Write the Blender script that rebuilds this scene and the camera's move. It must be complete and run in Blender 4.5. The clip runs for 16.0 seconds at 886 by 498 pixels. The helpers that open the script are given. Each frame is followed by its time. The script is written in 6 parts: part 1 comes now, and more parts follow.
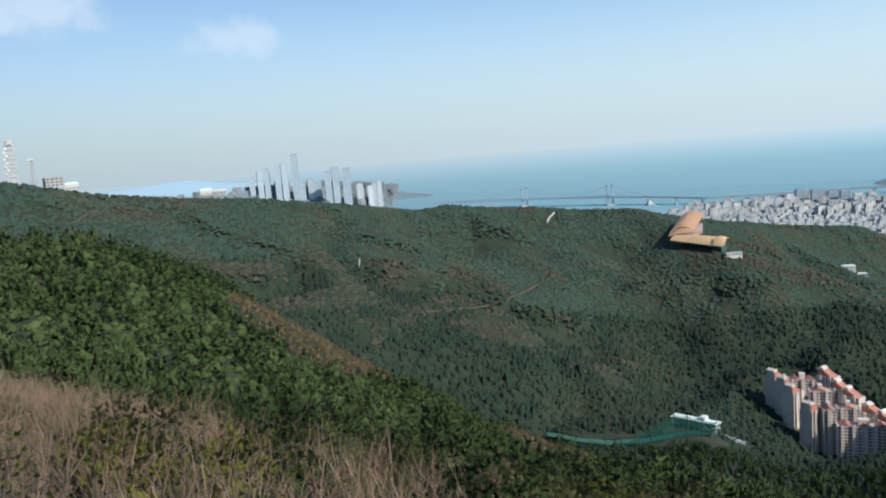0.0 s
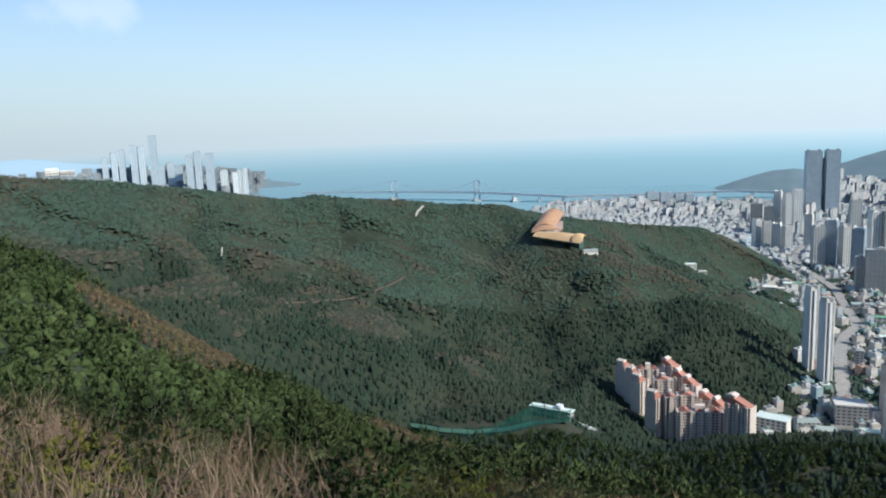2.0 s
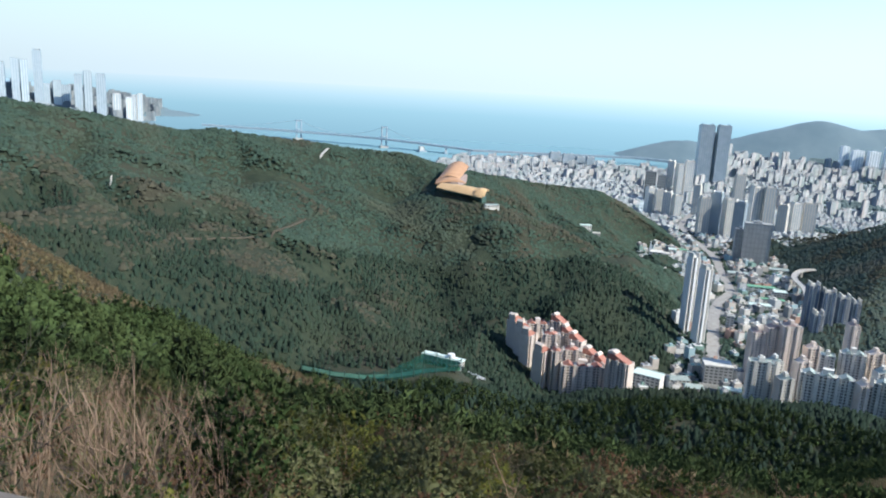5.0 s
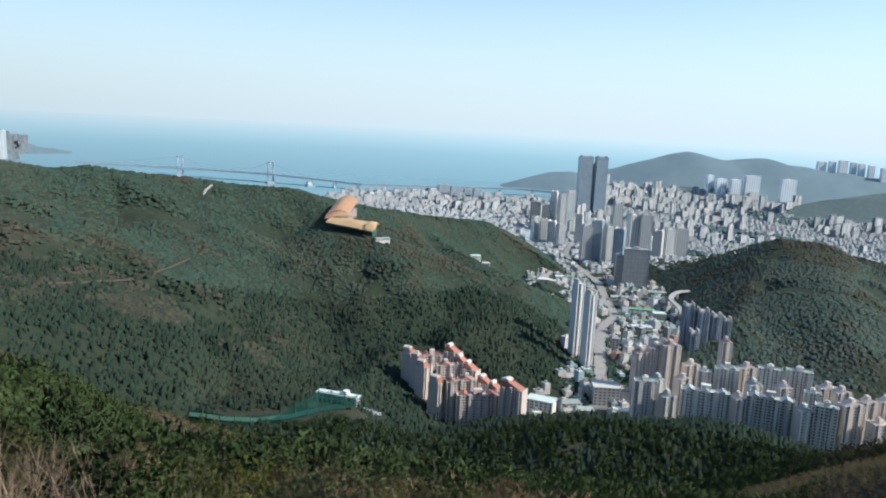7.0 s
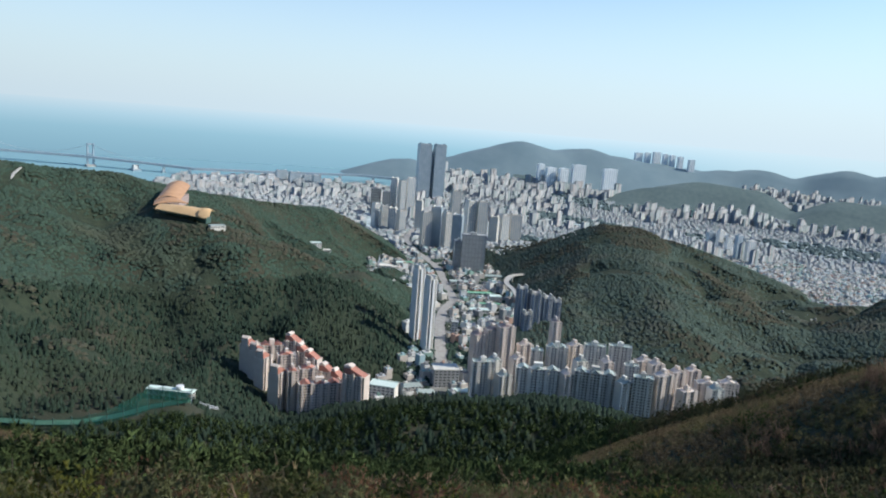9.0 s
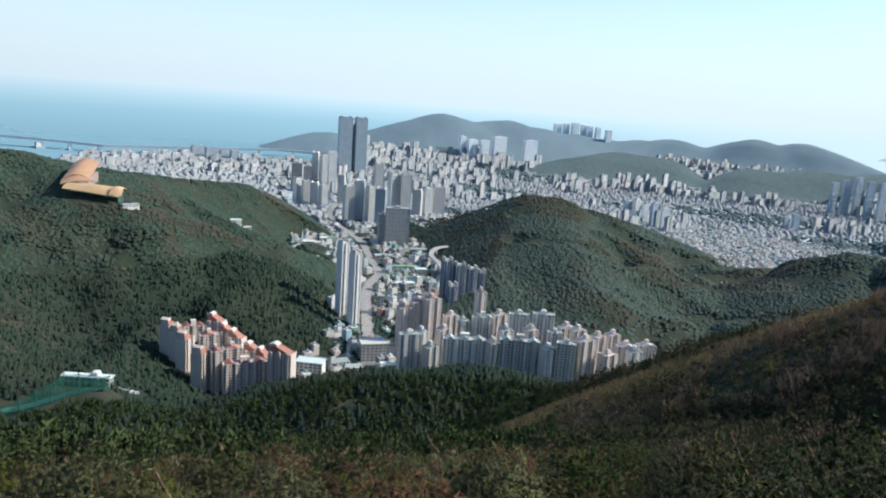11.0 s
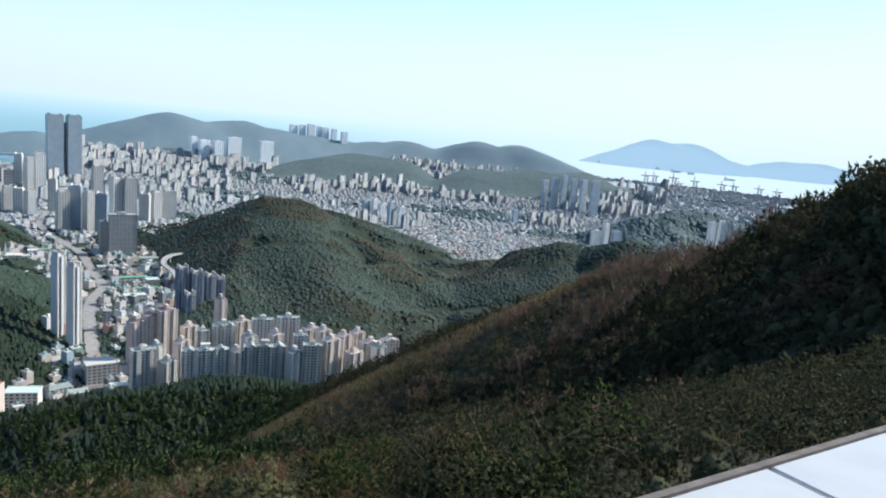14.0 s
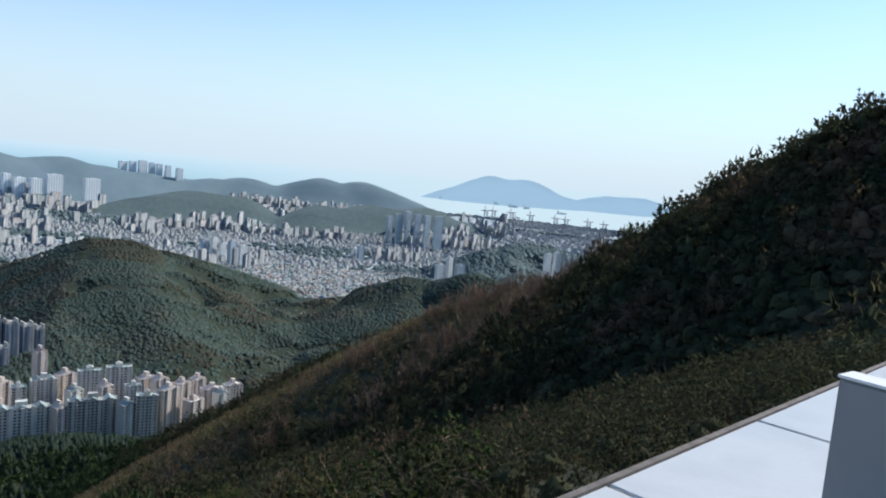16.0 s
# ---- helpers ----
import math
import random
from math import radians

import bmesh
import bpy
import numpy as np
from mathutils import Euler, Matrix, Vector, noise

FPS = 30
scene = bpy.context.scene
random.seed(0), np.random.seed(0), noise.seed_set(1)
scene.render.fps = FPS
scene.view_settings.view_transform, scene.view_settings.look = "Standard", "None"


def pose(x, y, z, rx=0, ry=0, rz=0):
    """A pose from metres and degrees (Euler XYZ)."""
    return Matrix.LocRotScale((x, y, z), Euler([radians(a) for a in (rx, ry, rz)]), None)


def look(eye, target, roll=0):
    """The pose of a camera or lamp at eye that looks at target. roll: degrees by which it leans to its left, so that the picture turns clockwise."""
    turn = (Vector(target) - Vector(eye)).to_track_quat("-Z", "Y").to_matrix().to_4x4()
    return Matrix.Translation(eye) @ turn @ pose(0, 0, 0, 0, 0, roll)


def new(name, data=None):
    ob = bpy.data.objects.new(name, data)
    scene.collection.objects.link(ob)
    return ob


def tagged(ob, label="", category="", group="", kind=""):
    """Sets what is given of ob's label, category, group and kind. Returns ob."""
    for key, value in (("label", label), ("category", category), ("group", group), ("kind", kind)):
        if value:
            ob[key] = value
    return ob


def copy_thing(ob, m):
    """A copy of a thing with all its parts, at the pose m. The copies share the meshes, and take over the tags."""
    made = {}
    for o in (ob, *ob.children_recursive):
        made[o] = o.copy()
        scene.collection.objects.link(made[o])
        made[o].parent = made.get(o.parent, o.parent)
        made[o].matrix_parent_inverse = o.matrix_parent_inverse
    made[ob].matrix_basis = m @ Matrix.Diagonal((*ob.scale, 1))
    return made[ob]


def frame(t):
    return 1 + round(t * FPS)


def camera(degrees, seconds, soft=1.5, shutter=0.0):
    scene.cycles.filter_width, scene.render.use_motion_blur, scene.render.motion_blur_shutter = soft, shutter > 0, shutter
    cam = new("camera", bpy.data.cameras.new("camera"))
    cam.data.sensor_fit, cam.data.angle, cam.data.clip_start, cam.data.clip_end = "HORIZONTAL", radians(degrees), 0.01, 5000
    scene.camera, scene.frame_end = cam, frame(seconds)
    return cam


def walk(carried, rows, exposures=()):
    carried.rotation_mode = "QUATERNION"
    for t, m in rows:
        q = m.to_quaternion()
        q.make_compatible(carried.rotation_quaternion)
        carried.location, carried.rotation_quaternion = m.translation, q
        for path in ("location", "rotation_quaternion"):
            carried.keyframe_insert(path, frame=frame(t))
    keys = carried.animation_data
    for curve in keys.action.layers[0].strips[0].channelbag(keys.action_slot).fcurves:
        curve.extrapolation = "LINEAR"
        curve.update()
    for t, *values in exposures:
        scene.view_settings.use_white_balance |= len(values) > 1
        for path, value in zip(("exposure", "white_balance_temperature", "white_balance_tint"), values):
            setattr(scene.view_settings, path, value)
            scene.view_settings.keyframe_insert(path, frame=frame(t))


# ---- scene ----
EYE = Vector((0.0, 0.0, 400.0))


def aim(az, tilt, roll):
    a, e = radians(az), radians(tilt)
    d = Vector((math.sin(a) * math.cos(e), math.cos(a) * math.cos(e), math.sin(e)))
    return look(EYE, EYE + d * 100, roll)


cam = camera(62.0, 16.0, soft=2.0)
# seconds, compass bearing, tilt, roll of the hand-held pan
ROWS = [(0.0, 96.32, -7.61, -4.90),
        (0.5, 98.19, -8.01, -4.64),
        (1.0, 100.36, -8.38, -4.22),
        (1.5, 103.24, -8.67, -3.54),
        (2.0, 106.58, -8.85, -2.16),
        (2.5, 109.33, -9.21, -1.14),
        (3.0, 110.46, -10.15, -0.27),
        (5.5, 115.39, -12.82, 4.01),
        (6.0, 117.73, -11.26, 4.19),
        (6.5, 120.26, -10.33, 3.18),
        (7.0, 122.80, -9.80, 2.84),
        (7.5, 125.76, -9.54, 2.56),
        (8.0, 129.20, -9.32, 3.19),
        (8.5, 132.17, -9.20, 3.70),
        (9.0, 135.34, -10.06, 4.45),
        (11.5, 143.54, -11.87, 3.81),
        (12.0, 146.74, -11.73, 3.77),
        (12.5, 150.00, -11.49, 3.88),
        (13.0, 152.94, -11.37, 4.56),
        (13.5, 156.72, -10.90, 5.14),
        (14.0, 161.60, -9.96, 5.27),
        (14.5, 165.78, -9.34, 4.98),
        (15.0, 168.97, -8.94, 4.94),
        (15.5, 171.60, -7.75, 5.30),
        (16.0, 173.34, -6.06, 5.35)]
walk(cam, [(t, aim(az, el, roll)) for t, az, el, roll in ROWS],
     [(0, 0.54, 6050, 6), (2, 0.68, 6050, 6), (4, 0.84, 6080, 6), (5.5, 1.00, 5960, 6), (6.5, 0.80, 6000, 6), (7.5, 0.70, 6050, 6), (9, 0.62, 6050, 6), (12.5, 0.88, 6000, 7), (14.5, 0.82, 5980, 7), (16, 0.58, 5960, 8)])

# ---------------------------------------------------------------- light
SUN_AZ, SUN_EL = 228.0, 39.0
world = bpy.data.worlds.new("sky")
scene.world = world
world.use_nodes = True
wn, wl = world.node_tree.nodes, world.node_tree.links
sky = wn.new("ShaderNodeTexSky")
sky.sky_type, sky.sun_disc = "NISHITA", False
sky.sun_elevation, sky.sun_rotation = radians(SUN_EL), radians(SUN_AZ)
sky.altitude, sky.air_density, sky.dust_density, sky.ozone_density = 400, 1.0, 0.3, 2.0
# a pale band of haze low over the sea, and the two small clouds to the north-east
tc = wn.new("ShaderNodeTexCoord")
sep = wn.new("ShaderNodeSeparateXYZ")
wl.new(tc.outputs["Generated"], sep.inputs["Vector"])
low = wn.new("ShaderNodeMapRange")
low.interpolation_type = "SMOOTHSTEP"
low.inputs["From Min"].default_value, low.inputs["From Max"].default_value = -0.02, 0.27
low.inputs["To Min"].default_value, low.inputs["To Max"].default_value = 0.96, 0.0
wl.new(sep.outputs["Z"], low.inputs["Value"])
haze = wn.new("ShaderNodeMix")
haze.data_type = "RGBA"
wl.new(low.outputs["Result"], haze.inputs[0])
wl.new(sky.outputs["Color"], haze.inputs[6])
haze.inputs[7].default_value = (3.85, 4.45, 4.85, 1)
# the sky pales towards the sun's side and greys away from it
side = wn.new("ShaderNodeVectorMath")
side.operation = "DOT_PRODUCT"
wl.new(tc.outputs["Generated"], side.inputs[0])
side.inputs[1].default_value = (math.sin(radians(165)), math.cos(radians(165)), 0)
pale = wn.new("ShaderNodeMapRange")
pale.inputs["From Min"].default_value, pale.inputs["From Max"].default_value = -0.2, 1.0
pale.inputs["To Min"].default_value, pale.inputs["To Max"].default_value = 0.76, 1.08
wl.new(side.outputs["Value"], pale.inputs["Value"])
shade = wn.new("ShaderNodeVectorMath")
shade.operation = "SCALE"
wl.new(haze.outputs[2], shade.inputs[0])
wl.new(pale.outputs["Result"], shade.inputs["Scale"])
sky_col = shade.outputs["Vector"]
for az, el, spread, thick in ((70.0, 11.6, 0.085, 0.42), (82.3, 9.2, 0.062, 0.30)):
    a, e = radians(az), radians(el)
    near = wn.new("ShaderNodeVectorMath")
    near.operation = "SUBTRACT"
    wl.new(tc.outputs["Generated"], near.inputs[0])
    near.inputs[1].default_value = (math.sin(a) * math.cos(e), math.cos(a) * math.cos(e), math.sin(e))
    flat = wn.new("ShaderNodeVectorMath")
    flat.operation = "MULTIPLY"
    wl.new(near.outputs["Vector"], flat.inputs[0])
    flat.inputs[1].default_value = (1, 1, 2.6)
    dist = wn.new("ShaderNodeVectorMath")
    dist.operation = "LENGTH"
    wl.new(flat.outputs["Vector"], dist.inputs[0])
    puff = wn.new("ShaderNodeTexNoise")
    puff.inputs["Scale"].default_value, puff.inputs["Detail"].default_value = 22.0, 6.0
    wl.new(tc.outputs["Generated"], puff.inputs["Vector"])
    add = wn.new("ShaderNodeMath")
    add.operation = "MULTIPLY_ADD"
    wl.new(puff.outputs["Fac"], add.inputs[0])
    add.inputs[1].default_value = -spread * 2.2
    wl.new(dist.outputs["Value"], add.inputs[2])
    edge = wn.new("ShaderNodeMapRange")
    edge.interpolation_type = "SMOOTHSTEP"
    edge.inputs["From Min"].default_value, edge.inputs["From Max"].default_value = -spread * 0.75, spread * 0.15
    edge.inputs["To Min"].default_value, edge.inputs["To Max"].default_value = thick, 0.0
    wl.new(add.outputs["Value"], edge.inputs["Value"])
    cloud = wn.new("ShaderNodeMix")
    cloud.data_type = "RGBA"
    wl.new(edge.outputs["Result"], cloud.inputs[0])
    wl.new(sky_col, cloud.inputs[6])
    cloud.inputs[7].default_value = (6.0, 6.0, 6.1, 1)
    sky_col = cloud.outputs[2]
wl.new(sky_col, wn["Background"].inputs["Color"])
wn["Background"].inputs["Strength"].default_value = 0.11
sun = new("sun", bpy.data.lights.new("sun", "SUN"))
sun.data.energy, sun.data.angle, sun.data.color = 3.0, radians(0.53), (1.0, 0.90, 0.76)
_s = Vector((math.sin(radians(SUN_AZ)) * math.cos(radians(SUN_EL)), math.cos(radians(SUN_AZ)) * math.cos(radians(SUN_EL)), math.sin(radians(SUN_EL))))
sun.matrix_world = look(_s * 100, (0, 0, 0))


# ---------------------------------------------------------------- materials
def mat(name, stops, scale=1.0, rough=0.85, metal=0.0, detail=4.0, bump=0.0, bump_scale=None, island=0.0, obj_random=0.0, spec=0.3, tint=None, tint_scale=0.01, stretch=(1, 1, 1)):
    """A noise-driven paint: stops are (position, colour); island and obj_random vary brightness piece by piece; tint is a second colour in large patches."""
    m = bpy.data.materials.new(name)
    m.use_nodes = True
    n, l = m.node_tree.nodes, m.node_tree.links
    b = n["Principled BSDF"]
    b.inputs["Roughness"].default_value, b.inputs["Metallic"].default_value = rough, metal
    b.inputs["Specular IOR Level"].default_value = spec
    geo = n.new("ShaderNodeNewGeometry")
    mp = n.new("ShaderNodeMapping")
    mp.inputs["Scale"].default_value = stretch
    l.new(geo.outputs["Position"], mp.inputs["Vector"])
    nz = n.new("ShaderNodeTexNoise")
    nz.inputs["Scale"].default_value, nz.inputs["Detail"].default_value = scale, detail
    l.new(mp.outputs["Vector"], nz.inputs["Vector"])
    ramp = n.new("ShaderNodeValToRGB")
    els = ramp.color_ramp.elements
    while len(els) < len(stops):
        els.new(0.5)
    for e, (p, c) in zip(els, stops):
        e.position, e.color = p, (*c, 1)
    l.new(nz.outputs["Fac"], ramp.inputs["Fac"])
    col = ramp.outputs["Color"]
    if tint:
        nz2 = n.new("ShaderNodeTexNoise")
        nz2.inputs["Scale"].default_value, nz2.inputs["Detail"].default_value = tint_scale, 3.0
        l.new(geo.outputs["Position"], nz2.inputs["Vector"])
        r2 = n.new("ShaderNodeMapRange")
        r2.inputs["From Min"].default_value, r2.inputs["From Max"].default_value = 0.52, 0.68
        l.new(nz2.outputs["Fac"], r2.inputs["Value"])
        mix = n.new("ShaderNodeMix")
        mix.data_type = "RGBA"
        l.new(r2.outputs["Result"], mix.inputs[0])
        l.new(col, mix.inputs[6])
        mix.inputs[7].default_value = (*tint, 1)
        col = mix.outputs[2]
    for amount, source in ((island, geo.outputs["Random Per Island"]), (obj_random, None)):
        if not amount:
            continue
        if source is None:
            source = n.new("ShaderNodeObjectInfo").outputs["Random"]
        r3 = n.new("ShaderNodeMapRange")
        r3.inputs["To Min"].default_value, r3.inputs["To Max"].default_value = 1 - amount, 1 + amount
        l.new(source, r3.inputs["Value"])
        mul = n.new("ShaderNodeVectorMath")
        mul.operation = "SCALE"
        l.new(col, mul.inputs[0])
        l.new(r3.outputs["Result"], mul.inputs["Scale"])
        col = mul.outputs["Vector"]
    l.new(col, b.inputs["Base Color"])
    if bump:
        nb = n.new("ShaderNodeTexNoise")
        nb.inputs["Scale"].default_value, nb.inputs["Detail"].default_value = bump_scale or scale * 4, 5.0
        l.new(geo.outputs["Position"], nb.inputs["Vector"])
        bp = n.new("ShaderNodeBump")
        bp.inputs["Strength"].default_value, bp.inputs["Distance"].default_value = 1.0, bump
        l.new(nb.outputs["Fac"], bp.inputs["Height"])
        l.new(bp.outputs["Normal"], b.inputs["Normal"])
    return m


def lean_shading(m, up=0.2, own=0.3):
    """Foliage is lit as the rounded crown and the slope that it grows on, which the meshes keep as their lean; far
    hills and towns lean skyward, which flattens their shading to imitate haze; own: the share of each leaf's or wall's
    own face.
    """
    n, l = m.node_tree.nodes, m.node_tree.links
    b = n["Principled BSDF"]
    geo, lean, turn = n.new("ShaderNodeNewGeometry"), n.new("ShaderNodeAttribute"), n.new("ShaderNodeVectorTransform")
    lean.attribute_name = "lean"
    turn.vector_type, turn.convert_from, turn.convert_to = "VECTOR", "OBJECT", "WORLD"
    l.new(lean.outputs["Vector"], turn.inputs["Vector"])
    face, add, rise, nrm = (n.new("ShaderNodeVectorMath") for _ in range(4))
    face.operation, add.operation, rise.operation, nrm.operation = "SCALE", "ADD", "ADD", "NORMALIZE"
    l.new(geo.outputs["Normal"], face.inputs[0])
    face.inputs["Scale"].default_value = own
    l.new(face.outputs["Vector"], add.inputs[0])
    l.new(turn.outputs["Vector"], add.inputs[1])
    l.new(add.outputs["Vector"], rise.inputs[0])
    rise.inputs[1].default_value = (0, 0, up)
    l.new(rise.outputs["Vector"], nrm.inputs[0])
    l.new(nrm.outputs["Vector"], b.inputs["Normal"])
    return m


def thin(m, share):
    """Thin dry leaves and blades let part of the light through."""
    n, l = m.node_tree.nodes, m.node_tree.links
    b, out = n["Principled BSDF"], n["Material Output"]
    through_leaf, mix = n.new("ShaderNodeBsdfTranslucent"), n.new("ShaderNodeMixShader")
    l.new(b.inputs["Base Color"].links[0].from_socket, through_leaf.inputs["Color"])
    mix.inputs[0].default_value = share
    l.new(b.outputs["BSDF"], mix.inputs[1])
    l.new(through_leaf.outputs["BSDF"], mix.inputs[2])
    l.new(mix.outputs["Shader"], out.inputs["Surface"])
    return m


M = {}
M["forest_floor"] = mat("forest_floor", [(0.35, (0.024, 0.036, 0.022)), (0.65, (0.040, 0.052, 0.031))], 0.08, 0.95, tint=(0.052, 0.050, 0.032), tint_scale=0.012, bump=0.6, bump_scale=0.5)
M["hill_grass"] = mat("hill_grass", [(0.3, (0.07, 0.062, 0.034)), (0.7, (0.15, 0.12, 0.07))], 0.5, 0.95, bump=0.15, bump_scale=3)
M["city_ground"] = mat("city_ground", [(0.35, (0.07, 0.09, 0.06)), (0.5, (0.22, 0.22, 0.21)), (0.7, (0.36, 0.35, 0.33))], 0.02, 0.9, detail=8)
# Distance haze is put into the far hills' pale blue base colour
M["far_hill_hazed"] = lean_shading(mat("far_hill_hazed", [(0.3, (0.155, 0.225, 0.262)), (0.7, (0.195, 0.265, 0.298))], 0.01, 0.95, detail=8), 0.5, 0.8)
# Not a lamp: haze over the far island and cape is painted as emission
M["far_island_glow"] = bpy.data.materials.new("far_island_glow")
M["far_island_glow"].use_nodes = True
_b = M["far_island_glow"].node_tree.nodes["Principled BSDF"]
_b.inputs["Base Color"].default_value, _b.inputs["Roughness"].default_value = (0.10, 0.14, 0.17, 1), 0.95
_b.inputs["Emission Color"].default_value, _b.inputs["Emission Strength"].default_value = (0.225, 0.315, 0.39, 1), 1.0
# Far city ground, likewise lightened and blued to carry the haze
M["far_city_hazed"] = mat("far_city_hazed", [(0.35, (0.36, 0.44, 0.45)), (0.5, (0.50, 0.56, 0.58)), (0.7, (0.60, 0.65, 0.67))], 0.012, 0.9, detail=8)
# These two woods carry distance haze as paler, bluer leaf colours
M["canopy_city_hazed"] = lean_shading(mat("canopy_city_hazed", [(0.3, (0.050, 0.078, 0.064)), (0.7, (0.068, 0.096, 0.076))], 0.06, 0.95, island=0.18, tint=(0.090, 0.094, 0.072), tint_scale=0.009))
M["canopy_far_hazed"] = lean_shading(mat("canopy_far_hazed", [(0.3, (0.034, 0.062, 0.046)), (0.7, (0.050, 0.080, 0.056))], 0.06, 0.95, island=0.18, tint=(0.062, 0.074, 0.050), tint_scale=0.009))
M["canopy_oak"] = lean_shading(mat("canopy_oak", [(0.3, (0.052, 0.054, 0.037)), (0.7, (0.074, 0.070, 0.048))], 0.06, 0.95, island=0.18, tint=(0.050, 0.066, 0.042), tint_scale=0.02))
M["canopy"] = lean_shading(mat("canopy", [(0.3, (0.017, 0.034, 0.023)), (0.7, (0.028, 0.048, 0.031))], 0.06, 0.95, island=0.16, tint=(0.034, 0.048, 0.029), tint_scale=0.010))
M["pine"] = lean_shading(mat("pine", [(0.3, (0.046, 0.073, 0.026)), (0.7, (0.083, 0.113, 0.044))], 0.05, 0.95, spec=0.08, island=0.25), 0.25, 0.45)
M["water"] = mat("water", [(0.35, (0.23, 0.395, 0.455)), (0.65, (0.245, 0.41, 0.47))], 0.003, 0.7, spec=0.05)
_w = M["water"].node_tree
_b = _w.nodes["Principled BSDF"]
_level = _w.nodes.new("ShaderNodeCombineXYZ")
_level.inputs["Z"].default_value = 1.0
_w.links.new(_level.outputs["Vector"], _b.inputs["Normal"])
M["wall_pink"] = mat("wall_pink", [(0.3, (0.64, 0.545, 0.48)), (0.7, (0.73, 0.64, 0.57))], 0.15, 0.8, obj_random=0.08)
M["wall_white"] = mat("wall_white", [(0.3, (0.68, 0.65, 0.59)), (0.7, (0.78, 0.75, 0.69))], 0.15, 0.8, obj_random=0.06)
M["wall_grey"] = mat("wall_grey", [(0.3, (0.52, 0.50, 0.45)), (0.7, (0.61, 0.58, 0.53))], 0.12, 0.8, obj_random=0.1)
M["wall_dark"] = mat("wall_dark", [(0.3, (0.36, 0.36, 0.35)), (0.7, (0.44, 0.44, 0.43))], 0.12, 0.7, obj_random=0.08)
M["wall_blue"] = mat("wall_blue", [(0.3, (0.10, 0.14, 0.20)), (0.7, (0.14, 0.18, 0.25))], 0.12, 0.6)
M["glazing"] = mat("glazing", [(0.3, (0.06, 0.07, 0.075)), (0.7, (0.13, 0.14, 0.145))], 0.3, 0.15, spec=0.5)
M["roof_red"] = mat("roof_red", [(0.3, (0.40, 0.175, 0.13)), (0.7, (0.50, 0.245, 0.19))], 0.4, 0.8, obj_random=0.1)
M["roof_teal"] = mat("roof_teal", [(0.3, (0.34, 0.40, 0.38)), (0.7, (0.44, 0.50, 0.47))], 0.4, 0.7, obj_random=0.2)
M["roof_green"] = mat("roof_green", [(0.3, (0.16, 0.36, 0.24)), (0.7, (0.26, 0.46, 0.32))], 0.2, 0.8)
M["concrete"] = mat("concrete", [(0.3, (0.38, 0.37, 0.35)), (0.7, (0.52, 0.50, 0.47))], 0.3, 0.9)
M["asphalt"] = mat("asphalt", [(0.3, (0.05, 0.05, 0.05)), (0.7, (0.08, 0.08, 0.08))], 0.3, 0.9)

M["thicket"] = lean_shading(mat("thicket", [(0.3, (0.185, 0.140, 0.082)), (0.7, (0.310, 0.235, 0.140))], 0.06, 0.95, island=0.35, tint=(0.23, 0.21, 0.095), tint_scale=0.03), 0.3, 0.5)
M["russet"] = lean_shading(mat("russet", [(0.3, (0.150, 0.085, 0.050)), (0.7, (0.25, 0.15, 0.085))], 0.3, 0.95, island=0.25), 0.35, 0.4)
M["dry_grass"] = mat("dry_grass", [(0.3, (0.18, 0.132, 0.084)), (0.7, (0.35, 0.265, 0.17))], 0.35, 0.95, island=0.4, spec=0.1, tint=(0.17, 0.15, 0.07), tint_scale=0.12)
M["dry_stem"] = mat("dry_stem", [(0.3, (0.17, 0.115, 0.080)), (0.7, (0.31, 0.225, 0.16))], 0.3, 0.9, island=0.4)
M["twig"] = mat("twig", [(0.3, (0.18, 0.122, 0.084)), (0.7, (0.34, 0.235, 0.16))], 0.4, 0.9, island=0.3)
M["shrub"] = lean_shading(mat("shrub", [(0.3, (0.040, 0.068, 0.024)), (0.7, (0.072, 0.105, 0.040))], 0.3, 0.95, island=0.35, spec=0.05, tint=(0.085, 0.088, 0.040), tint_scale=0.08), 0.35, 0.35)
M["shrub_dark"] = lean_shading(mat("shrub_dark", [(0.3, (0.052, 0.062, 0.034)), (0.7, (0.088, 0.096, 0.055))], 0.08, 0.95, island=0.35, spec=0.05, tint=(0.150, 0.108, 0.074), tint_scale=0.05), 0.3, 0.4)
M["shrub_yellow"] = lean_shading(mat("shrub_yellow", [(0.3, (0.115, 0.130, 0.026)), (0.7, (0.21, 0.205, 0.045))], 0.4, 0.95, island=0.3), 0.35, 0.35)
M["shrub_pale"] = lean_shading(mat("shrub_pale", [(0.3, (0.120, 0.135, 0.058)), (0.7, (0.21, 0.215, 0.105))], 0.3, 0.95, island=0.3), 0.35, 0.35)
M["shrub_olive"] = lean_shading(mat("shrub_olive", [(0.3, (0.078, 0.094, 0.036)), (0.7, (0.14, 0.15, 0.062))], 0.3, 0.95, island=0.3, spec=0.05, tint=(0.13, 0.115, 0.060), tint_scale=0.08), 0.35, 0.35)
for _leaf, _share in (("thicket", 0.4), ("russet", 0.4), ("dry_grass", 0.4), ("shrub_pale", 0.35), ("shrub_yellow", 0.35), ("shrub_olive", 0.3), ("shrub_dark", 0.25), ("shrub", 0.25)):
    thin(M[_leaf], _share)
M["bark"] = mat("bark", [(0.3, (0.05, 0.042, 0.036)), (0.7, (0.10, 0.085, 0.07))], 3.0, 0.9)
M["tile"] = mat("tile", [(0.3, (0.56, 0.565, 0.55)), (0.55, (0.63, 0.635, 0.615)), (0.8, (0.53, 0.53, 0.51))], 6.0, 0.3, detail=8, spec=0.4, bump=0.0006, bump_scale=40)
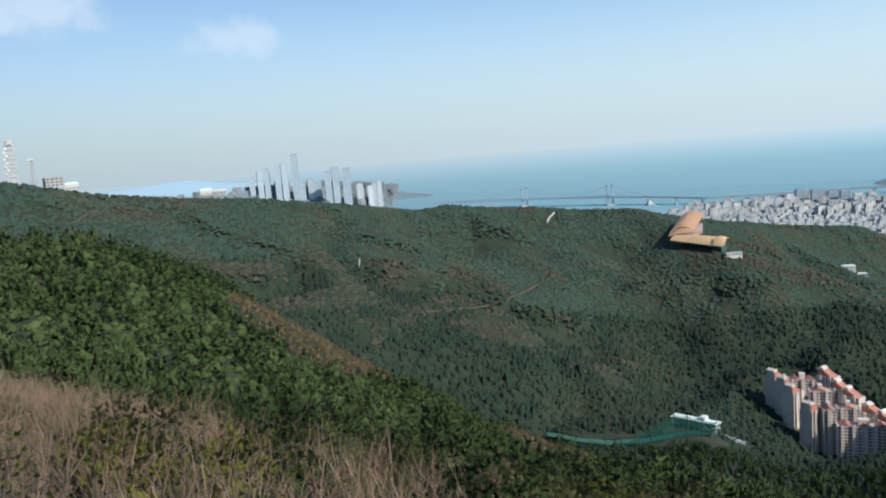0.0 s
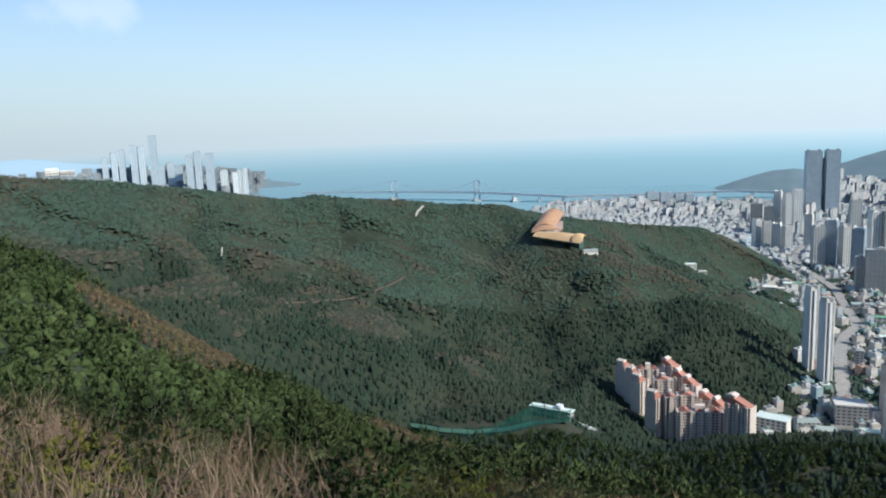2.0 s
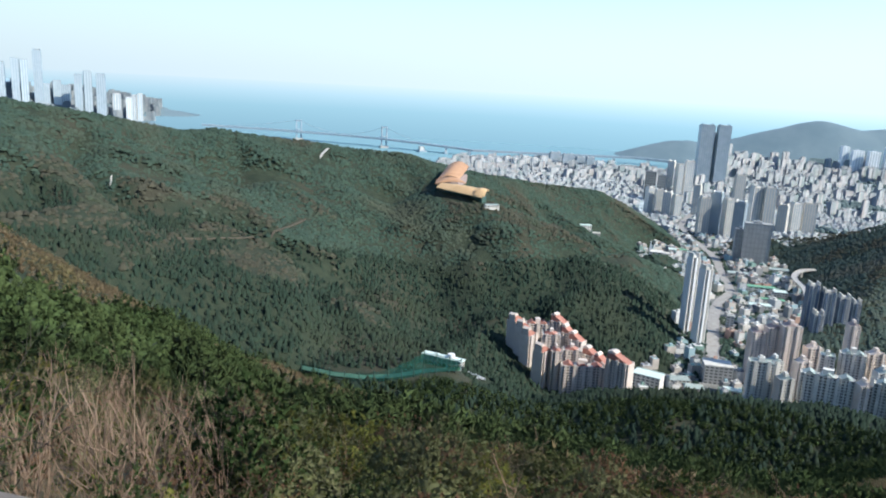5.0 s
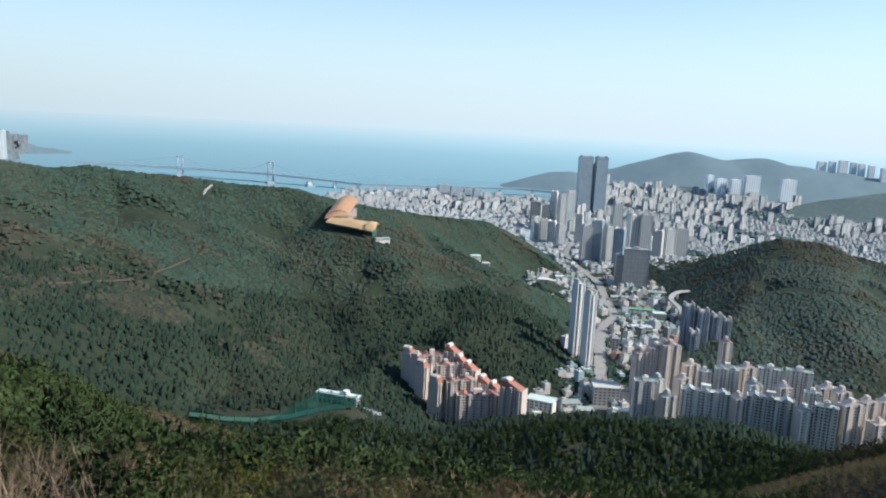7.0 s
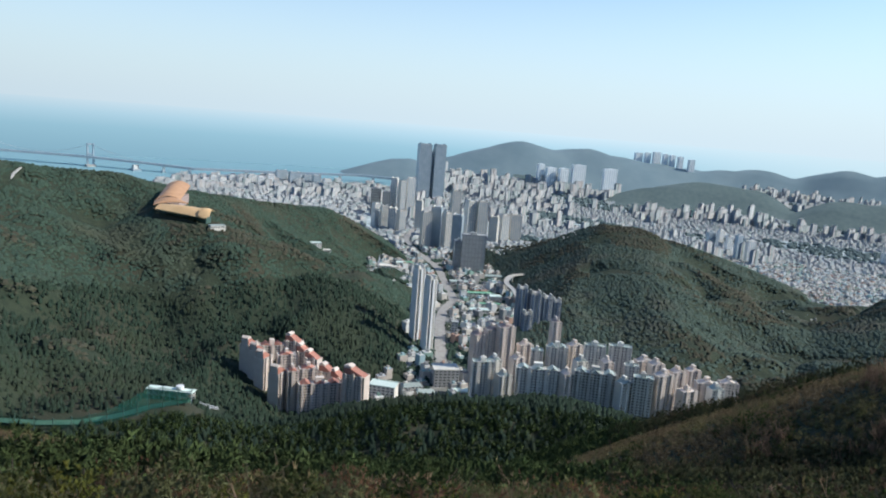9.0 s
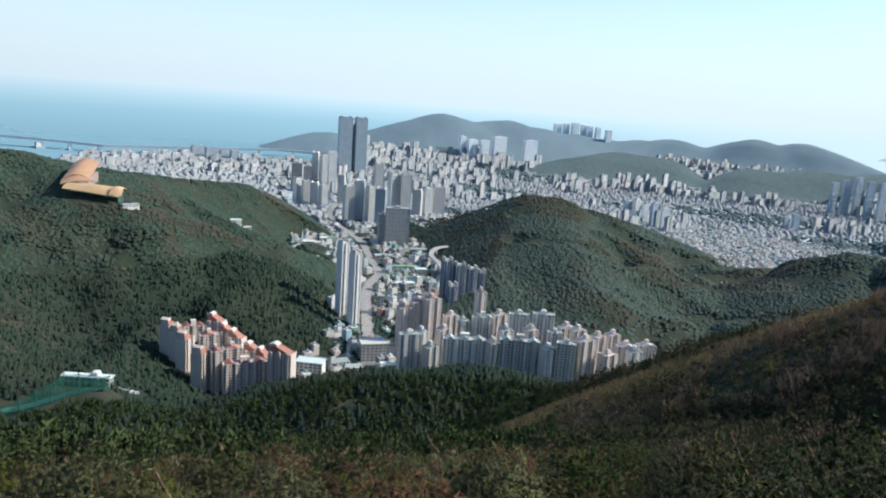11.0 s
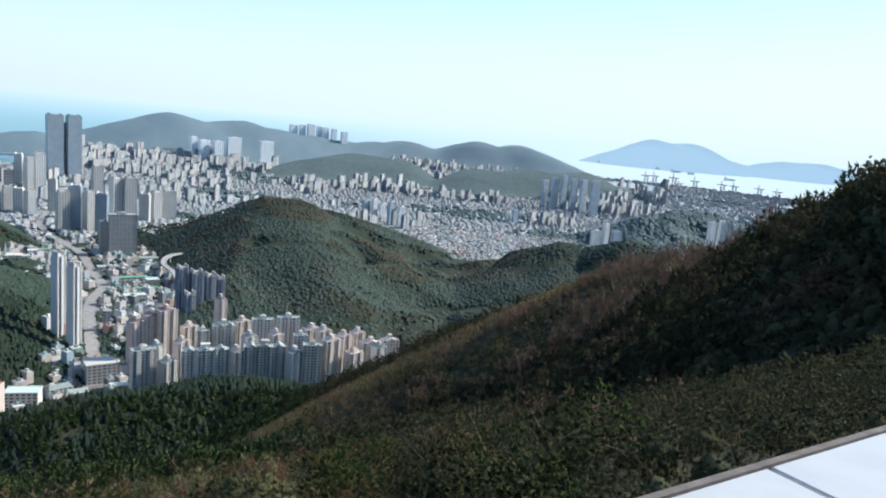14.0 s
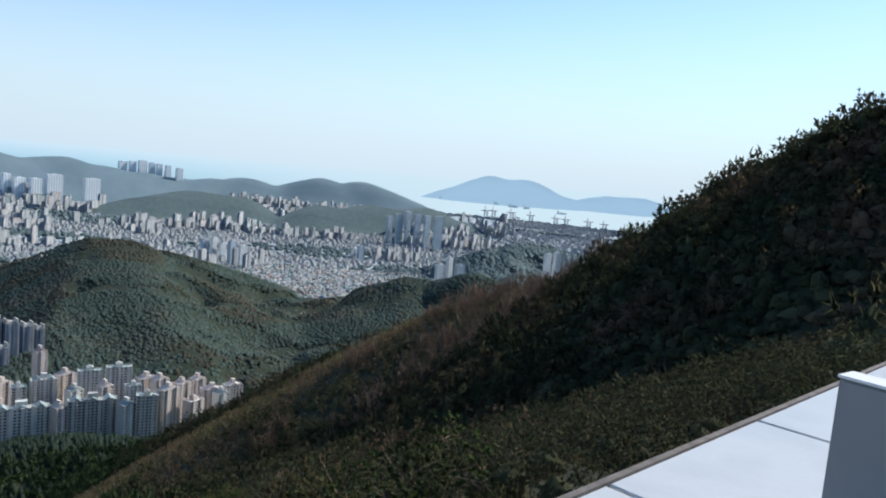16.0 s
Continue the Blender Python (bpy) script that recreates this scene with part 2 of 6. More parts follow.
M["grout"] = mat("grout", [(0.3, (0.045, 0.040, 0.035)), (0.7, (0.085, 0.075, 0.065))], 30, 0.95)
M["trim"] = mat("trim", [(0.3, (0.13, 0.115, 0.10)), (0.7, (0.23, 0.20, 0.175))], 25, 0.8, bump=0.002, bump_scale=90)
# Grey with the shade on the panel's face put into it
M["panel_shade_grey"] = mat("panel_shade_grey", [(0.3, (0.25, 0.255, 0.26)), (0.7, (0.285, 0.29, 0.295))], 8, 0.6, detail=8)
M["white_paint"] = mat("white_paint", [(0.3, (0.76, 0.77, 0.78)), (0.7, (0.82, 0.82, 0.82))], 8, 0.6, detail=8)
M["car_paint"] = mat("car_paint", [(0.3, (0.62, 0.63, 0.64)), (0.7, (0.78, 0.79, 0.80))], 0.2, 0.3, spec=0.5, obj_random=0.3)
M["road"] = mat("road", [(0.3, (0.30, 0.28, 0.26)), (0.7, (0.42, 0.40, 0.37))], 0.15, 0.9, detail=8)
M["bare_soil"] = mat("bare_soil", [(0.3, (0.085, 0.075, 0.055)), (0.7, (0.135, 0.115, 0.085))], 0.3, 0.95, bump=0.3, bump_scale=1.5)
M["pale_rock"] = mat("pale_rock", [(0.3, (0.42, 0.40, 0.37)), (0.7, (0.58, 0.56, 0.53))], 0.4, 0.9, bump=0.2)
M["roof_tan"] = mat("roof_tan", [(0.3, (0.44, 0.25, 0.14)), (0.7, (0.52, 0.31, 0.18))], 0.06, 0.55, stretch=(1, 1, 6))
# Lighter copy of the tan roof: sunlight on the lower roof, as colour
M["roof_tan_sunlit"] = mat("roof_tan_sunlit", [(0.3, (0.66, 0.43, 0.22)), (0.7, (0.74, 0.50, 0.27))], 0.06, 0.5)
M["wall_green"] = mat("wall_green", [(0.3, (0.05, 0.10, 0.09)), (0.7, (0.09, 0.15, 0.13))], 0.1, 0.4)
M["roof_pale"] = mat("roof_pale", [(0.3, (0.62, 0.74, 0.68)), (0.7, (0.74, 0.82, 0.77))], 0.3, 0.7)
M["turf"] = mat("turf", [(0.3, (0.10, 0.24, 0.17)), (0.7, (0.18, 0.34, 0.24))], 0.08, 0.9)
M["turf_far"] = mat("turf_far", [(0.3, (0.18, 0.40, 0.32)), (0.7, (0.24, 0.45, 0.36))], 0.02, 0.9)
M["net"] = mat("net", [(0.3, (0.012, 0.09, 0.07)), (0.7, (0.02, 0.13, 0.10))], 0.3, 0.8)
M["net"].node_tree.nodes["Principled BSDF"].inputs["Alpha"].default_value = 0.55
M["mast_paint"] = mat("mast_paint", [(0.3, (0.42, 0.40, 0.40)), (0.7, (0.58, 0.55, 0.54))], 0.3, 0.7)
M["crane"] = mat("crane", [(0.3, (0.42, 0.40, 0.44)), (0.7, (0.52, 0.47, 0.50))], 0.02, 0.8)
# Sea backdrop that glows: haze towards the horizon is painted into its emission
M["hazed_sea_glow"] = bpy.data.materials.new("hazed_sea_glow")
M["hazed_sea_glow"].use_nodes = True
_n, _l = M["hazed_sea_glow"].node_tree.nodes, M["hazed_sea_glow"].node_tree.links
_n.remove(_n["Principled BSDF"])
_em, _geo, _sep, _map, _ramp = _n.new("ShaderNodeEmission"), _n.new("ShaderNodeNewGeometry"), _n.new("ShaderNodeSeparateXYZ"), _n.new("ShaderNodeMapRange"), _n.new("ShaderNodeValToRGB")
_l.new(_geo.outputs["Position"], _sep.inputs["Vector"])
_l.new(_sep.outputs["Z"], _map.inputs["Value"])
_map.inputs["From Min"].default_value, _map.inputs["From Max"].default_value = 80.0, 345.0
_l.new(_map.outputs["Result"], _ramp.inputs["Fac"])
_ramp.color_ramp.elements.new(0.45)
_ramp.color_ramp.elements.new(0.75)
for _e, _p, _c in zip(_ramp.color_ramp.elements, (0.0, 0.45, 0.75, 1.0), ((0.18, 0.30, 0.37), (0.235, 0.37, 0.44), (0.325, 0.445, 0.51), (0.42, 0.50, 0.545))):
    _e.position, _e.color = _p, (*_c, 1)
# Sun glitter is painted in as a paler emission towards bearing 200
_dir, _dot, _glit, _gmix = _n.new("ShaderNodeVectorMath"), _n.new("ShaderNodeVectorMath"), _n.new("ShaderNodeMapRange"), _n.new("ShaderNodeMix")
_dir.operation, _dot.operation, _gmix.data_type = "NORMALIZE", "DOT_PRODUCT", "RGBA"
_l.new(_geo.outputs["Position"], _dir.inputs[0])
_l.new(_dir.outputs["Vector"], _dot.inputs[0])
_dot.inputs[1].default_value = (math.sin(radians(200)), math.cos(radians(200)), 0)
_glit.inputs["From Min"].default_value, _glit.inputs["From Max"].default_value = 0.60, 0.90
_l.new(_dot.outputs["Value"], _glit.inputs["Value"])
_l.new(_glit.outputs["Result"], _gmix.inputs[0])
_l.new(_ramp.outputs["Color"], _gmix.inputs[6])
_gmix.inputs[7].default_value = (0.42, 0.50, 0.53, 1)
# Emission also brightens by bearing, to keep up with the sky's glow
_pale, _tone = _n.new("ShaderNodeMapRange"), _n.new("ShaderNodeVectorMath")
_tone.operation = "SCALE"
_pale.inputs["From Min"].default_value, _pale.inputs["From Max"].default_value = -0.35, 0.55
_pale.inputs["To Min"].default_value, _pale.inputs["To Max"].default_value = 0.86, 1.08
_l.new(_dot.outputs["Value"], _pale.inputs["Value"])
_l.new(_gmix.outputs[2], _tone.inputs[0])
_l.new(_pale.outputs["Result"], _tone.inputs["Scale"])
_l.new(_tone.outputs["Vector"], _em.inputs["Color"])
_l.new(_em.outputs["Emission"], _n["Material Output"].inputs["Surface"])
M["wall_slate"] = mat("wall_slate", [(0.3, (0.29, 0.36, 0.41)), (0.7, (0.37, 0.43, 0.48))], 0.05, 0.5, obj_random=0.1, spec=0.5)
# Next four wall paints have the haze before far towers put into them
M["wall_slate_hazed"] = mat("wall_slate_hazed", [(0.3, (0.46, 0.53, 0.57)), (0.7, (0.52, 0.59, 0.63))], 0.05, 0.5, obj_random=0.1, spec=0.5)
M["wall_pale_hazed"] = mat("wall_pale_hazed", [(0.3, (0.70, 0.69, 0.66)), (0.7, (0.79, 0.78, 0.75))], 0.05, 0.8, obj_random=0.1)
M["wall_bay_hazed"] = mat("wall_bay_hazed", [(0.3, (0.31, 0.39, 0.45)), (0.7, (0.38, 0.45, 0.51))], 0.05, 0.6, obj_random=0.14)
M["wall_light_hazed"] = mat("wall_light_hazed", [(0.3, (0.72, 0.77, 0.81)), (0.7, (0.79, 0.83, 0.86))], 0.05, 0.8, obj_random=0.06)
# Knolls and parks in the city: green with haze mixed into the colour
M["green_hill_hazed"] = lean_shading(mat("green_hill_hazed", [(0.3, (0.100, 0.145, 0.150)), (0.7, (0.135, 0.180, 0.178))], 0.05, 0.95, bump=2, bump_scale=0.08), 0.4, 0.6)
M["wall_brown"] = mat("wall_brown", [(0.3, (0.36, 0.27, 0.25)), (0.7, (0.46, 0.36, 0.33))], 0.3, 0.8)


def palette(name, cols, rough=0.85):
    """Paints picked piece by piece from a row of colours, with streaks and soot."""
    m = mat(name, [(0.3, (0.80, 0.80, 0.80)), (0.7, (1, 1, 1))], 0.12, rough)
    n, l = m.node_tree.nodes, m.node_tree.links
    geo = n.new("ShaderNodeNewGeometry")
    ramp = n.new("ShaderNodeValToRGB")
    ramp.color_ramp.interpolation = "CONSTANT"
    els = ramp.color_ramp.elements
    while len(els) < len(cols):
        els.new(0.5)
    for i, (e, c) in enumerate(zip(els, cols)):
        e.position, e.color = i / len(cols), (*c, 1)
    l.new(geo.outputs["Random Per Island"], ramp.inputs["Fac"])
    b = n["Principled BSDF"]
    old = b.inputs["Base Color"].links[0].from_socket
    mul = n.new("ShaderNodeVectorMath")
    mul.operation = "MULTIPLY"
    l.new(old, mul.inputs[0])
    l.new(ramp.outputs["Color"], mul.inputs[1])
    l.new(mul.outputs["Vector"], b.inputs["Base Color"])
    return m


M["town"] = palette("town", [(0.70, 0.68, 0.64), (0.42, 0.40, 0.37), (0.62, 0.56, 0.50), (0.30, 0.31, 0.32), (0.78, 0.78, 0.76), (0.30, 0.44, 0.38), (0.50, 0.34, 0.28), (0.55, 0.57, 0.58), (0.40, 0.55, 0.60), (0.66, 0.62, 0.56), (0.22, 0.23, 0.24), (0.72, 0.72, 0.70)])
# Far towns: low-contrast bluish palettes with the distance haze painted in
M["town_far_hazed"] = palette("town_far_hazed", [(0.76, 0.79, 0.80), (0.64, 0.69, 0.72), (0.80, 0.78, 0.77), (0.56, 0.62, 0.66), (0.82, 0.84, 0.85), (0.60, 0.68, 0.69), (0.74, 0.72, 0.71), (0.70, 0.75, 0.78), (0.46, 0.56, 0.57), (0.78, 0.80, 0.81)])
M["town_bay_hazed"] = palette("town_bay_hazed", [(0.38, 0.44, 0.48), (0.33, 0.39, 0.44), (0.44, 0.49, 0.52), (0.35, 0.42, 0.46)])


# Far walls shaded as if facing up, flattening light and shade like haze
for far in ("town_far_hazed", "town_bay_hazed"):
    lean_shading(M[far], 1.0, 0.28)


# ---------------------------------------------------------------- helpers for building
def mesh_of(name, verts, faces, material, smooth=False):
    me = bpy.data.meshes.new(name)
    me.from_pydata([tuple(v) for v in verts], [], [tuple(f) for f in faces])
    for m in material if isinstance(material, (list, tuple)) else [material]:
        me.materials.append(m)
    if smooth:
        me.polygons.foreach_set("use_smooth", np.ones(len(me.polygons), bool))
    me.update()
    return me


def fast_mesh(name, verts, faces, material, smooth=False, slots=None):
    """A mesh from numpy arrays: verts (n, 3) and faces (m, k), all of k corners."""
    me = bpy.data.meshes.new(name)
    verts, faces = np.asarray(verts, np.float32), np.asarray(faces, np.int32)
    m, k = faces.shape
    me.vertices.add(len(verts))
    me.vertices.foreach_set("co", verts.ravel())
    me.loops.add(m * k)
    me.loops.foreach_set("vertex_index", faces.ravel())
    me.polygons.add(m)
    me.polygons.foreach_set("loop_start", np.arange(0, m * k, k, dtype=np.int32))
    me.polygons.foreach_set("use_smooth", np.full(m, smooth))
    for x in material if isinstance(material, (list, tuple)) else [material]:
        me.materials.append(x)
    if slots is not None:
        me.polygons.foreach_set("material_index", np.asarray(slots, np.int32))
    me.update(calc_edges=True)
    me.validate()
    return me


def part(name, bm, material, parent, label=""):
    me = bpy.data.meshes.new(name)
    bm.to_mesh(me)
    bm.free()
    me.materials.append(material)
    ob = new(name, me)
    ob.parent = parent
    return tagged(ob, label)


BOXF = [(0, 3, 2, 1), (4, 5, 6, 7), (0, 1, 5, 4), (1, 2, 6, 5), (2, 3, 7, 6), (3, 0, 4, 7)]


def box(bm, x0, y0, z0, x1, y1, z1):
    v = [bm.verts.new(p) for p in ((x0, y0, z0), (x1, y0, z0), (x1, y1, z0), (x0, y1, z0), (x0, y0, z1), (x1, y0, z1), (x1, y1, z1), (x0, y1, z1))]
    for f in BOXF:
        bm.faces.new([v[i] for i in f])
    return bm


def boxes(*lists):
    bm = bmesh.new()
    for b in lists:
        box(bm, *b)
    return bm


def prism(bm, pts, z0, z1):
    """An upright prism over the outline pts (counter-clockwise)."""
    a = [bm.verts.new((x, y, z0)) for x, y in pts]
    b = [bm.verts.new((x, y, z1)) for x, y in pts]
    bm.faces.new(a[::-1])
    bm.faces.new(b)
    for i in range(len(pts)):
        j = (i + 1) % len(pts)
        bm.faces.new((a[i], a[j], b[j], b[i]))
    return bm


# Far distances are drawn in towards the eye, so that all lies within five kilometres; directions stay true.
def near_of(r):
    r = np.asarray(r, float)
    return np.where(r < 2400, r, 2400 + 2450 * (1 - np.exp(-(np.maximum(r, 2400) - 2400) / 2450)))


def squeeze(x, y, z):
    r = np.maximum(np.hypot(x, y), 1e-6)
    k = near_of(r) / r
    return x * k, y * k, 400 + (z - 400) * k, k


def spot(az, r, z):
    """A place by bearing, ground distance and height, and the scale there."""
    a = radians(az)
    x, y, z, k = squeeze(r * math.sin(a), r * math.cos(a), z)
    return float(x), float(y), float(z), float(k)


# ---------------------------------------------------------------- the lie of the land
RNG = np.random.default_rng(7)
_LAT = RNG.random((256, 256))


def vnoise(x, y):
    """Smooth value noise, 0 to 1, one cell a unit."""
    xi, yi = np.floor(x).astype(int), np.floor(y).astype(int)
    fx, fy = x - xi, y - yi
    fx, fy = fx * fx * (3 - 2 * fx), fy * fy * (3 - 2 * fy)
    g = lambda i, j: _LAT[i % 256, j % 256]
    return (g(xi, yi) * (1 - fx) + g(xi + 1, yi) * fx) * (1 - fy) + (g(xi, yi + 1) * (1 - fx) + g(xi + 1, yi + 1) * fx) * fy


def fbm(x, y, n=4):
    return sum(vnoise(x * 2 ** i + 17 * i, y * 2 ** i + 31 * i) * 0.5 ** i for i in range(n)) / (2 - 0.5 ** (n - 1)) - 0.5


# Crests: bearing, elevation angle seen from the terrace, distance; then the slope of the flanks, the rounding of the top, the trees' height
RIDGES = {
    "radio ridge": ([(52, 1.5, 900), (60, 1.2, 950), (66, 0.72, 1000), (68.5, 0.14, 1010), (71, -0.5, 1030), (77, -1.5, 1080), (82, -2.0, 1120), (86, -2.7, 1170), (92.6, -3.95, 1240), (94.5, -4.25, 1260), (97, -3.95, 1280), (102, -4.65, 1330), (106, -5.05, 1370), (111, -5.28, 1400), (113.2, -5.85, 1420), (116, -6.4, 1440), (118.2, -6.7, 1480), (121.8, -7.05, 1560), (125.6, -7.25, 1680), (129, -7.57, 1760), (131.2, -8.62, 1760), (133.3, -10.1, 1740)], 0.42, 40, 8),
    "dome spur": ([(112, -6.2, 1390), (114.3, -7.5, 1270), (114.7, -8.05, 1200), (117.0, -8.6, 1150), (119.5, -10.9, 1080)], 0.38, 50, 7),
    "pole spur": ([(88, -3.3, 1190), (90.5, -8.3, 960), (94, -12.5, 800)], 0.36, 60, 7),
    "middle spur": ([(103, -4.8, 1340), (105, -8.5, 1150), (107, -13.3, 960)], 0.34, 60, 7),
    "pine hill": ([(107, -13.4, 980), (114.9, -14.2, 1010), (120.3, -13.5, 1040), (125.8, -12.5, 1060), (129.3, -13.4, 1040), (133, -15.3, 990), (134.8, -17.6, 930)], 0.36, 45, 7),
    "near spur": ([(45, 0.0, 200), (57, -2.0, 235), (64.7, -2.9, 250), (68.4, -3.4, 255), (72.2, -4.9, 262), (76, -7.2, 272), (81.7, -11.2, 290), (87.6, -15.3, 325), (93.7, -19.0, 370), (99.5, -21.2, 410), (104, -22.8, 440), (110, -24.3, 475), (116, -26.3, 500)], 0.8, 18, 4),
    "low wood": ([(108, -23.2, 560), (115, -23.0, 570), (121, -24.3, 560), (126, -24.4, 555), (130, -23.4, 560), (134, -22.3, 565), (138.3, -21.6, 575), (145.8, -20.9, 590), (151.6, -21.6, 560), (156, -21.5, 480)], 0.5, 60, 7),
    "right hill": ([(222, 14.0, 170), (212, 12.0, 180), (203.7, 8.7, 190), (199.2, 5.7, 205), (196.4, 3.6, 215), (193.3, 1.0, 225), (190.4, -0.8, 235), (188, -3.0, 245), (184.6, -5.4, 260), (180, -8.0, 280)], 0.95, 10, 7.5),
    "right shoulder": ([(181, -7.6, 276), (177.5, -9.2, 290), (173.2, -11.5, 310), (169, -13.9, 330), (164.5, -16.4, 350), (158.6, -19.0, 385), (153, -23.0, 410)], 0.74, 30, 4.5),
    "city hill": ([(139.6, -11.6, 1480), (142.2, -9.0, 1520), (144.2, -7.75, 1560), (147.2, -6.8, 1600), (149.8, -6.85, 1600), (152.8, -8.0, 1580), (154.5, -9.4, 1560), (156, -10.8, 1540), (158, -12.0, 1480), (160, -13.5, 1420), (162.8, -13.9, 1330), (164.7, -12.4, 1340), (166.8, -11.0, 1370), (169.6, -9.0, 1420), (171, -8.2, 1440), (172.8, -8.3, 1440), (176.1, -7.45, 1400), (178.5, -8.0, 1380), (186, -8.5, 1350)], 0.58, 60, 8),
    "city hill front": ([(145, -7.9, 1560), (145.6, -11.3, 1260), (146.5, -15, 1010)], 0.34, 90, 8),
    "city hill flank": ([(149.5, -7.2, 1580), (151, -9.6, 1330), (153, -13.0, 1080)], 0.33, 90, 8),
    "saddle flank": ([(172, -9.2, 1400), (168.5, -13.4, 1150), (164, -16.2, 960)], 0.33, 90, 8),
    "far cape": ([(128.4, -4.6, 5000), (130.9, -4.0, 5000), (131.9, -3.2, 5000), (132.8, -3.4, 5100), (136.4, -3.0, 5400), (138.4, -2.1, 5400), (140.7, -1.3, 5400), (143.2, -1.7, 5500), (145.8, -1.45, 5600), (149.2, -2.0, 5800), (154, -2.35, 6200), (158.2, -1.88, 6600), (160.8, -2.3, 6700), (163.6, -1.4, 6800), (165.4, -1.62, 6900), (166.6, -1.38, 6900), (168.4, -2.6, 6900)], 0.36, 120, 0),
    "inner knoll": ([(149.2, -4.3, 4300), (152, -3.4, 4400), (155, -3.1, 4500), (158, -3.3, 4500)], 0.6, 60, 0),
    "harbour knoll": ([(163, -3.6, 4300), (168, -3.1, 4500), (172, -3.0, 4600), (174.5, -3.6, 4700)], 0.6, 60, 0),
    "right knoll": ([(176.5, -6.1, 2500), (179, -5.2, 2700), (181.5, -5.1, 2800), (184, -5.8, 2800), (190, -6.0, 2800)], 0.5, 60, 0),
    "island": ([(173.1, -1.9, 10920), (174.2, -1.0, 11050), (176.6, -0.05, 11300), (179.5, -0.15, 11680), (182, -0.9, 11810), (183.4, -1.25, 11940), (185.7, -0.55, 12190), (188.1, -0.65, 12320), (190.5, -1.1, 12320), (196, -1.5, 12450)], 0.5, 200, 0),
    "north cape": ([(72, -0.95, 7600), (77.2, -0.55, 7800), (80, -1.0, 7900), (86, -1.5, 7900), (90, -2.4, 7300), (93.4, -3.0, 6900)], 0.22, 200, 0),
}


VALLEY = [([(135.9, 880), (135.6, 1050), (136.4, 1248), (135.8, 1372), (135.0, 1580), (134.2, 1680), (132.8, 1903), (132.3, 2077), (133.0, 2600)], 45), ([(137.5, 960), (139.3, 1200), (138.6, 1420), (137.2, 1600)], 48), ([(129.4, 1450), (132.5, 1520)], 14)]


def base_height(r, az):
    """Valley and city floor; below zero under the sea."""
    floor = np.interp(r, [0, 500, 760, 1000, 1700, 2500, 3500, 9000], [160, 110, 84, 100, 72, 30, 7, 4])
    floor = np.where(az < 105, np.interp(r, [0, 700, 1400, 2600, 9000], [150, 120, 100, 5, 4]), floor)
    coast = np.interp(az, [0, 50, 70, 74, 92, 94, 96, 113, 116, 124, 126.5, 131.4, 132.2, 140, 155, 168, 171.6, 171.8, 180, 195, 360], [6000, 6000, 6800, 6900, 6300, 5200, 3300, 3500, 4100, 4400, 4120, 4120, 5000, 5600, 6500, 7600, 8000, 7000, 6900, 6600, 6600])
    return np.where(r > coast, -30.0, floor)


def flank(d, slope, w):
    return slope * d * d / (d + w)


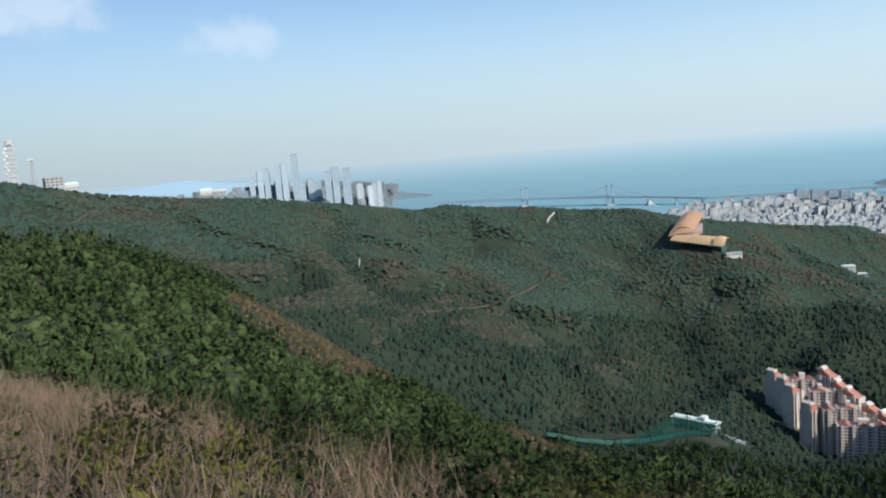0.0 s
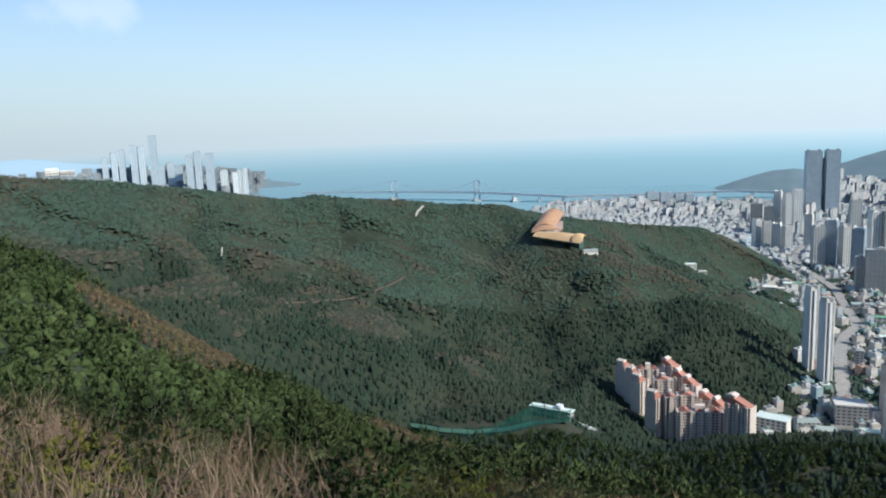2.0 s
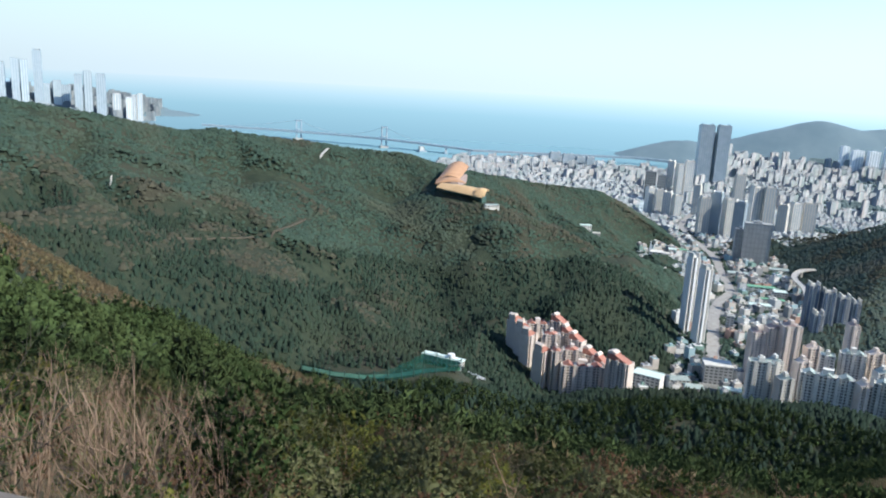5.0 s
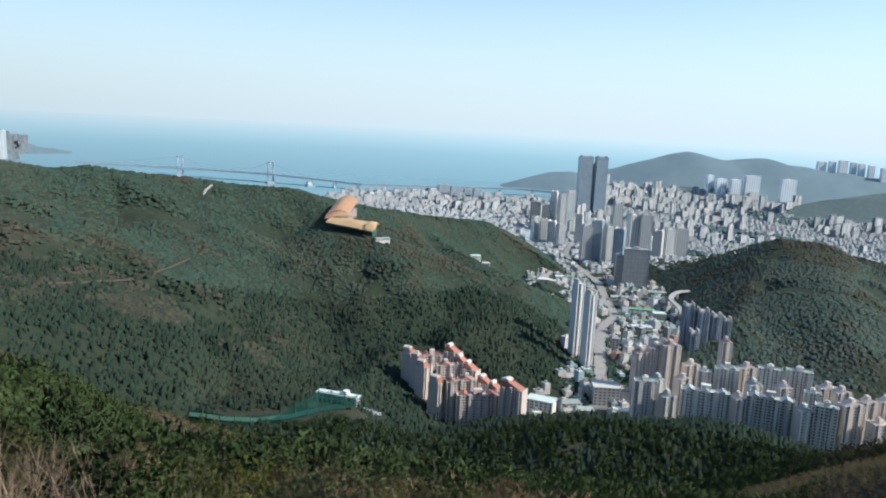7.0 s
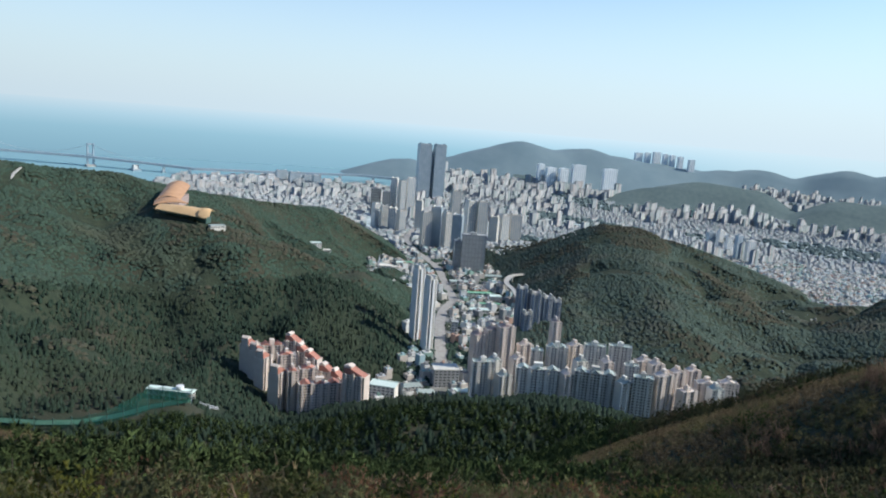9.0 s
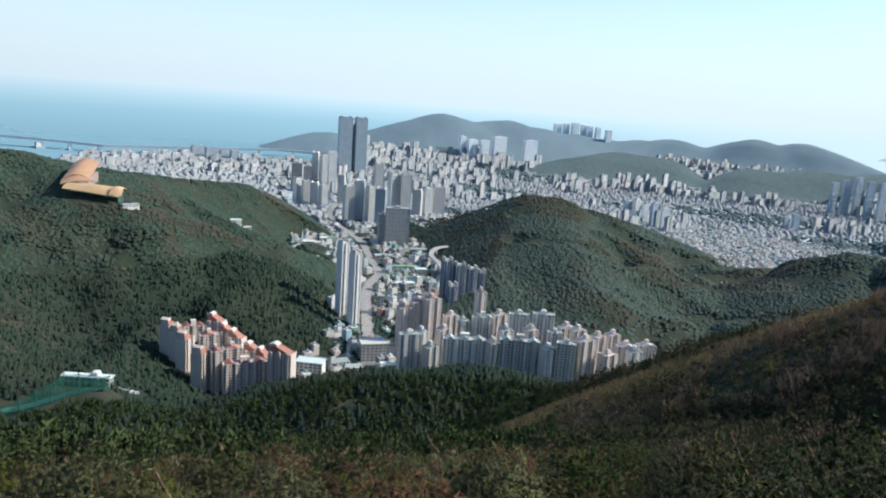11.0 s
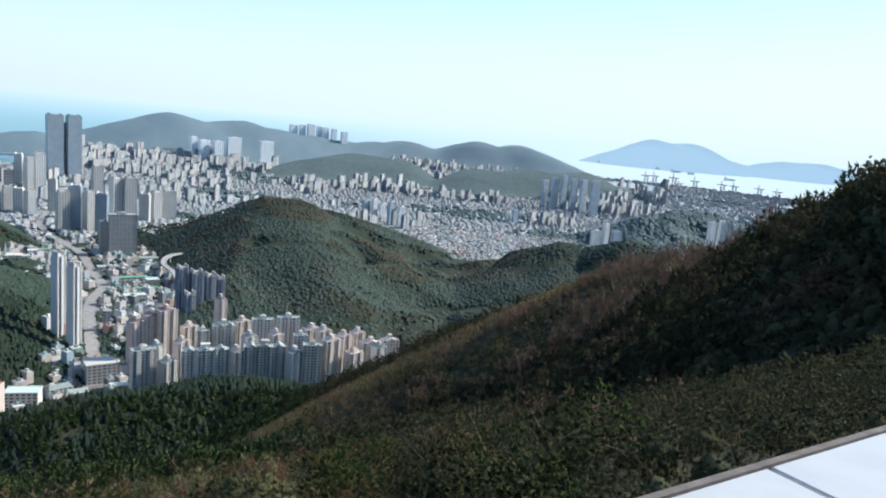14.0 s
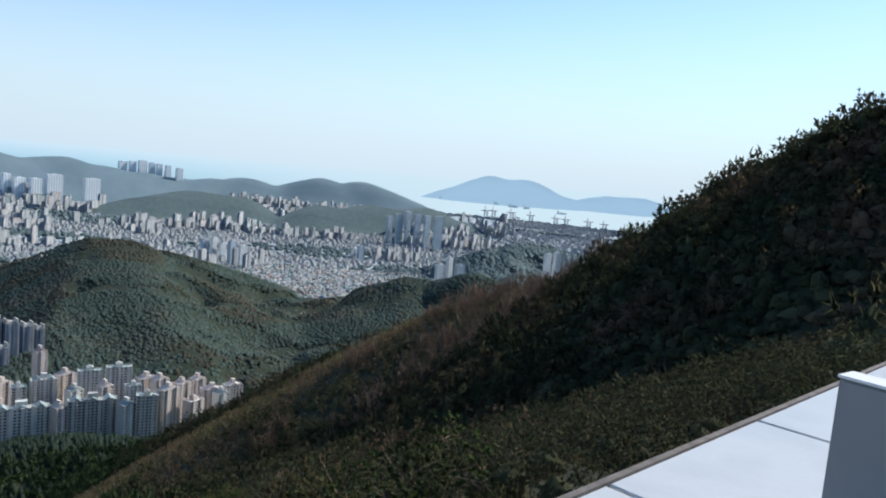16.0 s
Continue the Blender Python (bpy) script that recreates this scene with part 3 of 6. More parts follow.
def land(x, y):
    """Height of the ground at true distances, and whether a ridge rather than the floor makes it."""
    x, y = np.asarray(x, float), np.asarray(y, float)
    r = np.hypot(x, y)
    az = np.degrees(np.arctan2(x, y)) % 360
    base = base_height(r, az)
    k = 9.0
    gully = 0.75 * fbm(x / 210, y / 210, 5) + 1.7 * (0.15 - np.abs(fbm(x / 340 + 7.3, y / 340 + 2.1, 3)))
    gully = np.minimum(gully, 0.22 * gully)
    # narrow side valleys between the spurs
    gully = (gully - 2.6 * np.maximum(0.11 - np.abs(fbm(x / 190 + 3.7, y / 190 + 9.2, 2)), 0)) * np.clip((4200 - r) / 1500, 0.15, 1)
    slope_d = x * math.sin(radians(130)) + y * math.cos(radians(130))
    hummocks = 1.3 * fbm(x / 11 + 4, y / 11 + 2, 3) * np.clip(r / 14 - 0.4, 0, 1)
    near = 396.6 + hummocks - np.interp(slope_d, [-60, -6, 0, 4, 12, 20, 30, 45, 60, 90, 400], [0, 0.1, 0.6, 1.9, 5.3, 9.4, 14.8, 22.9, 31.0, 47, 202]) - np.maximum(r - 260, 0) * 0.5 + 6 * gully * np.clip(r / 80 - 0.3, 0, 1)
    hills = near
    for pts, slope, w, trees in RIDGES.values():
        P = np.array([(q * math.sin(radians(a)), q * math.cos(radians(a)), 400 + q * math.tan(radians(e)) - trees) for a, e, q in pts])
        best = np.full(x.shape, -1e4)
        for p, q in zip(P[:-1], P[1:]):
            dx, dy = q[0] - p[0], q[1] - p[1]
            t = np.clip(((x - p[0]) * dx + (y - p[1]) * dy) / (dx * dx + dy * dy), 0, 1)
            d = np.hypot(x - p[0] - t * dx, y - p[1] - t * dy)
            rough = np.clip(d / 120, 0, 1) * np.minimum(1, 0.5 + d / 400)
            best = np.maximum(best, p[2] + t * (q[2] - p[2]) - flank(d, slope, w) + 95 * gully * rough * np.clip((r - 150) / 700, 0, 1))
        hills = np.maximum(hills, best) + np.log1p(np.exp(-np.abs(hills - best) / k)) * k * np.exp(-((hills - best) / 40) ** 2) * 0.5 * np.clip(r / 500, 0.1, 1)
    h = np.maximum(hills, base)
    # the valley floor along the road lies open between the hills
    for line, half in VALLEY:
        d = np.full(x.shape, 1e9)
        for p, q in zip(line[:-1], line[1:]):
            ax, ay = p[1] * math.sin(radians(p[0])), p[1] * math.cos(radians(p[0]))
            bx, by = q[1] * math.sin(radians(q[0])), q[1] * math.cos(radians(q[0]))
            t = np.clip(((x - ax) * (bx - ax) + (y - ay) * (by - ay)) / ((bx - ax) ** 2 + (by - ay) ** 2), 0, 1)
            d = np.minimum(d, np.hypot(x - ax - t * (bx - ax), y - ay - t * (by - ay)))
        h = np.minimum(h, base + np.maximum(d - half, 0) * 0.55)
    up = h - base
    # levelled ground of the driving range
    edge = np.clip(np.minimum(np.minimum(az - 102.6, 118.0 - az) * 11, np.minimum(r - 566, 668 - r)) / 34, 0, 1)
    h = h + (152.0 - h) * edge * edge * (3 - 2 * edge)
    return h, up


AZ = np.unique(np.concatenate([np.arange(56, 216, 0.34), np.arange(216, 417, 3.0) % 360]))
RR = np.concatenate([[0.02, 0.8, 1.6, 2.4], 3 * (16000 / 3) ** (np.arange(270) / 269.0)])


def polar_sheet(name, az, rr, height, material, slots=None, centre=None):
    A, Rg = np.meshgrid(np.radians(az), rr)
    X, Y = Rg * np.sin(A), Rg * np.cos(A)
    Z = height(X, Y)
    x, y, z, _ = squeeze(X, Y, Z)
    n, m = A.shape
    idx = np.arange(n * m).reshape(n, m)
    nxt = np.roll(idx, -1, axis=1)
    faces = np.stack([idx[:-1], idx[1:], nxt[1:], nxt[:-1]], -1).reshape(-1, 4)
    V = np.stack([x, y, z], -1).reshape(-1, 3)
    ob = new(name, fast_mesh(name, V, faces, material, True, slots(X, Y) if slots else None))
    return ob, X, Y, Z


def ground_slots(X, Y):
    _, up = land(X, Y)
    c = (up[:-1] + up[1:]) / 2
    r = np.hypot(X, Y)[:-1]
    az = np.degrees(np.arctan2(X, Y))[:-1] % 360
    s = np.where((c > 4) | ((r < 1390) & (az > 143)) | ((r < 1000) & (az < 133)), 0, 1)
    s = np.where((r < 70) & (c > 4) & (az < 125), 2, s)
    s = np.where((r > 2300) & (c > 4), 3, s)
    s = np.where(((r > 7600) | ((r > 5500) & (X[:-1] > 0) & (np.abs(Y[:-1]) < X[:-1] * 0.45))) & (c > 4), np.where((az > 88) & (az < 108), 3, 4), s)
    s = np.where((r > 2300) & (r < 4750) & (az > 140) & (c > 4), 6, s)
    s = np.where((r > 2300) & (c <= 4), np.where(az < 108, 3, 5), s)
    return s.ravel()


ground, GX, GY, GZ = polar_sheet("ground", AZ, RR, lambda X, Y: land(X, Y)[0], [M["forest_floor"], M["city_ground"], M["hill_grass"], M["far_hill_hazed"], M["far_island_glow"], M["far_city_hazed"], M["green_hill_hazed"]], ground_slots)
tagged(ground, "wooded hills, valley floor and city ground", "ground", kind="structure")

# what a watcher on the terrace can see of the land: highest elevation angle so far along each bearing
_el = np.maximum.accumulate(np.arctan2(GZ - 400, np.hypot(GX, GY)), axis=0)


def in_sight(x, y, top, slack=0.004):
    r = np.hypot(x, y)
    az = np.degrees(np.arctan2(x, y)) % 360
    i = np.clip(np.searchsorted(RR, r * 0.985) - 1, 0, len(RR) - 1)
    j = np.clip(np.searchsorted(AZ, az), 0, len(AZ) - 1)
    return np.arctan2(top - 400, r) > _el[i, j] - slack


curve_of_sea = lambda X, Y: -(X * X + Y * Y) / (2 * 6.371e6)
sea, *_ = polar_sheet("water", np.arange(0, 360, 1.0), np.linspace(2600, 5200, 40), curve_of_sea, M["water"])
tagged(sea, "calm hazy blue sea below the city", "sea", kind="structure")
hazed_sea_glow, *_ = polar_sheet("backdrop", np.arange(0, 360, 1.0), 5200 * (75000 / 5200) ** (np.arange(0, 41) / 40.0), curve_of_sea, M["hazed_sea_glow"])
tagged(hazed_sea_glow, "glowing open sea, horizon haze and sun glitter painted in", "backdrop", kind="structure")


# ---------------------------------------------------------------- woods
def lump(rings, seg, seed):
    """A rough crown: rings of (height, radius), closed at the top."""
    g = np.random.default_rng(seed)
    v, f = [], []
    for h, q in rings:
        for s in range(seg):
            a = 2 * math.pi * (s + 0.5 * g.random()) / seg
            qq = q * (0.75 + 0.5 * g.random())
            v.append((qq * math.cos(a), qq * math.sin(a), h + 0.08 * g.normal()))
    v.append((0.08 * g.normal(), 0.08 * g.normal(), 1.0))
    for i in range(len(rings) - 1):
        for s in range(seg):
            a, b = i * seg + s, i * seg + (s + 1) % seg
            f += [(a, b, b + seg), (a, b + seg, a + seg)]
    i = (len(rings) - 1) * seg
    f += [(i + s, i + (s + 1) % seg, len(v) - 1) for s in range(seg)]
    return np.array(v), np.array(f)


# heights on a coarse square grid, for slopes and spurs
_CELL = 12.0
_gx, _gy = np.meshgrid(np.arange(-1000, 2300, _CELL), np.arange(-2300, 1100, _CELL), indexing="ij")
_GH = land(_gx, _gy)[0]
_GS = np.stack([-np.gradient(_GH, _CELL, axis=0), -np.gradient(_GH, _CELL, axis=1), np.ones_like(_GH)], -1)
_GS /= np.linalg.norm(_GS, axis=-1)[..., None]
_GB = _GH - (np.roll(_GH, 4, 0) + np.roll(_GH, -4, 0) + np.roll(_GH, 4, 1) + np.roll(_GH, -4, 1)) / 4


def on_grid(table, x, y):
    i = np.clip(np.rint((np.asarray(x) + 1000) / _CELL).astype(int), 0, table.shape[0] - 1)
    j = np.clip(np.rint((np.asarray(y) + 2300) / _CELL).astype(int), 0, table.shape[1] - 1)
    return table[i, j]


def slope_of(x, y):
    """Upward normal of the land."""
    return on_grid(_GS, x, y)


def outward(v, mid=0.35):
    """Directions out of a crown's heart."""
    d = v - np.array((0, 0, mid * v[:, 2].max()))
    return d / np.maximum(np.linalg.norm(d, axis=1), 1e-6)[:, None]


def keep_lean(me, lean):
    me.attributes.new("lean", "FLOAT_VECTOR", "POINT").data.foreach_set("vector", np.asarray(lean, np.float32).ravel())


def scatter(name, kinds, xyz, size, tall, material, smooth=True, slope=None):
    """Many copies of a few small shapes, turned and scaled, in one mesh; slope: the land's normals, which the crowns share."""
    n = len(xyz)
    which = RNG.integers(0, len(kinds), n)
    turn = RNG.random(n) * 2 * math.pi
    V, F, N, off = [], [], [], 0
    for k, (v, f) in enumerate(kinds):
        sel = which == k
        c, s = np.cos(turn[sel])[:, None], np.sin(turn[sel])[:, None]
        w, t, p = size[sel][:, None], tall[sel][:, None], xyz[sel]
        X = (v[:, 0] * c - v[:, 1] * s) * w + p[:, :1]
        Y = (v[:, 0] * s + v[:, 1] * c) * w + p[:, 1:2]
        Z = v[:, 2] * t + p[:, 2:3]
        m = int(sel.sum())
        o = outward(v)
        lean = np.stack([o[:, 0] * c - o[:, 1] * s, o[:, 0] * s + o[:, 1] * c, o[:, 2] + 0 * c], -1)
        if slope is not None:
            lean = 0.30 * lean + slope[sel][:, None]
        N.append(lean.reshape(-1, 3))
        V.append(np.stack([X, Y, Z], -1).reshape(-1, 3))
        F.append((f[None] + (np.arange(m) * len(v))[:, None, None]).reshape(-1, f.shape[1]) + off)
        off += m * len(v)
    me = fast_mesh(name, np.concatenate(V), np.concatenate(F), material, smooth)
    keep_lean(me, np.concatenate(N))
    return new(name, me)


def seeds(n, r0, r1, a0=57, a1=214):
    r = np.sqrt(RNG.random(n) * (r1 * r1 - r0 * r0) + r0 * r0)
    a = np.radians(a0 + RNG.random(n) * (a1 - a0))
    return r * np.sin(a), r * np.cos(a)


CROWNS = [lump([(-0.1, 0.30), (0.25, 0.52), (0.62, 0.38)], 6, s) for s in range(5)]


def woods(name, n, r0, r1, size, material, label, kinds=CROWNS, up_min=5, keep=None, tall=(0.62, 0.34), a0=57, a1=214):
    x, y = seeds(n, r0, r1, a0, a1)
    z, up = land(x, y)
    ok = (up > up_min) & in_sight(x, y, z + 9)
    x, y, z = x[ok], y[ok], z[ok]
    if keep is not None:
        ok = keep(x, y)
        x, y, z = x[ok], y[ok], z[ok]
    s = size * (0.55 + 0.8 * RNG.random(len(x)) ** 1.5)
    x2, y2, z2, k = squeeze(x, y, z)
    ob = scatter(name, kinds, np.stack([x2, y2, z2 - 0.3], -1), s * k, s * k * (tall[0] + tall[1] * RNG.random(len(x))), material, True, slope_of(x, y))
    return tagged(ob, label, "forest", kind="stuff")




# ---------------------------------------------------------------- towers
def site(az, r, dz=0.0):
    """Base of a thing on the land: place, scale, and height of the ground in true metres."""
    a = radians(az)
    h = float(land(np.array([r * math.sin(a)]), np.array([r * math.cos(a)]))[0][0])
    return spot(az, r, h + dz), h + dz


def facade(w, h, floors, bay, pier, band, t, y, reveal=True):
    """A wall w wide and h high with an opening in every bay of every floor, its outer face at depth y, t thick."""
    bm = bmesh.new()
    n = max(1, round(w / bay))
    step, fh = w / n, h / floors
    xs, zs = [-w / 2], [0.0]
    for i in range(n):
        x = -w / 2 + (i + 0.5) * step
        xs += [x - (step - pier) / 2, x + (step - pier) / 2]
    for j in range(floors):
        zs += [j * fh + band * 0.7, (j + 1) * fh - band * 0.3]
    xs.append(w / 2)
    zs.append(h)
    V = [[bm.verts.new((x, y, z)) for z in zs] for x in xs]
    flip = t < 0
    add = lambda *q: bm.faces.new(q[::-1] if flip else q)
    for i in range(len(xs) - 1):
        for j in range(len(zs) - 1):
            c = (V[i][j], V[i + 1][j], V[i + 1][j + 1], V[i][j + 1])
            if i % 2 and j % 2:
                if reveal:
                    d = [bm.verts.new((v.co.x, y + t, v.co.z)) for v in c]
                    for k in range(4):
                        m = (k + 1) % 4
                        add(c[k], c[m], d[m], d[k])
            else:
                add(*c)
    return bm


def gable(bm, w, d, z0, rise, over=0.4, slope="x"):
    """A pitched roof; slope x: the ridge runs across, y: it runs front to back, shed: it falls to +x."""
    w2, d2 = w / 2 + over, d / 2 + over
    if slope == "shed":
        pts = [(-w2, -d2, z0), (w2, -d2, z0), (w2, d2, z0), (-w2, d2, z0), (-w2, -d2, z0 + rise), (-w2 * 0.45, -d2, z0 + rise * 1.06), (-w2 * 0.45, d2, z0 + rise * 1.06), (-w2, d2, z0 + rise)]
        fs = [(0, 3, 2, 1), (0, 1, 5, 4), (1, 2, 6, 5), (2, 3, 7, 6), (3, 0, 4, 7), (4, 5, 6, 7)]
    elif slope == "x":
        pts = [(-w2, -d2, z0), (w2, -d2, z0), (w2, d2, z0), (-w2, d2, z0), (-w2 * 0.8, 0, z0 + rise), (w2 * 0.8, 0, z0 + rise)]
        fs = [(0, 3, 2, 1), (0, 1, 5, 4), (1, 2, 5), (2, 3, 4, 5), (3, 0, 4)]
    else:
        pts = [(-w2, -d2, z0), (w2, -d2, z0), (w2, d2, z0), (-w2, d2, z0), (0, -d2, z0 + rise), (0, d2, z0 + rise)]
        fs = [(0, 3, 2, 1), (0, 1, 4), (1, 2, 5, 4), (2, 3, 5), (3, 0, 4, 5)]
    v = [bm.verts.new(p) for p in pts]
    for f in fs:
        bm.faces.new([v[i] for i in f])
    return bm


def tower(name, label, az, el, r, w, d, yaw, wall, style="flat", roof="concrete", bay=4.2, pier=1.3, band=1.7, glass="glazing", ends=None, group="", floor_h=2.9, sink=2.0, height=None):
    """An apartment or office tower whose wall tops out at the elevation angle el, seen from the terrace."""
    (x, y, z, k), h0 = site(az, r, -sink)
    H = (400 + r * math.tan(radians(el)) - h0) if height is None else height
    H = max(H, 6.0) * k
    w, d, bay, pier, band, floor_h = w * k, d * k, bay * k, pier * k, band * k, floor_h * k
    th = new(name)
    th.matrix_world = pose(x, y, z, 0, 0, -az + yaw)
    tagged(th, label, "apartment building", group)
    floors = max(2, round(H / floor_h))
    t = 0.9 * k
    fine = r < 1200
    if not fine:
        floors = max(2, floors // 3)
    part("glazing", boxes((-w / 2 + 0.3 * k, -d / 2 + t * 0.8, 0, w / 2 - 0.3 * k, d / 2 - t * 0.8, H - 0.4 * k)), M[glass], th, "dark window glass")
    part("front_wall", facade(w - 1.0 * k, H, floors, bay, pier, band, t, -d / 2, fine), M[wall], th)
    part("back_wall", facade(w - 1.0 * k, H, floors, bay, pier, band, -t, d / 2, fine), M[wall], th)
    for sx in (-1, 1):
        bm = boxes((min(sx * w / 2, sx * (w / 2 - 0.5 * k)), -d / 2 - 0.15 * k, 0, max(sx * w / 2, sx * (w / 2 - 0.5 * k)), d / 2 + 0.15 * k, H + 0.9 * k))
        part("end_wall", bm, M[ends or wall], th)
    bm = boxes((-w / 2 + 0.5 * k, -d / 2 + 0.1 * k, H - 0.3 * k, w / 2 - 0.5 * k, d / 2 - 0.1 * k, H + 0.25 * k))
    for sy in (-1, 1):
        box(bm, -w / 2 + 0.5 * k, sy * (d / 2 - 0.2 * k) - 0.15 * k, H + 0.2 * k, w / 2 - 0.5 * k, sy * (d / 2 - 0.2 * k) + 0.15 * k, H + 1.1 * k)
    part("roof_slab", bm, M["concrete" if style != "flat" else roof], th)
    if fine:
        # projecting stair and balcony bays that break up the front
        n = max(1, round(w / (9.5 * k)))
        for i in range(n):
            xc = -w / 2 + (i + 0.5) * w / n + 0.6 * k * ((i * 7) % 3 - 1)
            part("stair_bay", boxes((xc - 1.3 * k, -d / 2 - 1.5 * k, 0, xc + 1.3 * k, -d / 2 - 0.16 * k, H + (1.6 + 1.3 * (i % 2)) * k)), M[ends or wall], th)
    if style == "flat":
        part("lift_house", boxes((-w * 0.14, -d * 0.22, H + 0.2 * k, w * 0.12, d * 0.30, H + 4.2 * k), (-w * 0.08, -d * 0.1, H + 4.2 * k, w * 0.05, d * 0.2, H + 5.4 * k)), M[wall], th)
    elif style == "shed":
        part("pitched_roof", gable(bmesh.new(), w * 0.94, d * 0.8, H + 0.3 * k, 6.5 * k, 0, "shed"), M[roof], th, "red sheet roof")
        house = part("lift_house", boxes((-w / 2 + 0.2 * k, -d * 0.34, H, -w * 0.16, d * 0.34, H + 8.4 * k)), M[wall], th)
        part("roof", gable(bmesh.new(), w * 0.38, d * 0.68, 0, 1.8 * k, 0.2 * k, "y"), M[wall], house).location = (-w * 0.31, 0, H + 8.4 * k)
    elif style == "gable":
        n = max(1, round(w / (16 * k)))
        for i in range(n):
            xc = -w / 2 + (i + 0.5) * w / n
            part("pitched_roof", gable(bmesh.new(), w / n * 0.72, d * 0.9, 0, 3.6 * k, 0.3 * k, "y"), M[roof], th).location = (xc, 0, H + 0.3 * k)
        part("lift_house", boxes((-w * 0.10, -d * 0.2, H, w * 0.10, d * 0.30, H + 6.5 * k)), M[wall], th)
    elif style == "crown":
        part("lift_house", boxes((-w * 0.42, -d * 0.3, H, w * 0.42, d * 0.3, H + 3.5 * k)), M[wall], th)
        for sx in (-1, 1):
            part("roof_fin", boxes((sx * w * 0.36 - 0.8 * k, -d * 0.45, H, sx * w * 0.36 + 0.8 * k, d * 0.45, H + 6.5 * k)), M[roof], th)
    return th


# red-roofed estate: bearing, wall-top angle, distance, width, depth, turn, roof style
RED = [(120.60, -17.9, 800, 17, 12, 55, "shed"), (121.75, -18.9, 772, 16, 12, 55, "shed"), (122.95, -20.0, 745, 18, 13, 55, "shed"), (122.34, -18.0, 832, 28, 12, 8, "gable"),
       (124.06, -17.7, 832, 18, 13, -28, "shed"), (124.9, -18.5, 815, 16, 12, -28, "shed"), (125.6, -18.95, 798, 17, 12, -28, "shed"), (126.9, -19.95, 778, 21, 12, -28, "shed"),
       (124.03, -19.9, 742, 11, 12, 10, "gable"), (126.21, -20.8, 735, 44, 12, 10, "gable"), (129.11, -20.1, 722, 25, 13, -25, "shed"), (121.2, -18.4, 786, 14, 12, 55, "shed"), (123.5, -18.7, 790, 20, 12, 8, "gable"), (125.25, -19.7, 768, 20, 12, 8, "gable"), (127.7, -20.35, 752, 15, 12, -28, "shed")]
for az, el, r, w, d, yaw, style in RED:
    tower("apartment_tower", "tall pinkish-white apartment tower under a red sheet roof", az, el, r, w, d, yaw, "wall_pink", style, "roof_red", group="red-roofed estate", bay=3.8, pier=1.1, band=1.2)
# pale estate in the valley: front row, then the row behind
PALE = [(139.29, -18.4, 745, 23, 12, 12, "flat", "wall_white"), (141.03, -19.3, 735, 15, 12, 30, "gable", "wall_grey"), (143.72, -18.5, 745, 46, 12, 6, "gable", "wall_white"), (146.05, -18.6, 740, 11, 13, 30, "gable", "wall_pink"),
        (148.21, -18.2, 742, 42, 12, 4, "gable", "wall_grey"), (150.53, -18.6, 735, 14, 13, 35, "gable", "wall_white"), (151.91, -18.0, 735, 20, 12, 3, "flat", "wall_grey"), (153.38, -17.6, 745, 19, 12, 38, "gable", "wall_pink"),
        (155.2, -18.4, 742, 17, 12, 40, "flat", "wall_pink"), (156.50, -17.6, 790, 22, 12, 20, "gable", "wall_pink"), (158.01, -17.3, 800, 19, 12, 20, "gable", "wall_pink"),
        (143.50, -17.1, 830, 14, 12, 5, "flat", "wall_white"), (145.04, -16.7, 835, 24, 12, 10, "gable", "wall_white"), (146.38, -16.4, 850, 18, 12, 30, "gable", "wall_pink"),
        (147.97, -16.2, 830, 24, 12, 6, "flat", "wall_white"), (149.89, -16.0, 830, 25, 12, 6, "flat", "wall_white"), (151.78, -16.8, 815, 20, 12, 30, "gable", "wall_pink"),
        (142.0, -17.9, 800, 15, 12, 32, "gable", "wall_pink"), (142.5, -16.8, 862, 17, 12, 30, "gable", "wall_pink"), (147.0, -17.5, 795, 14, 12, 30, "gable", "wall_white"), (149.0, -17.3, 790, 13, 12, 30, "gable", "wall_pink"), (150.9, -17.3, 788, 15, 12, 8, "flat", "wall_white"),
        (152.7, -16.9, 800, 15, 12, 34, "gable", "wall_pink"), (154.3, -17.2, 805, 15, 12, 36, "gable", "wall_pink"), (155.4, -16.9, 835, 15, 12, 30, "gable", "wall_pink"), (157.2, -17.9, 770, 14, 12, 30, "gable", "wall_white"), (140.2, -18.2, 775, 13, 12, 30, "gable", "wall_white")]
for az, el, r, w, d, yaw, style, wall in PALE:
    tower("apartment_block", "pale concrete slab block with rows of small windows", az, el, r, w, d, yaw, wall, style, "roof_teal" if wall != "wall_pink" else "wall_pink", group="pale estate", bay=3.8, pier=1.4, band=1.25)
for az, el, r, w, yaw in [(138.74, -16.4, 850, 16, 25), (139.85, -15.9, 855, 19, 25), (140.87, -15.6, 850, 20, 25), (144.75, -14.8, 900, 11, 20)]:
    tower("apartment_tower", "pink and white apartment tower with a brownish cap", az, el, r, w, 14, yaw, "wall_pink", "gable", "wall_brown", group="pink towers", bay=3.4, pier=1.6, band=1.5)
for az, el, r, w in [(141.88, -12.6, 1050, 15), (142.91, -12.9, 1050, 17), (143.89, -13.1, 1060, 14), (144.64, -13.3, 1070, 11), (142.45, -14.5, 1020, 13)]:
    tower("apartment_tower", "grey tower with dark blue vertical panels", az, el, r, w, 14, 18, "wall_grey", "crown", "wall_grey", group="blue-grey towers", bay=5.5, pier=1.9, band=0.8, glass="wall_blue", ends="wall_blue")
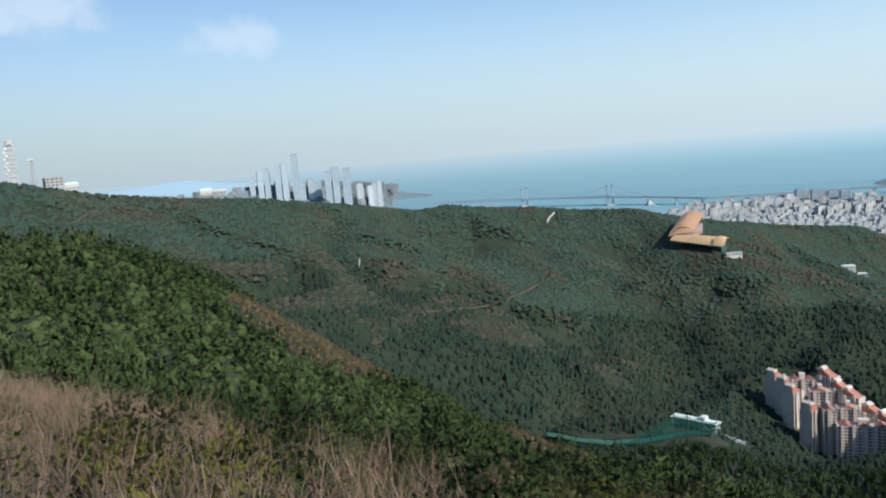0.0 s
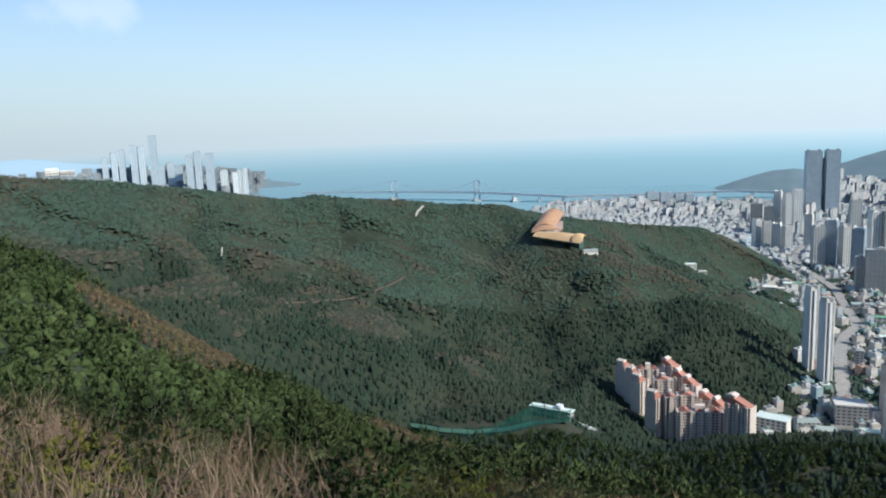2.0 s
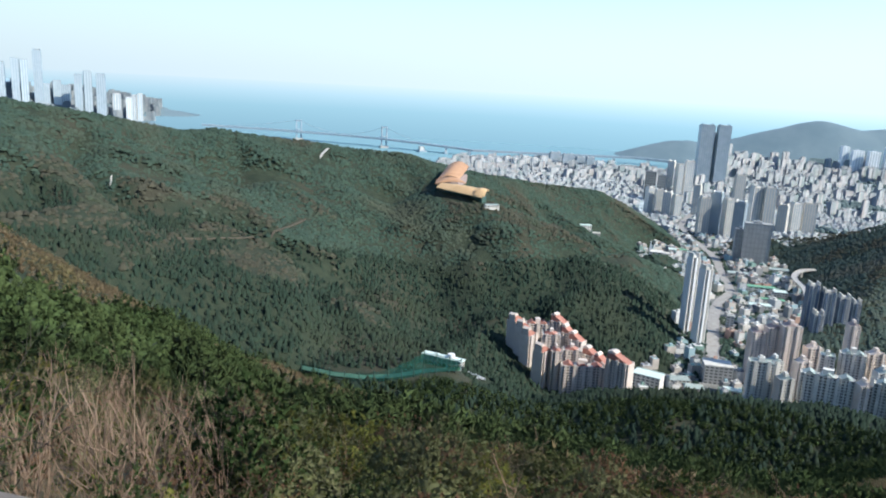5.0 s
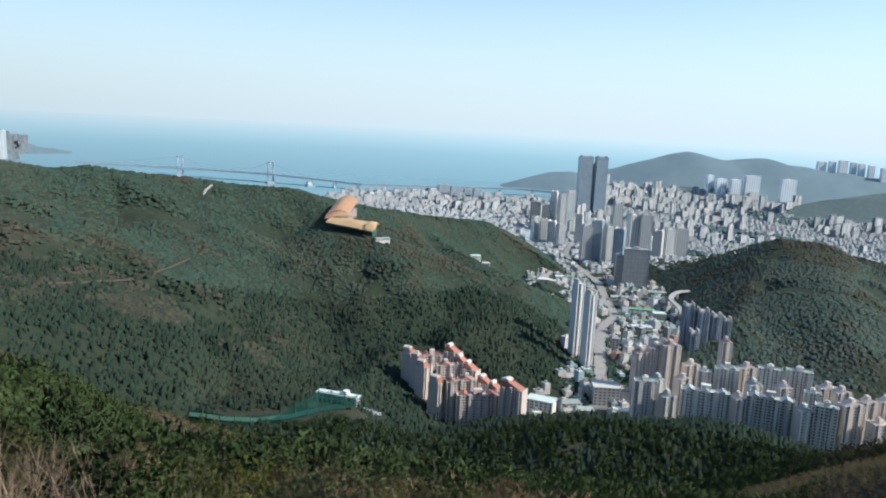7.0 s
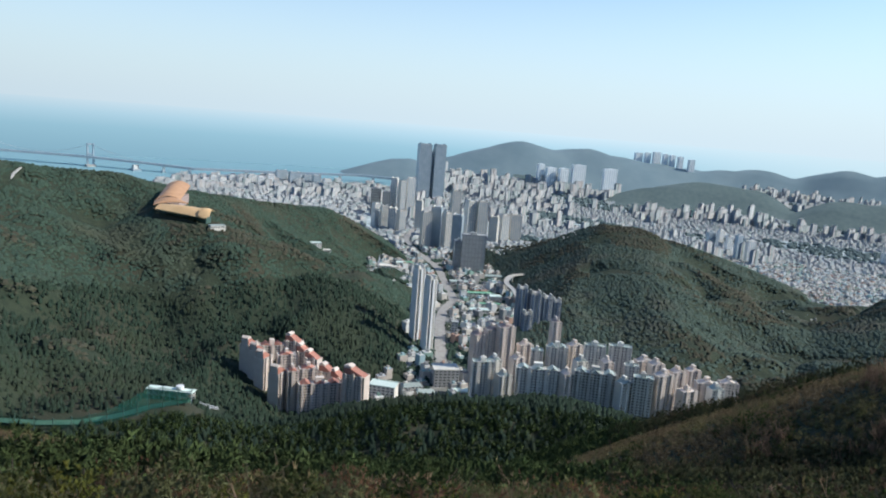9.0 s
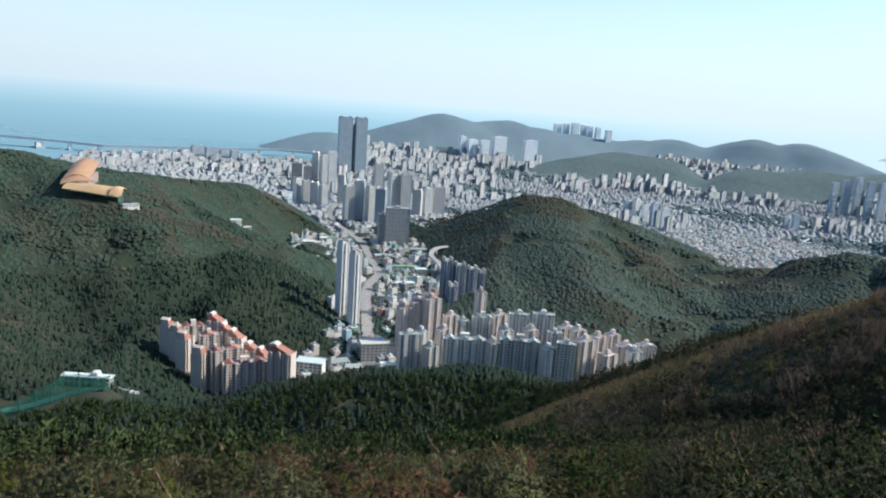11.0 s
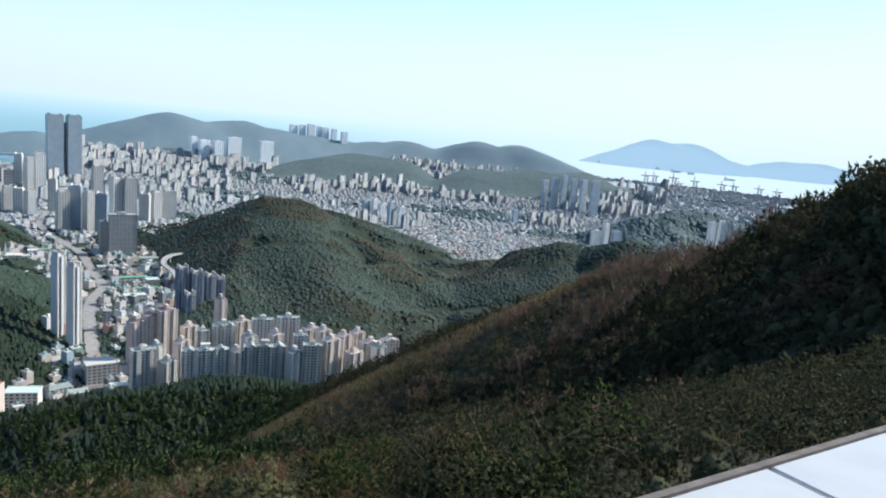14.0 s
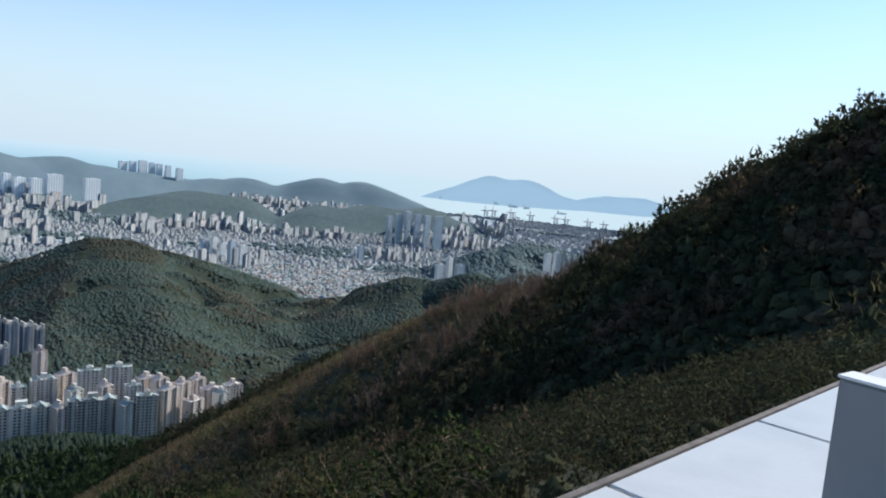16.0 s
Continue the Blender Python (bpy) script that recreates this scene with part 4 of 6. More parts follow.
for az, el, r, w, d in [(133.62, -11.75, 975, 12, 13), (134.60, -12.5, 940, 11, 14)]:
    tower("apartment_tower", "slim white high-rise with grey window strips", az, el, r, w, d, 34, "wall_white", "crown", "wall_white", group="white high-rise", bay=5.0, pier=1.8, band=0.5, glass="wall_dark", ends="white_paint")
for az, el, r, w in [(136.55, -9.3, 1560, 19), (137.7, -8.75, 1550, 50)]:
    tower("tower_shell", "dark grey unfinished tower behind scaffold netting", az, el, r, w, 26, 6, "wall_dark", "flat", "wall_dark", bay=7, pier=2.2, band=2.0, glass="wall_dark")
MID = [(133.85, -7.35, 1900, 25), (134.69, -6.9, 1920, 26), (135.47, -7.3, 1900, 18), (136.04, -5.5, 2150, 25), (136.35, -7.4, 1850, 26), (137.26, -6.25, 2000, 28), (138.16, -6.2, 2000, 28), (139.18, -7.3, 2150, 26), (139.95, -7.1, 2180, 27),
       (140.82, -7.0, 2200, 34), (131.22, -4.9, 2750, 24), (131.81, -5.1, 2700, 22), (132.48, -4.8, 2750, 30), (133.25, -6.5, 2400, 22), (129.91, -6.95, 2350, 24), (130.56, -7.1, 2330, 24), (131.21, -7.2, 2300, 24), (131.86, -7.35, 2280, 23)]
for i, (az, el, r, w) in enumerate(MID):
    tower("high_rise", "grey and white high-rise apartment tower in the city", az, el, r, w, 20, (20, -15, 35)[i % 3], ("wall_grey", "wall_slate", "wall_white")[i % 3] if i < 7 else ("wall_white", "wall_grey")[i % 2], "crown", "wall_white", group="city high-rises", bay=6.5, pier=2.6, band=0.6, glass="wall_slate", sink=4)
for az, el, r, w in [(129.82, -5.75, 2750, 38), (130.64, -5.95, 2700, 30)]:
    tower("office_block", "dark square block among the city towers", az, el, r, w, 30, 0, "wall_dark", "flat", "wall_dark", bay=8, pier=2, band=2, sink=4)
# waterfront row towards the bridge
SHORE = [(117.05, -5.7, 3700, 30), (117.63, -5.5, 3750, 32), (118.31, -5.6, 3700, 33), (118.98, -5.4, 3750, 32), (119.67, -5.55, 3650, 33), (120.36, -5.3, 3700, 34), (121.09, -5.4, 3650, 34), (121.76, -5.2, 3700, 34), (122.58, -4.85, 3950, 60), (123.56, -4.92, 3900, 60), (124.50, -5.1, 3850, 44), (125.22, -5.05, 3800, 40), (126.00, -5.3, 3700, 40)]
for i, (az, el, r, w) in enumerate(SHORE):
    tower("high_rise", "pale waterfront apartment tower" if r < 3800 else "grey-blue waterfront slab tower", az, el, r, w, 24, 25, "wall_pale_hazed" if r < 3780 else "wall_slate", "crown", "wall_pale_hazed", group="waterfront towers", bay=9, pier=4, band=0.1, glass="wall_slate", sink=5)
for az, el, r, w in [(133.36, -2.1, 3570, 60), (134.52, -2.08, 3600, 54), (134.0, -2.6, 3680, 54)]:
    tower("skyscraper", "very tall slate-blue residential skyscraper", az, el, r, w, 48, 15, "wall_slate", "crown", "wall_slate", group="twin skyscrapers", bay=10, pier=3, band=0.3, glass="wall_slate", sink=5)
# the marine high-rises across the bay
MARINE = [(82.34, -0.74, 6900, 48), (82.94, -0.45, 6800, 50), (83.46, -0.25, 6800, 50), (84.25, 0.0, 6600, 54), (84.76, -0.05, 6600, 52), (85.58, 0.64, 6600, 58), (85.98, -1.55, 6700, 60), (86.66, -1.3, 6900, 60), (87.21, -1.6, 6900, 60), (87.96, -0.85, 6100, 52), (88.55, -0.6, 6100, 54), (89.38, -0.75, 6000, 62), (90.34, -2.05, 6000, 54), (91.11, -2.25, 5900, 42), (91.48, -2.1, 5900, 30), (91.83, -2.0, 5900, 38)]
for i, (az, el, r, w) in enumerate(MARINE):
    tower("skyscraper", "glass skyscraper across the bay, haze painted into its pale blue", az, el, r, w, 50, (0, 5, -5)[i % 3], "wall_bay_hazed" if i < 12 else "wall_pale_hazed", "crown", "wall_bay_hazed", group="bay skyscrapers", bay=16, pier=6, band=0.1, glass="wall_slate_hazed", sink=20)
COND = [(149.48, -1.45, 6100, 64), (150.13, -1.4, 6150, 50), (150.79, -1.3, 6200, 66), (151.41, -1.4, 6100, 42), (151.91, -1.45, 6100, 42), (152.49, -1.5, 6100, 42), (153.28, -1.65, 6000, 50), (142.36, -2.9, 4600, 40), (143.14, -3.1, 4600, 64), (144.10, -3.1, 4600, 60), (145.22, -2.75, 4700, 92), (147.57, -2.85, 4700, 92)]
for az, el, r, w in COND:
    tower("high_rise", "pale hazy tower block on the far hill", az, el, r, w, 26, 34, "wall_light_hazed", "flat", "wall_light_hazed", group="far hill towers", bay=16, pier=7, band=0.1, glass="wall_slate_hazed", sink=30)
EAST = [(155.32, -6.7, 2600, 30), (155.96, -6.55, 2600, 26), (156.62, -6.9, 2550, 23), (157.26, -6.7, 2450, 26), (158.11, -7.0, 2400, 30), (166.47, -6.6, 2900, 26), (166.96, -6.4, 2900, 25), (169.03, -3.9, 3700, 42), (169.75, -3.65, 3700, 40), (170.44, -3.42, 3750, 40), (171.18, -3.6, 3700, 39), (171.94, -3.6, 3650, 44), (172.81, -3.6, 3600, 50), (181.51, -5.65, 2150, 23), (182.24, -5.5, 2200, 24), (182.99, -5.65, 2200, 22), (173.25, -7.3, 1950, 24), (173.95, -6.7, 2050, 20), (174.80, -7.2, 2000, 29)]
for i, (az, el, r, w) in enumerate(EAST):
    tower("high_rise", "pale apartment tower rising over the low roofs", az, el, r, w, 12, (44, 56)[i % 2], ("wall_pale_hazed", "wall_bay_hazed")[r > 3000 or i % 3 == 0], "flat", "wall_pale_hazed", group="eastern towers", bay=7, pier=3, band=0.4, glass="wall_slate_hazed", sink=4)


# ---------------------------------------------------------------- the low city
def city(name, pts, sizes, heights, turn, material, ribs=1):
    """Plain blocks, each with walls, a set-back roof and a stair box; ribs split the long side into bays of uneven depth."""
    V, F, off = [], [], 0
    quad = np.array([(0, 1, 5, 4), (1, 2, 6, 5), (2, 3, 7, 6), (3, 0, 4, 7)])
    for b in range(ribs):
        n = len(pts)
        u0, u1 = -0.5 + b / ribs, -0.5 + (b + 1) / ribs
        dep = 0.5 - (0.16 * RNG.random(n) if ribs > 1 else 0)
        hh = heights * (1 - (0.07 * RNG.random(n) if ribs > 1 else 0))
        c, s = np.cos(turn), np.sin(turn)

        def at(u, v, h):
            lx, ly = u * sizes[:, 0], v * sizes[:, 1]
            return np.stack([pts[:, 0] + lx * c - ly * s, pts[:, 1] + lx * s + ly * c, pts[:, 2] + h], -1)
        lo, hi = np.full(n, -4.0), hh
        body = np.stack([at(u0, -dep, lo), at(u1, -dep, lo), at(u1, dep, lo), at(u0, dep, lo), at(u0, -dep, hi), at(u1, -dep, hi), at(u1, dep, hi), at(u0, dep, hi)], 1)
        V.append(body.reshape(-1, 3))
        F.append((quad[None] + (np.arange(n) * 8)[:, None, None]).reshape(-1, 4) + off)
        off += n * 8
        e = 0.03
        top = np.stack([at(u0 + e / ribs, -dep * 0.94, hi - 0.5), at(u1 - e / ribs, -dep * 0.94, hi - 0.5), at(u1 - e / ribs, dep * 0.94, hi - 0.5), at(u0 + e / ribs, dep * 0.94, hi - 0.5)], 1)
        V.append(top.reshape(-1, 3))
        F.append((np.arange(n) * 4)[:, None] + np.arange(4)[None] + off)
        off += n * 4
        m0, m1 = u0 + 0.3 / ribs, u0 + 0.6 / ribs
        q = np.full(n, 0.14)
        cap = hi + 2.2 + 0.02 * heights
        hut = np.stack([at(m0, -q, hi - 0.6), at(m1, -q, hi - 0.6), at(m1, q, hi - 0.6), at(m0, q, hi - 0.6), at(m0, -q, cap), at(m1, -q, cap), at(m1, q, cap), at(m0, q, cap)], 1)
        V.append(hut.reshape(-1, 3))
        F.append((np.concatenate([quad, [(4, 5, 6, 7)]])[None] + (np.arange(n) * 8)[:, None, None]).reshape(-1, 4) + off)
        off += n * 8
    return new(name, fast_mesh(name, np.concatenate(V), np.concatenate(F), material))


ROAD = [(135.88, 900), (135.6, 1000), (135.5, 1080), (135.73, 1165), (136.59, 1248), (135.81, 1372), (135.05, 1580), (134.23, 1674), (132.78, 1903), (132.26, 2077), (132.89, 2347), (133.27, 2599), (133.01, 3179)]


def along(pts, step=15.0):
    """Points along a line given by bearings and distances, evenly spaced and rounded at the bends."""
    P = np.array([(q * math.sin(radians(a)), q * math.cos(radians(a))) for a, q in pts])
    for _ in range(3):
        P = np.concatenate([P[:1], np.stack([0.75 * P[:-1] + 0.25 * P[1:], 0.25 * P[:-1] + 0.75 * P[1:]], 1).reshape(-1, 2), P[-1:]])
    s = np.concatenate([[0], np.cumsum(np.hypot(*np.diff(P, axis=0).T))])
    t = np.arange(0, s[-1], step)
    return np.stack([np.interp(t, s, P[:, 0]), np.interp(t, s, P[:, 1])], -1)


def clear_of(x, y, lines, gap):
    ok = np.ones(len(x), bool)
    for L in lines:
        for p in L:
            ok &= np.hypot(x - p[0], y - p[1]) > gap
    return ok


road_line = along(ROAD)
ESTATES = np.array([(r * math.sin(radians(a)), r * math.cos(radians(a))) for a, r in [(t[0], t[2]) for t in RED + PALE + MID + EAST] + [(134.4, 955), (137.5, 1550), (142.5, 1050), (140, 850)]])


def fill(name, n, r0, r1, a0, a1, low, high, size, material, label, ribs=1, mask=None, gap=16, up_max=2.5):
    x, y = seeds(n, r0, r1, a0, a1)
    z, up = land(x, y)
    ok = (up < up_max) & (z > 0) & in_sight(x, y, z + high, 0.01)
    if mask is not None:
        ok &= mask(x, y)
    x, y, z = x[ok], y[ok], z[ok]
    ok = clear_of(x, y, [road_line], 17) & clear_of(x, y, [ESTATES], 22)
    x, y, z = x[ok], y[ok], z[ok]
    # keep them apart on a grid of plots
    cell = np.floor(x / gap).astype(np.int64) * 100003 + np.floor(y / gap).astype(np.int64)
    _, first = np.unique(cell, return_index=True)
    x, y, z = x[first], y[first], z[first]
    m = len(x)
    h = low + (high - low) * RNG.random(m) ** 1.8
    x2, y2, z2, k = squeeze(x, y, z)
    turn = np.radians(66) + (np.radians(90) * RNG.integers(0, 2, m) if ribs == 1 else 0) + 0.5 * vnoise(x / 300, y / 300) + 0.08 * RNG.normal(size=m)
    s = np.stack([size[0] * (0.7 + 0.6 * RNG.random(m)), size[1] * (0.7 + 0.6 * RNG.random(m))], -1) * k[:, None]
    ob = city(name, np.stack([x2, y2, z2], -1), s, h * k, turn, material, ribs)
    return tagged(ob, label, "houses", kind="stuff")


park = lambda x, y: fbm(x / 420 + 3, y / 420 + 6, 3) > 0.05
no_park = lambda x, y: ~park(x, y)
blocks = lambda s, lo, hi: (lambda x, y: (vnoise(x / s + 5, y / s + 9) > lo) & (vnoise(x / s + 5, y / s + 9) <= hi) & no_park(x, y))
fill("valley_buildings", 2600, 640, 1900, 129, 144, 5, 16, (12, 9), M["town"], "low shops, workshops and villas on the valley floor", gap=22)
fill("village_houses", 16000, 1480, 2500, 153, 184, 5, 12, (10, 9), M["town"], "crowded small flat-roofed houses on the slope", gap=13)
fill("city_houses", 60000, 1700, 4200, 128, 190, 4, 12, (12, 10), M["town_far_hazed"], "sprawl of low city buildings", gap=20.5, mask=no_park)
fill("distant_houses", 30000, 4200, 6900, 114, 194, 5, 13, (21, 17), M["town_far_hazed"], "distant low city buildings", gap=37, mask=no_park)
fill("city_blocks", 3400, 2300, 4000, 129, 190, 24, 66, (30, 13), M["town_far_hazed"], "clusters of apartment slabs in the city", 4, blocks(330, 0.60, 1), gap=46)
fill("distant_blocks", 9000, 3700, 6500, 134, 178, 34, 85, (44, 16), M["town_far_hazed"], "rows of distant apartment slabs", 4, blocks(500, 0.46, 1), gap=62, up_max=40)
fill("shore_blocks", 1600, 3300, 4000, 113.5, 130, 16, 44, (34, 18), M["town_far_hazed"], "pale apartment slabs along the shore", 3, gap=66)
fill("shore_houses", 8000, 1900, 4000, 113, 129, 5, 14, (18, 14), M["town_far_hazed"], "low houses behind the shore", gap=26)
fill("bay_blocks", 7000, 5900, 7600, 75, 93, 25, 80, (60, 36), M["town_bay_hazed"], "hazy white blocks across the bay", 3, gap=85, up_max=190)


# ---------------------------------------------------------------- woods on the hills
bear = lambda x, y: np.degrees(np.arctan2(x, y)) % 360
CLEARED = [(along([(114.2, 1190), (115.6, 1162), (117.4, 1150)], 8), 17), (along([(114.9, 1330), (114.6, 1250), (114.4, 1210)], 8), 20), (along([(112.8, 1230), (113.2, 1270)], 6), 12),
           (along([(94.0, 800), (96.6, 836), (98.8, 852), (101, 900), (103.6, 1012)], 6), 4.5), (along([(104.25, 1260), (104.7, 1288), (105.2, 1332)], 5), 6), (along([(71.4, 940), (69.8, 892), (69.6, 868)], 5), 9),
           (along([(125.2, 1425), (127.9, 1425)], 10), 16), (along([(128.6, 1430), (132.2, 1500), (134, 1520)], 10), 30), (along([(127, 1110), (129.6, 1160)], 10), 12), (along([(116.9, 670), (118.5, 672)], 3), 7), (along([(130.3, 676), (132.2, 688)], 3), 7)]


def open_ground(x, y):
    """False where the woods are cleared: driving range, estates, the ski dome, the brown hillside strips."""
    r, az = np.hypot(x, y), np.degrees(np.arctan2(x, y)) % 360
    ok = clear_of(x, y, [ESTATES[:42]], 14)
    ok &= ~((az > 103.0) & (az < 112.8) & (r > 576) & (r < 608)) & ~((az >= 112.8) & (az < 117.4) & (r > 590) & (r < 646))
    for L, gap in CLEARED:
        ok &= clear_of(x, y, [L], gap)
    return ok


def spur_top(x, y):
    """Where the land bulges: dry spurs and crests, against the gullies."""
    return np.clip(on_grid(_GB, x, y) / 5.0, -1, 1)


CROWNS = [lump([(0.0, 0.62), (0.62, 0.44)], 4, s) for s in range(11)]
SPIRES = [lump([(0.0, 0.42), (0.45, 0.30)], 4, 30 + s) for s in range(7)]
PINES_TO = ([50, 66, 80, 88, 95, 101, 107, 112, 115, 120.3, 125.8, 129.3, 133, 136, 150], [-3.5, -4.5, -6.2, -8.0, -10.2, -11.8, -13.0, -13.6, -14.0, -13.3, -12.3, -13.2, -15.2, -18, -19])


def fade(x, y):
    """True above the pine belt, where mixed woods take over; PINES_TO sets its edge by sight angle to fit the camera's
    view, along the pine hill's crest.
    """
    el = np.degrees(np.arctan2(on_grid(_GH, x, y) + 6 - 400, np.hypot(x, y)))
    edge = np.interp(bear(x, y), *PINES_TO) + 2.4 * fbm(x / 90, y / 90, 3) * np.interp(bear(x, y), [100, 108], [1, 0.12])
    dither = np.abs(np.sin(x * 12.9898 + y * 78.233) * 43758.5453) % 1.0 - 0.5
    return (el + 0.5 * dither > edge) | ((np.hypot(x, y) > 1120) & (bear(x, y) > 106))


oaks = lambda x, y: fbm(x / 130 + 11, y / 130 + 5, 4) + 0.16 * spur_top(x, y) + 0.10 * (np.abs(np.sin(x * 7.13 + y * 3.7)) - 0.5) > np.where((np.hypot(x, y) < 1080) & (bear(x, y) > 106) & (bear(x, y) < 136), 0.34, 0.20)
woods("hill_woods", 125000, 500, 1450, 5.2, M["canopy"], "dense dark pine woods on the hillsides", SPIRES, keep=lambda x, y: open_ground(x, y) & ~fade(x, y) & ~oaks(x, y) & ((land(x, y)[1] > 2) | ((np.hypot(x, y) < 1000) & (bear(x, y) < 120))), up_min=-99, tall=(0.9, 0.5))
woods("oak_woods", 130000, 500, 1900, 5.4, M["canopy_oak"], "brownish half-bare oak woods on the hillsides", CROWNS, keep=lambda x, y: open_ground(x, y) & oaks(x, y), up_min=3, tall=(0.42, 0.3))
woods("far_woods", 250000, 500, 1900, 5.2, M["canopy_far_hazed"], "mixed autumn woods on the farther hills", CROWNS, keep=lambda x, y: open_ground(x, y) & (bear(x, y) < 135.5) & fade(x, y) & ~oaks(x, y), up_min=3, tall=(0.42, 0.3))
woods("city_hill_woods", 190000, 950, 1900, 5.2, M["canopy_city_hazed"], "green woods on the hill inside the city", CROWNS, keep=lambda x, y: open_ground(x, y) & (bear(x, y) >= 135.5) & fade(x, y) & ~oaks(x, y), up_min=3, tall=(0.42, 0.3))
woods("saddle_woods", 30000, 640, 1390, 5.6, M["canopy_city_hazed"], "green woods in the hollow behind the estate", CROWNS, keep=lambda x, y: open_ground(x, y) & ((bear(x, y) >= 150) | ((bear(x, y) > 144.8) & (np.hypot(x, y) > 1000))) & (land(x, y)[1] <= 3), up_min=-99, tall=(0.42, 0.3))
woods("estate_trees", 6000, 600, 1000, 5.0, M["canopy"], "trees round the foot of the estates", CROWNS, keep=lambda x, y: (land(x, y)[1] <= 3) & clear_of(x, y, [ESTATES[:42]], 13) & clear_of(x, y, [road_line], 12) & ((bear(x, y) < 131) | (vnoise(x / 40, y / 40) > 0.55)) & (bear(x, y) > 117) & (bear(x, y) < 152), up_min=-99, a0=116, a1=153)
woods("city_trees", 11000, 650, 3200, 6.5, M["canopy"], "street and park trees between the buildings", up_min=-99, keep=lambda x, y: (land(x, y)[1] < 3) & (vnoise(x / 90, y / 90) > 0.46) & clear_of(x, y, [road_line], 13) & open_ground(x, y))
woods("park_woods", 26000, 2300, 5600, 17.0, M["green_hill_hazed"], "wooded parks inside the far city", up_min=-99, tall=(0.45, 0.3), keep=lambda x, y: (land(x, y)[0] > 1) & (land(x, y)[1] <= 4) & (bear(x, y) > 133) & park(x, y), a0=132, a1=192)
woods("knoll_woods", 14000, 2300, 3100, 15.0, M["green_hill_hazed"], "hazy green woods on the knolls in the city", CROWNS, up_min=4, tall=(0.45, 0.3), a0=172, a1=196)
woods("valley_trees", 22000, 850, 1950, 5.5, M["canopy_far_hazed"], "green trees along the valley road", CROWNS, up_min=-99, a0=128, a1=146, keep=lambda x, y: (land(x, y)[1] <= 3) & clear_of(x, y, [road_line], 10) & (bear(x, y) > 128) & (bear(x, y) < 146) & (vnoise(x / 34, y / 34) > 0.42))


def shards(n, spread, tall, low, spikes, length, width, seed, flat=0.5, heart=0.40):
    """A crown of n tufts, each a star of thin leaf shards, in an uneven dome."""
    g = np.random.default_rng(seed)
    v, f = [], []
    lobes = g.normal(size=(5, 3)) * (0.5, 0.5, 0.3)
    for i in range(n):
        u = g.normal(size=3)
        u /= np.linalg.norm(u)
        q = 0.55 + 0.45 * g.random()
        c = np.array([u[0] * q * spread, u[1] * q * spread, low + (tall - low) * (0.5 + 0.5 * u[2] * q)])
        c[:2] *= 1.0 - 0.35 * (c[2] / tall) ** 2
        c += lobes[i % 5] * spread * 0.45
        for s in range(spikes):
            d = g.normal(size=3) + u * 0.9 + (0, 0, flat)
            d /= np.linalg.norm(d)
            side = np.cross(d, g.normal(size=3))
            side /= np.linalg.norm(side)
            L, W = length * (0.6 + 0.8 * g.random()), width * (0.6 + 0.8 * g.random())
            b = len(v)
            v += [c - d * L * 0.25 - side * W, c - d * L * 0.1 + side * W, c + d * L * 0.8]
            f.append((b, b + 1, b + 2))
    # the dense heart of the crown
    hv, hf = lump([(0.0, 0.50), (0.35, 0.72), (0.72, 0.52)], 6, seed)
    hv = hv * (spread * 1.6 * heart, spread * 1.6 * heart, (tall - low) * 1.15 * heart) + (0, 0, low)
    return np.concatenate([np.array(v), hv]), np.concatenate([np.array(f), hf + len(v)])


def twigs(n, spread, tall, seed, fork=2, thick=0.012):
    """A bare bush: thin stems that lean out from the root and fork, each a flat-sided spike."""
    g = np.random.default_rng(seed)
    v, f = [], []

    def stem(p, d, L, w, level):
        side = np.cross(d, g.normal(size=3))
        side /= max(np.linalg.norm(side), 1e-6)
        s2 = np.cross(d, side)
        b = len(v)
        tip = p + d * L
        v.extend([p + side * w, p - 0.5 * side * w + 0.87 * s2 * w, p - 0.5 * side * w - 0.87 * s2 * w, tip])
        f.extend([(b, b + 1, b + 3), (b + 1, b + 2, b + 3), (b + 2, b, b + 3)])
        if level:
            for _ in range(3):
                t = 0.35 + 0.5 * g.random()
                e = d + g.normal(size=3) * 0.38
                stem(p + d * L * t, e / np.linalg.norm(e), L * 0.5 * (0.6 + 0.6 * g.random()), w * 0.6, level - 1)
    for i in range(n):
        d = np.array([g.normal() * spread, g.normal() * spread, 1.0])
        stem(np.array([g.normal() * 0.12, g.normal() * 0.12, 0.0]), d / np.linalg.norm(d), tall * (0.6 + 0.5 * g.random()), thick, fork)
    return np.array(v), np.array(f)


def blades(n, spread, tall, seed, w=0.012):
    """A tussock of dry grass."""
    g = np.random.default_rng(seed)
    v, f = [], []
    for i in range(n):
        a, q = g.random() * 6.283, spread * math.sqrt(g.random())
        p = np.array([q * math.cos(a), q * math.sin(a), 0.0])
        lean = np.array([g.normal() * 0.22, g.normal() * 0.22, 1.0]) * tall * (0.5 + 0.6 * g.random())
        sd = np.array([math.cos(a * 3), math.sin(a * 3), 0]) * w
        b = len(v)
        v += [p - sd, p + sd, p + lean]
        f.append((b, b + 1, b + 2))
    return np.array(v), np.array(f)


PINE_FAR = [shards(24, 0.50, 1.0, 0.06, 5, 0.25, 0.048, s, 0.7, 0.42) for s in range(6)]
THICKET = [shards(22, 0.55, 0.85, 0.02, 4, 0.20, 0.030, 50 + s, 0.5) for s in range(5)]
PINE_NEAR = [shards(95, 0.50, 1.0, 0.10, 8, 0.12, 0.014, 20 + s) for s in range(4)]
BROWN = [twigs(9, 0.34, 1.0, 40 + s, 2, 0.007) for s in range(4)]
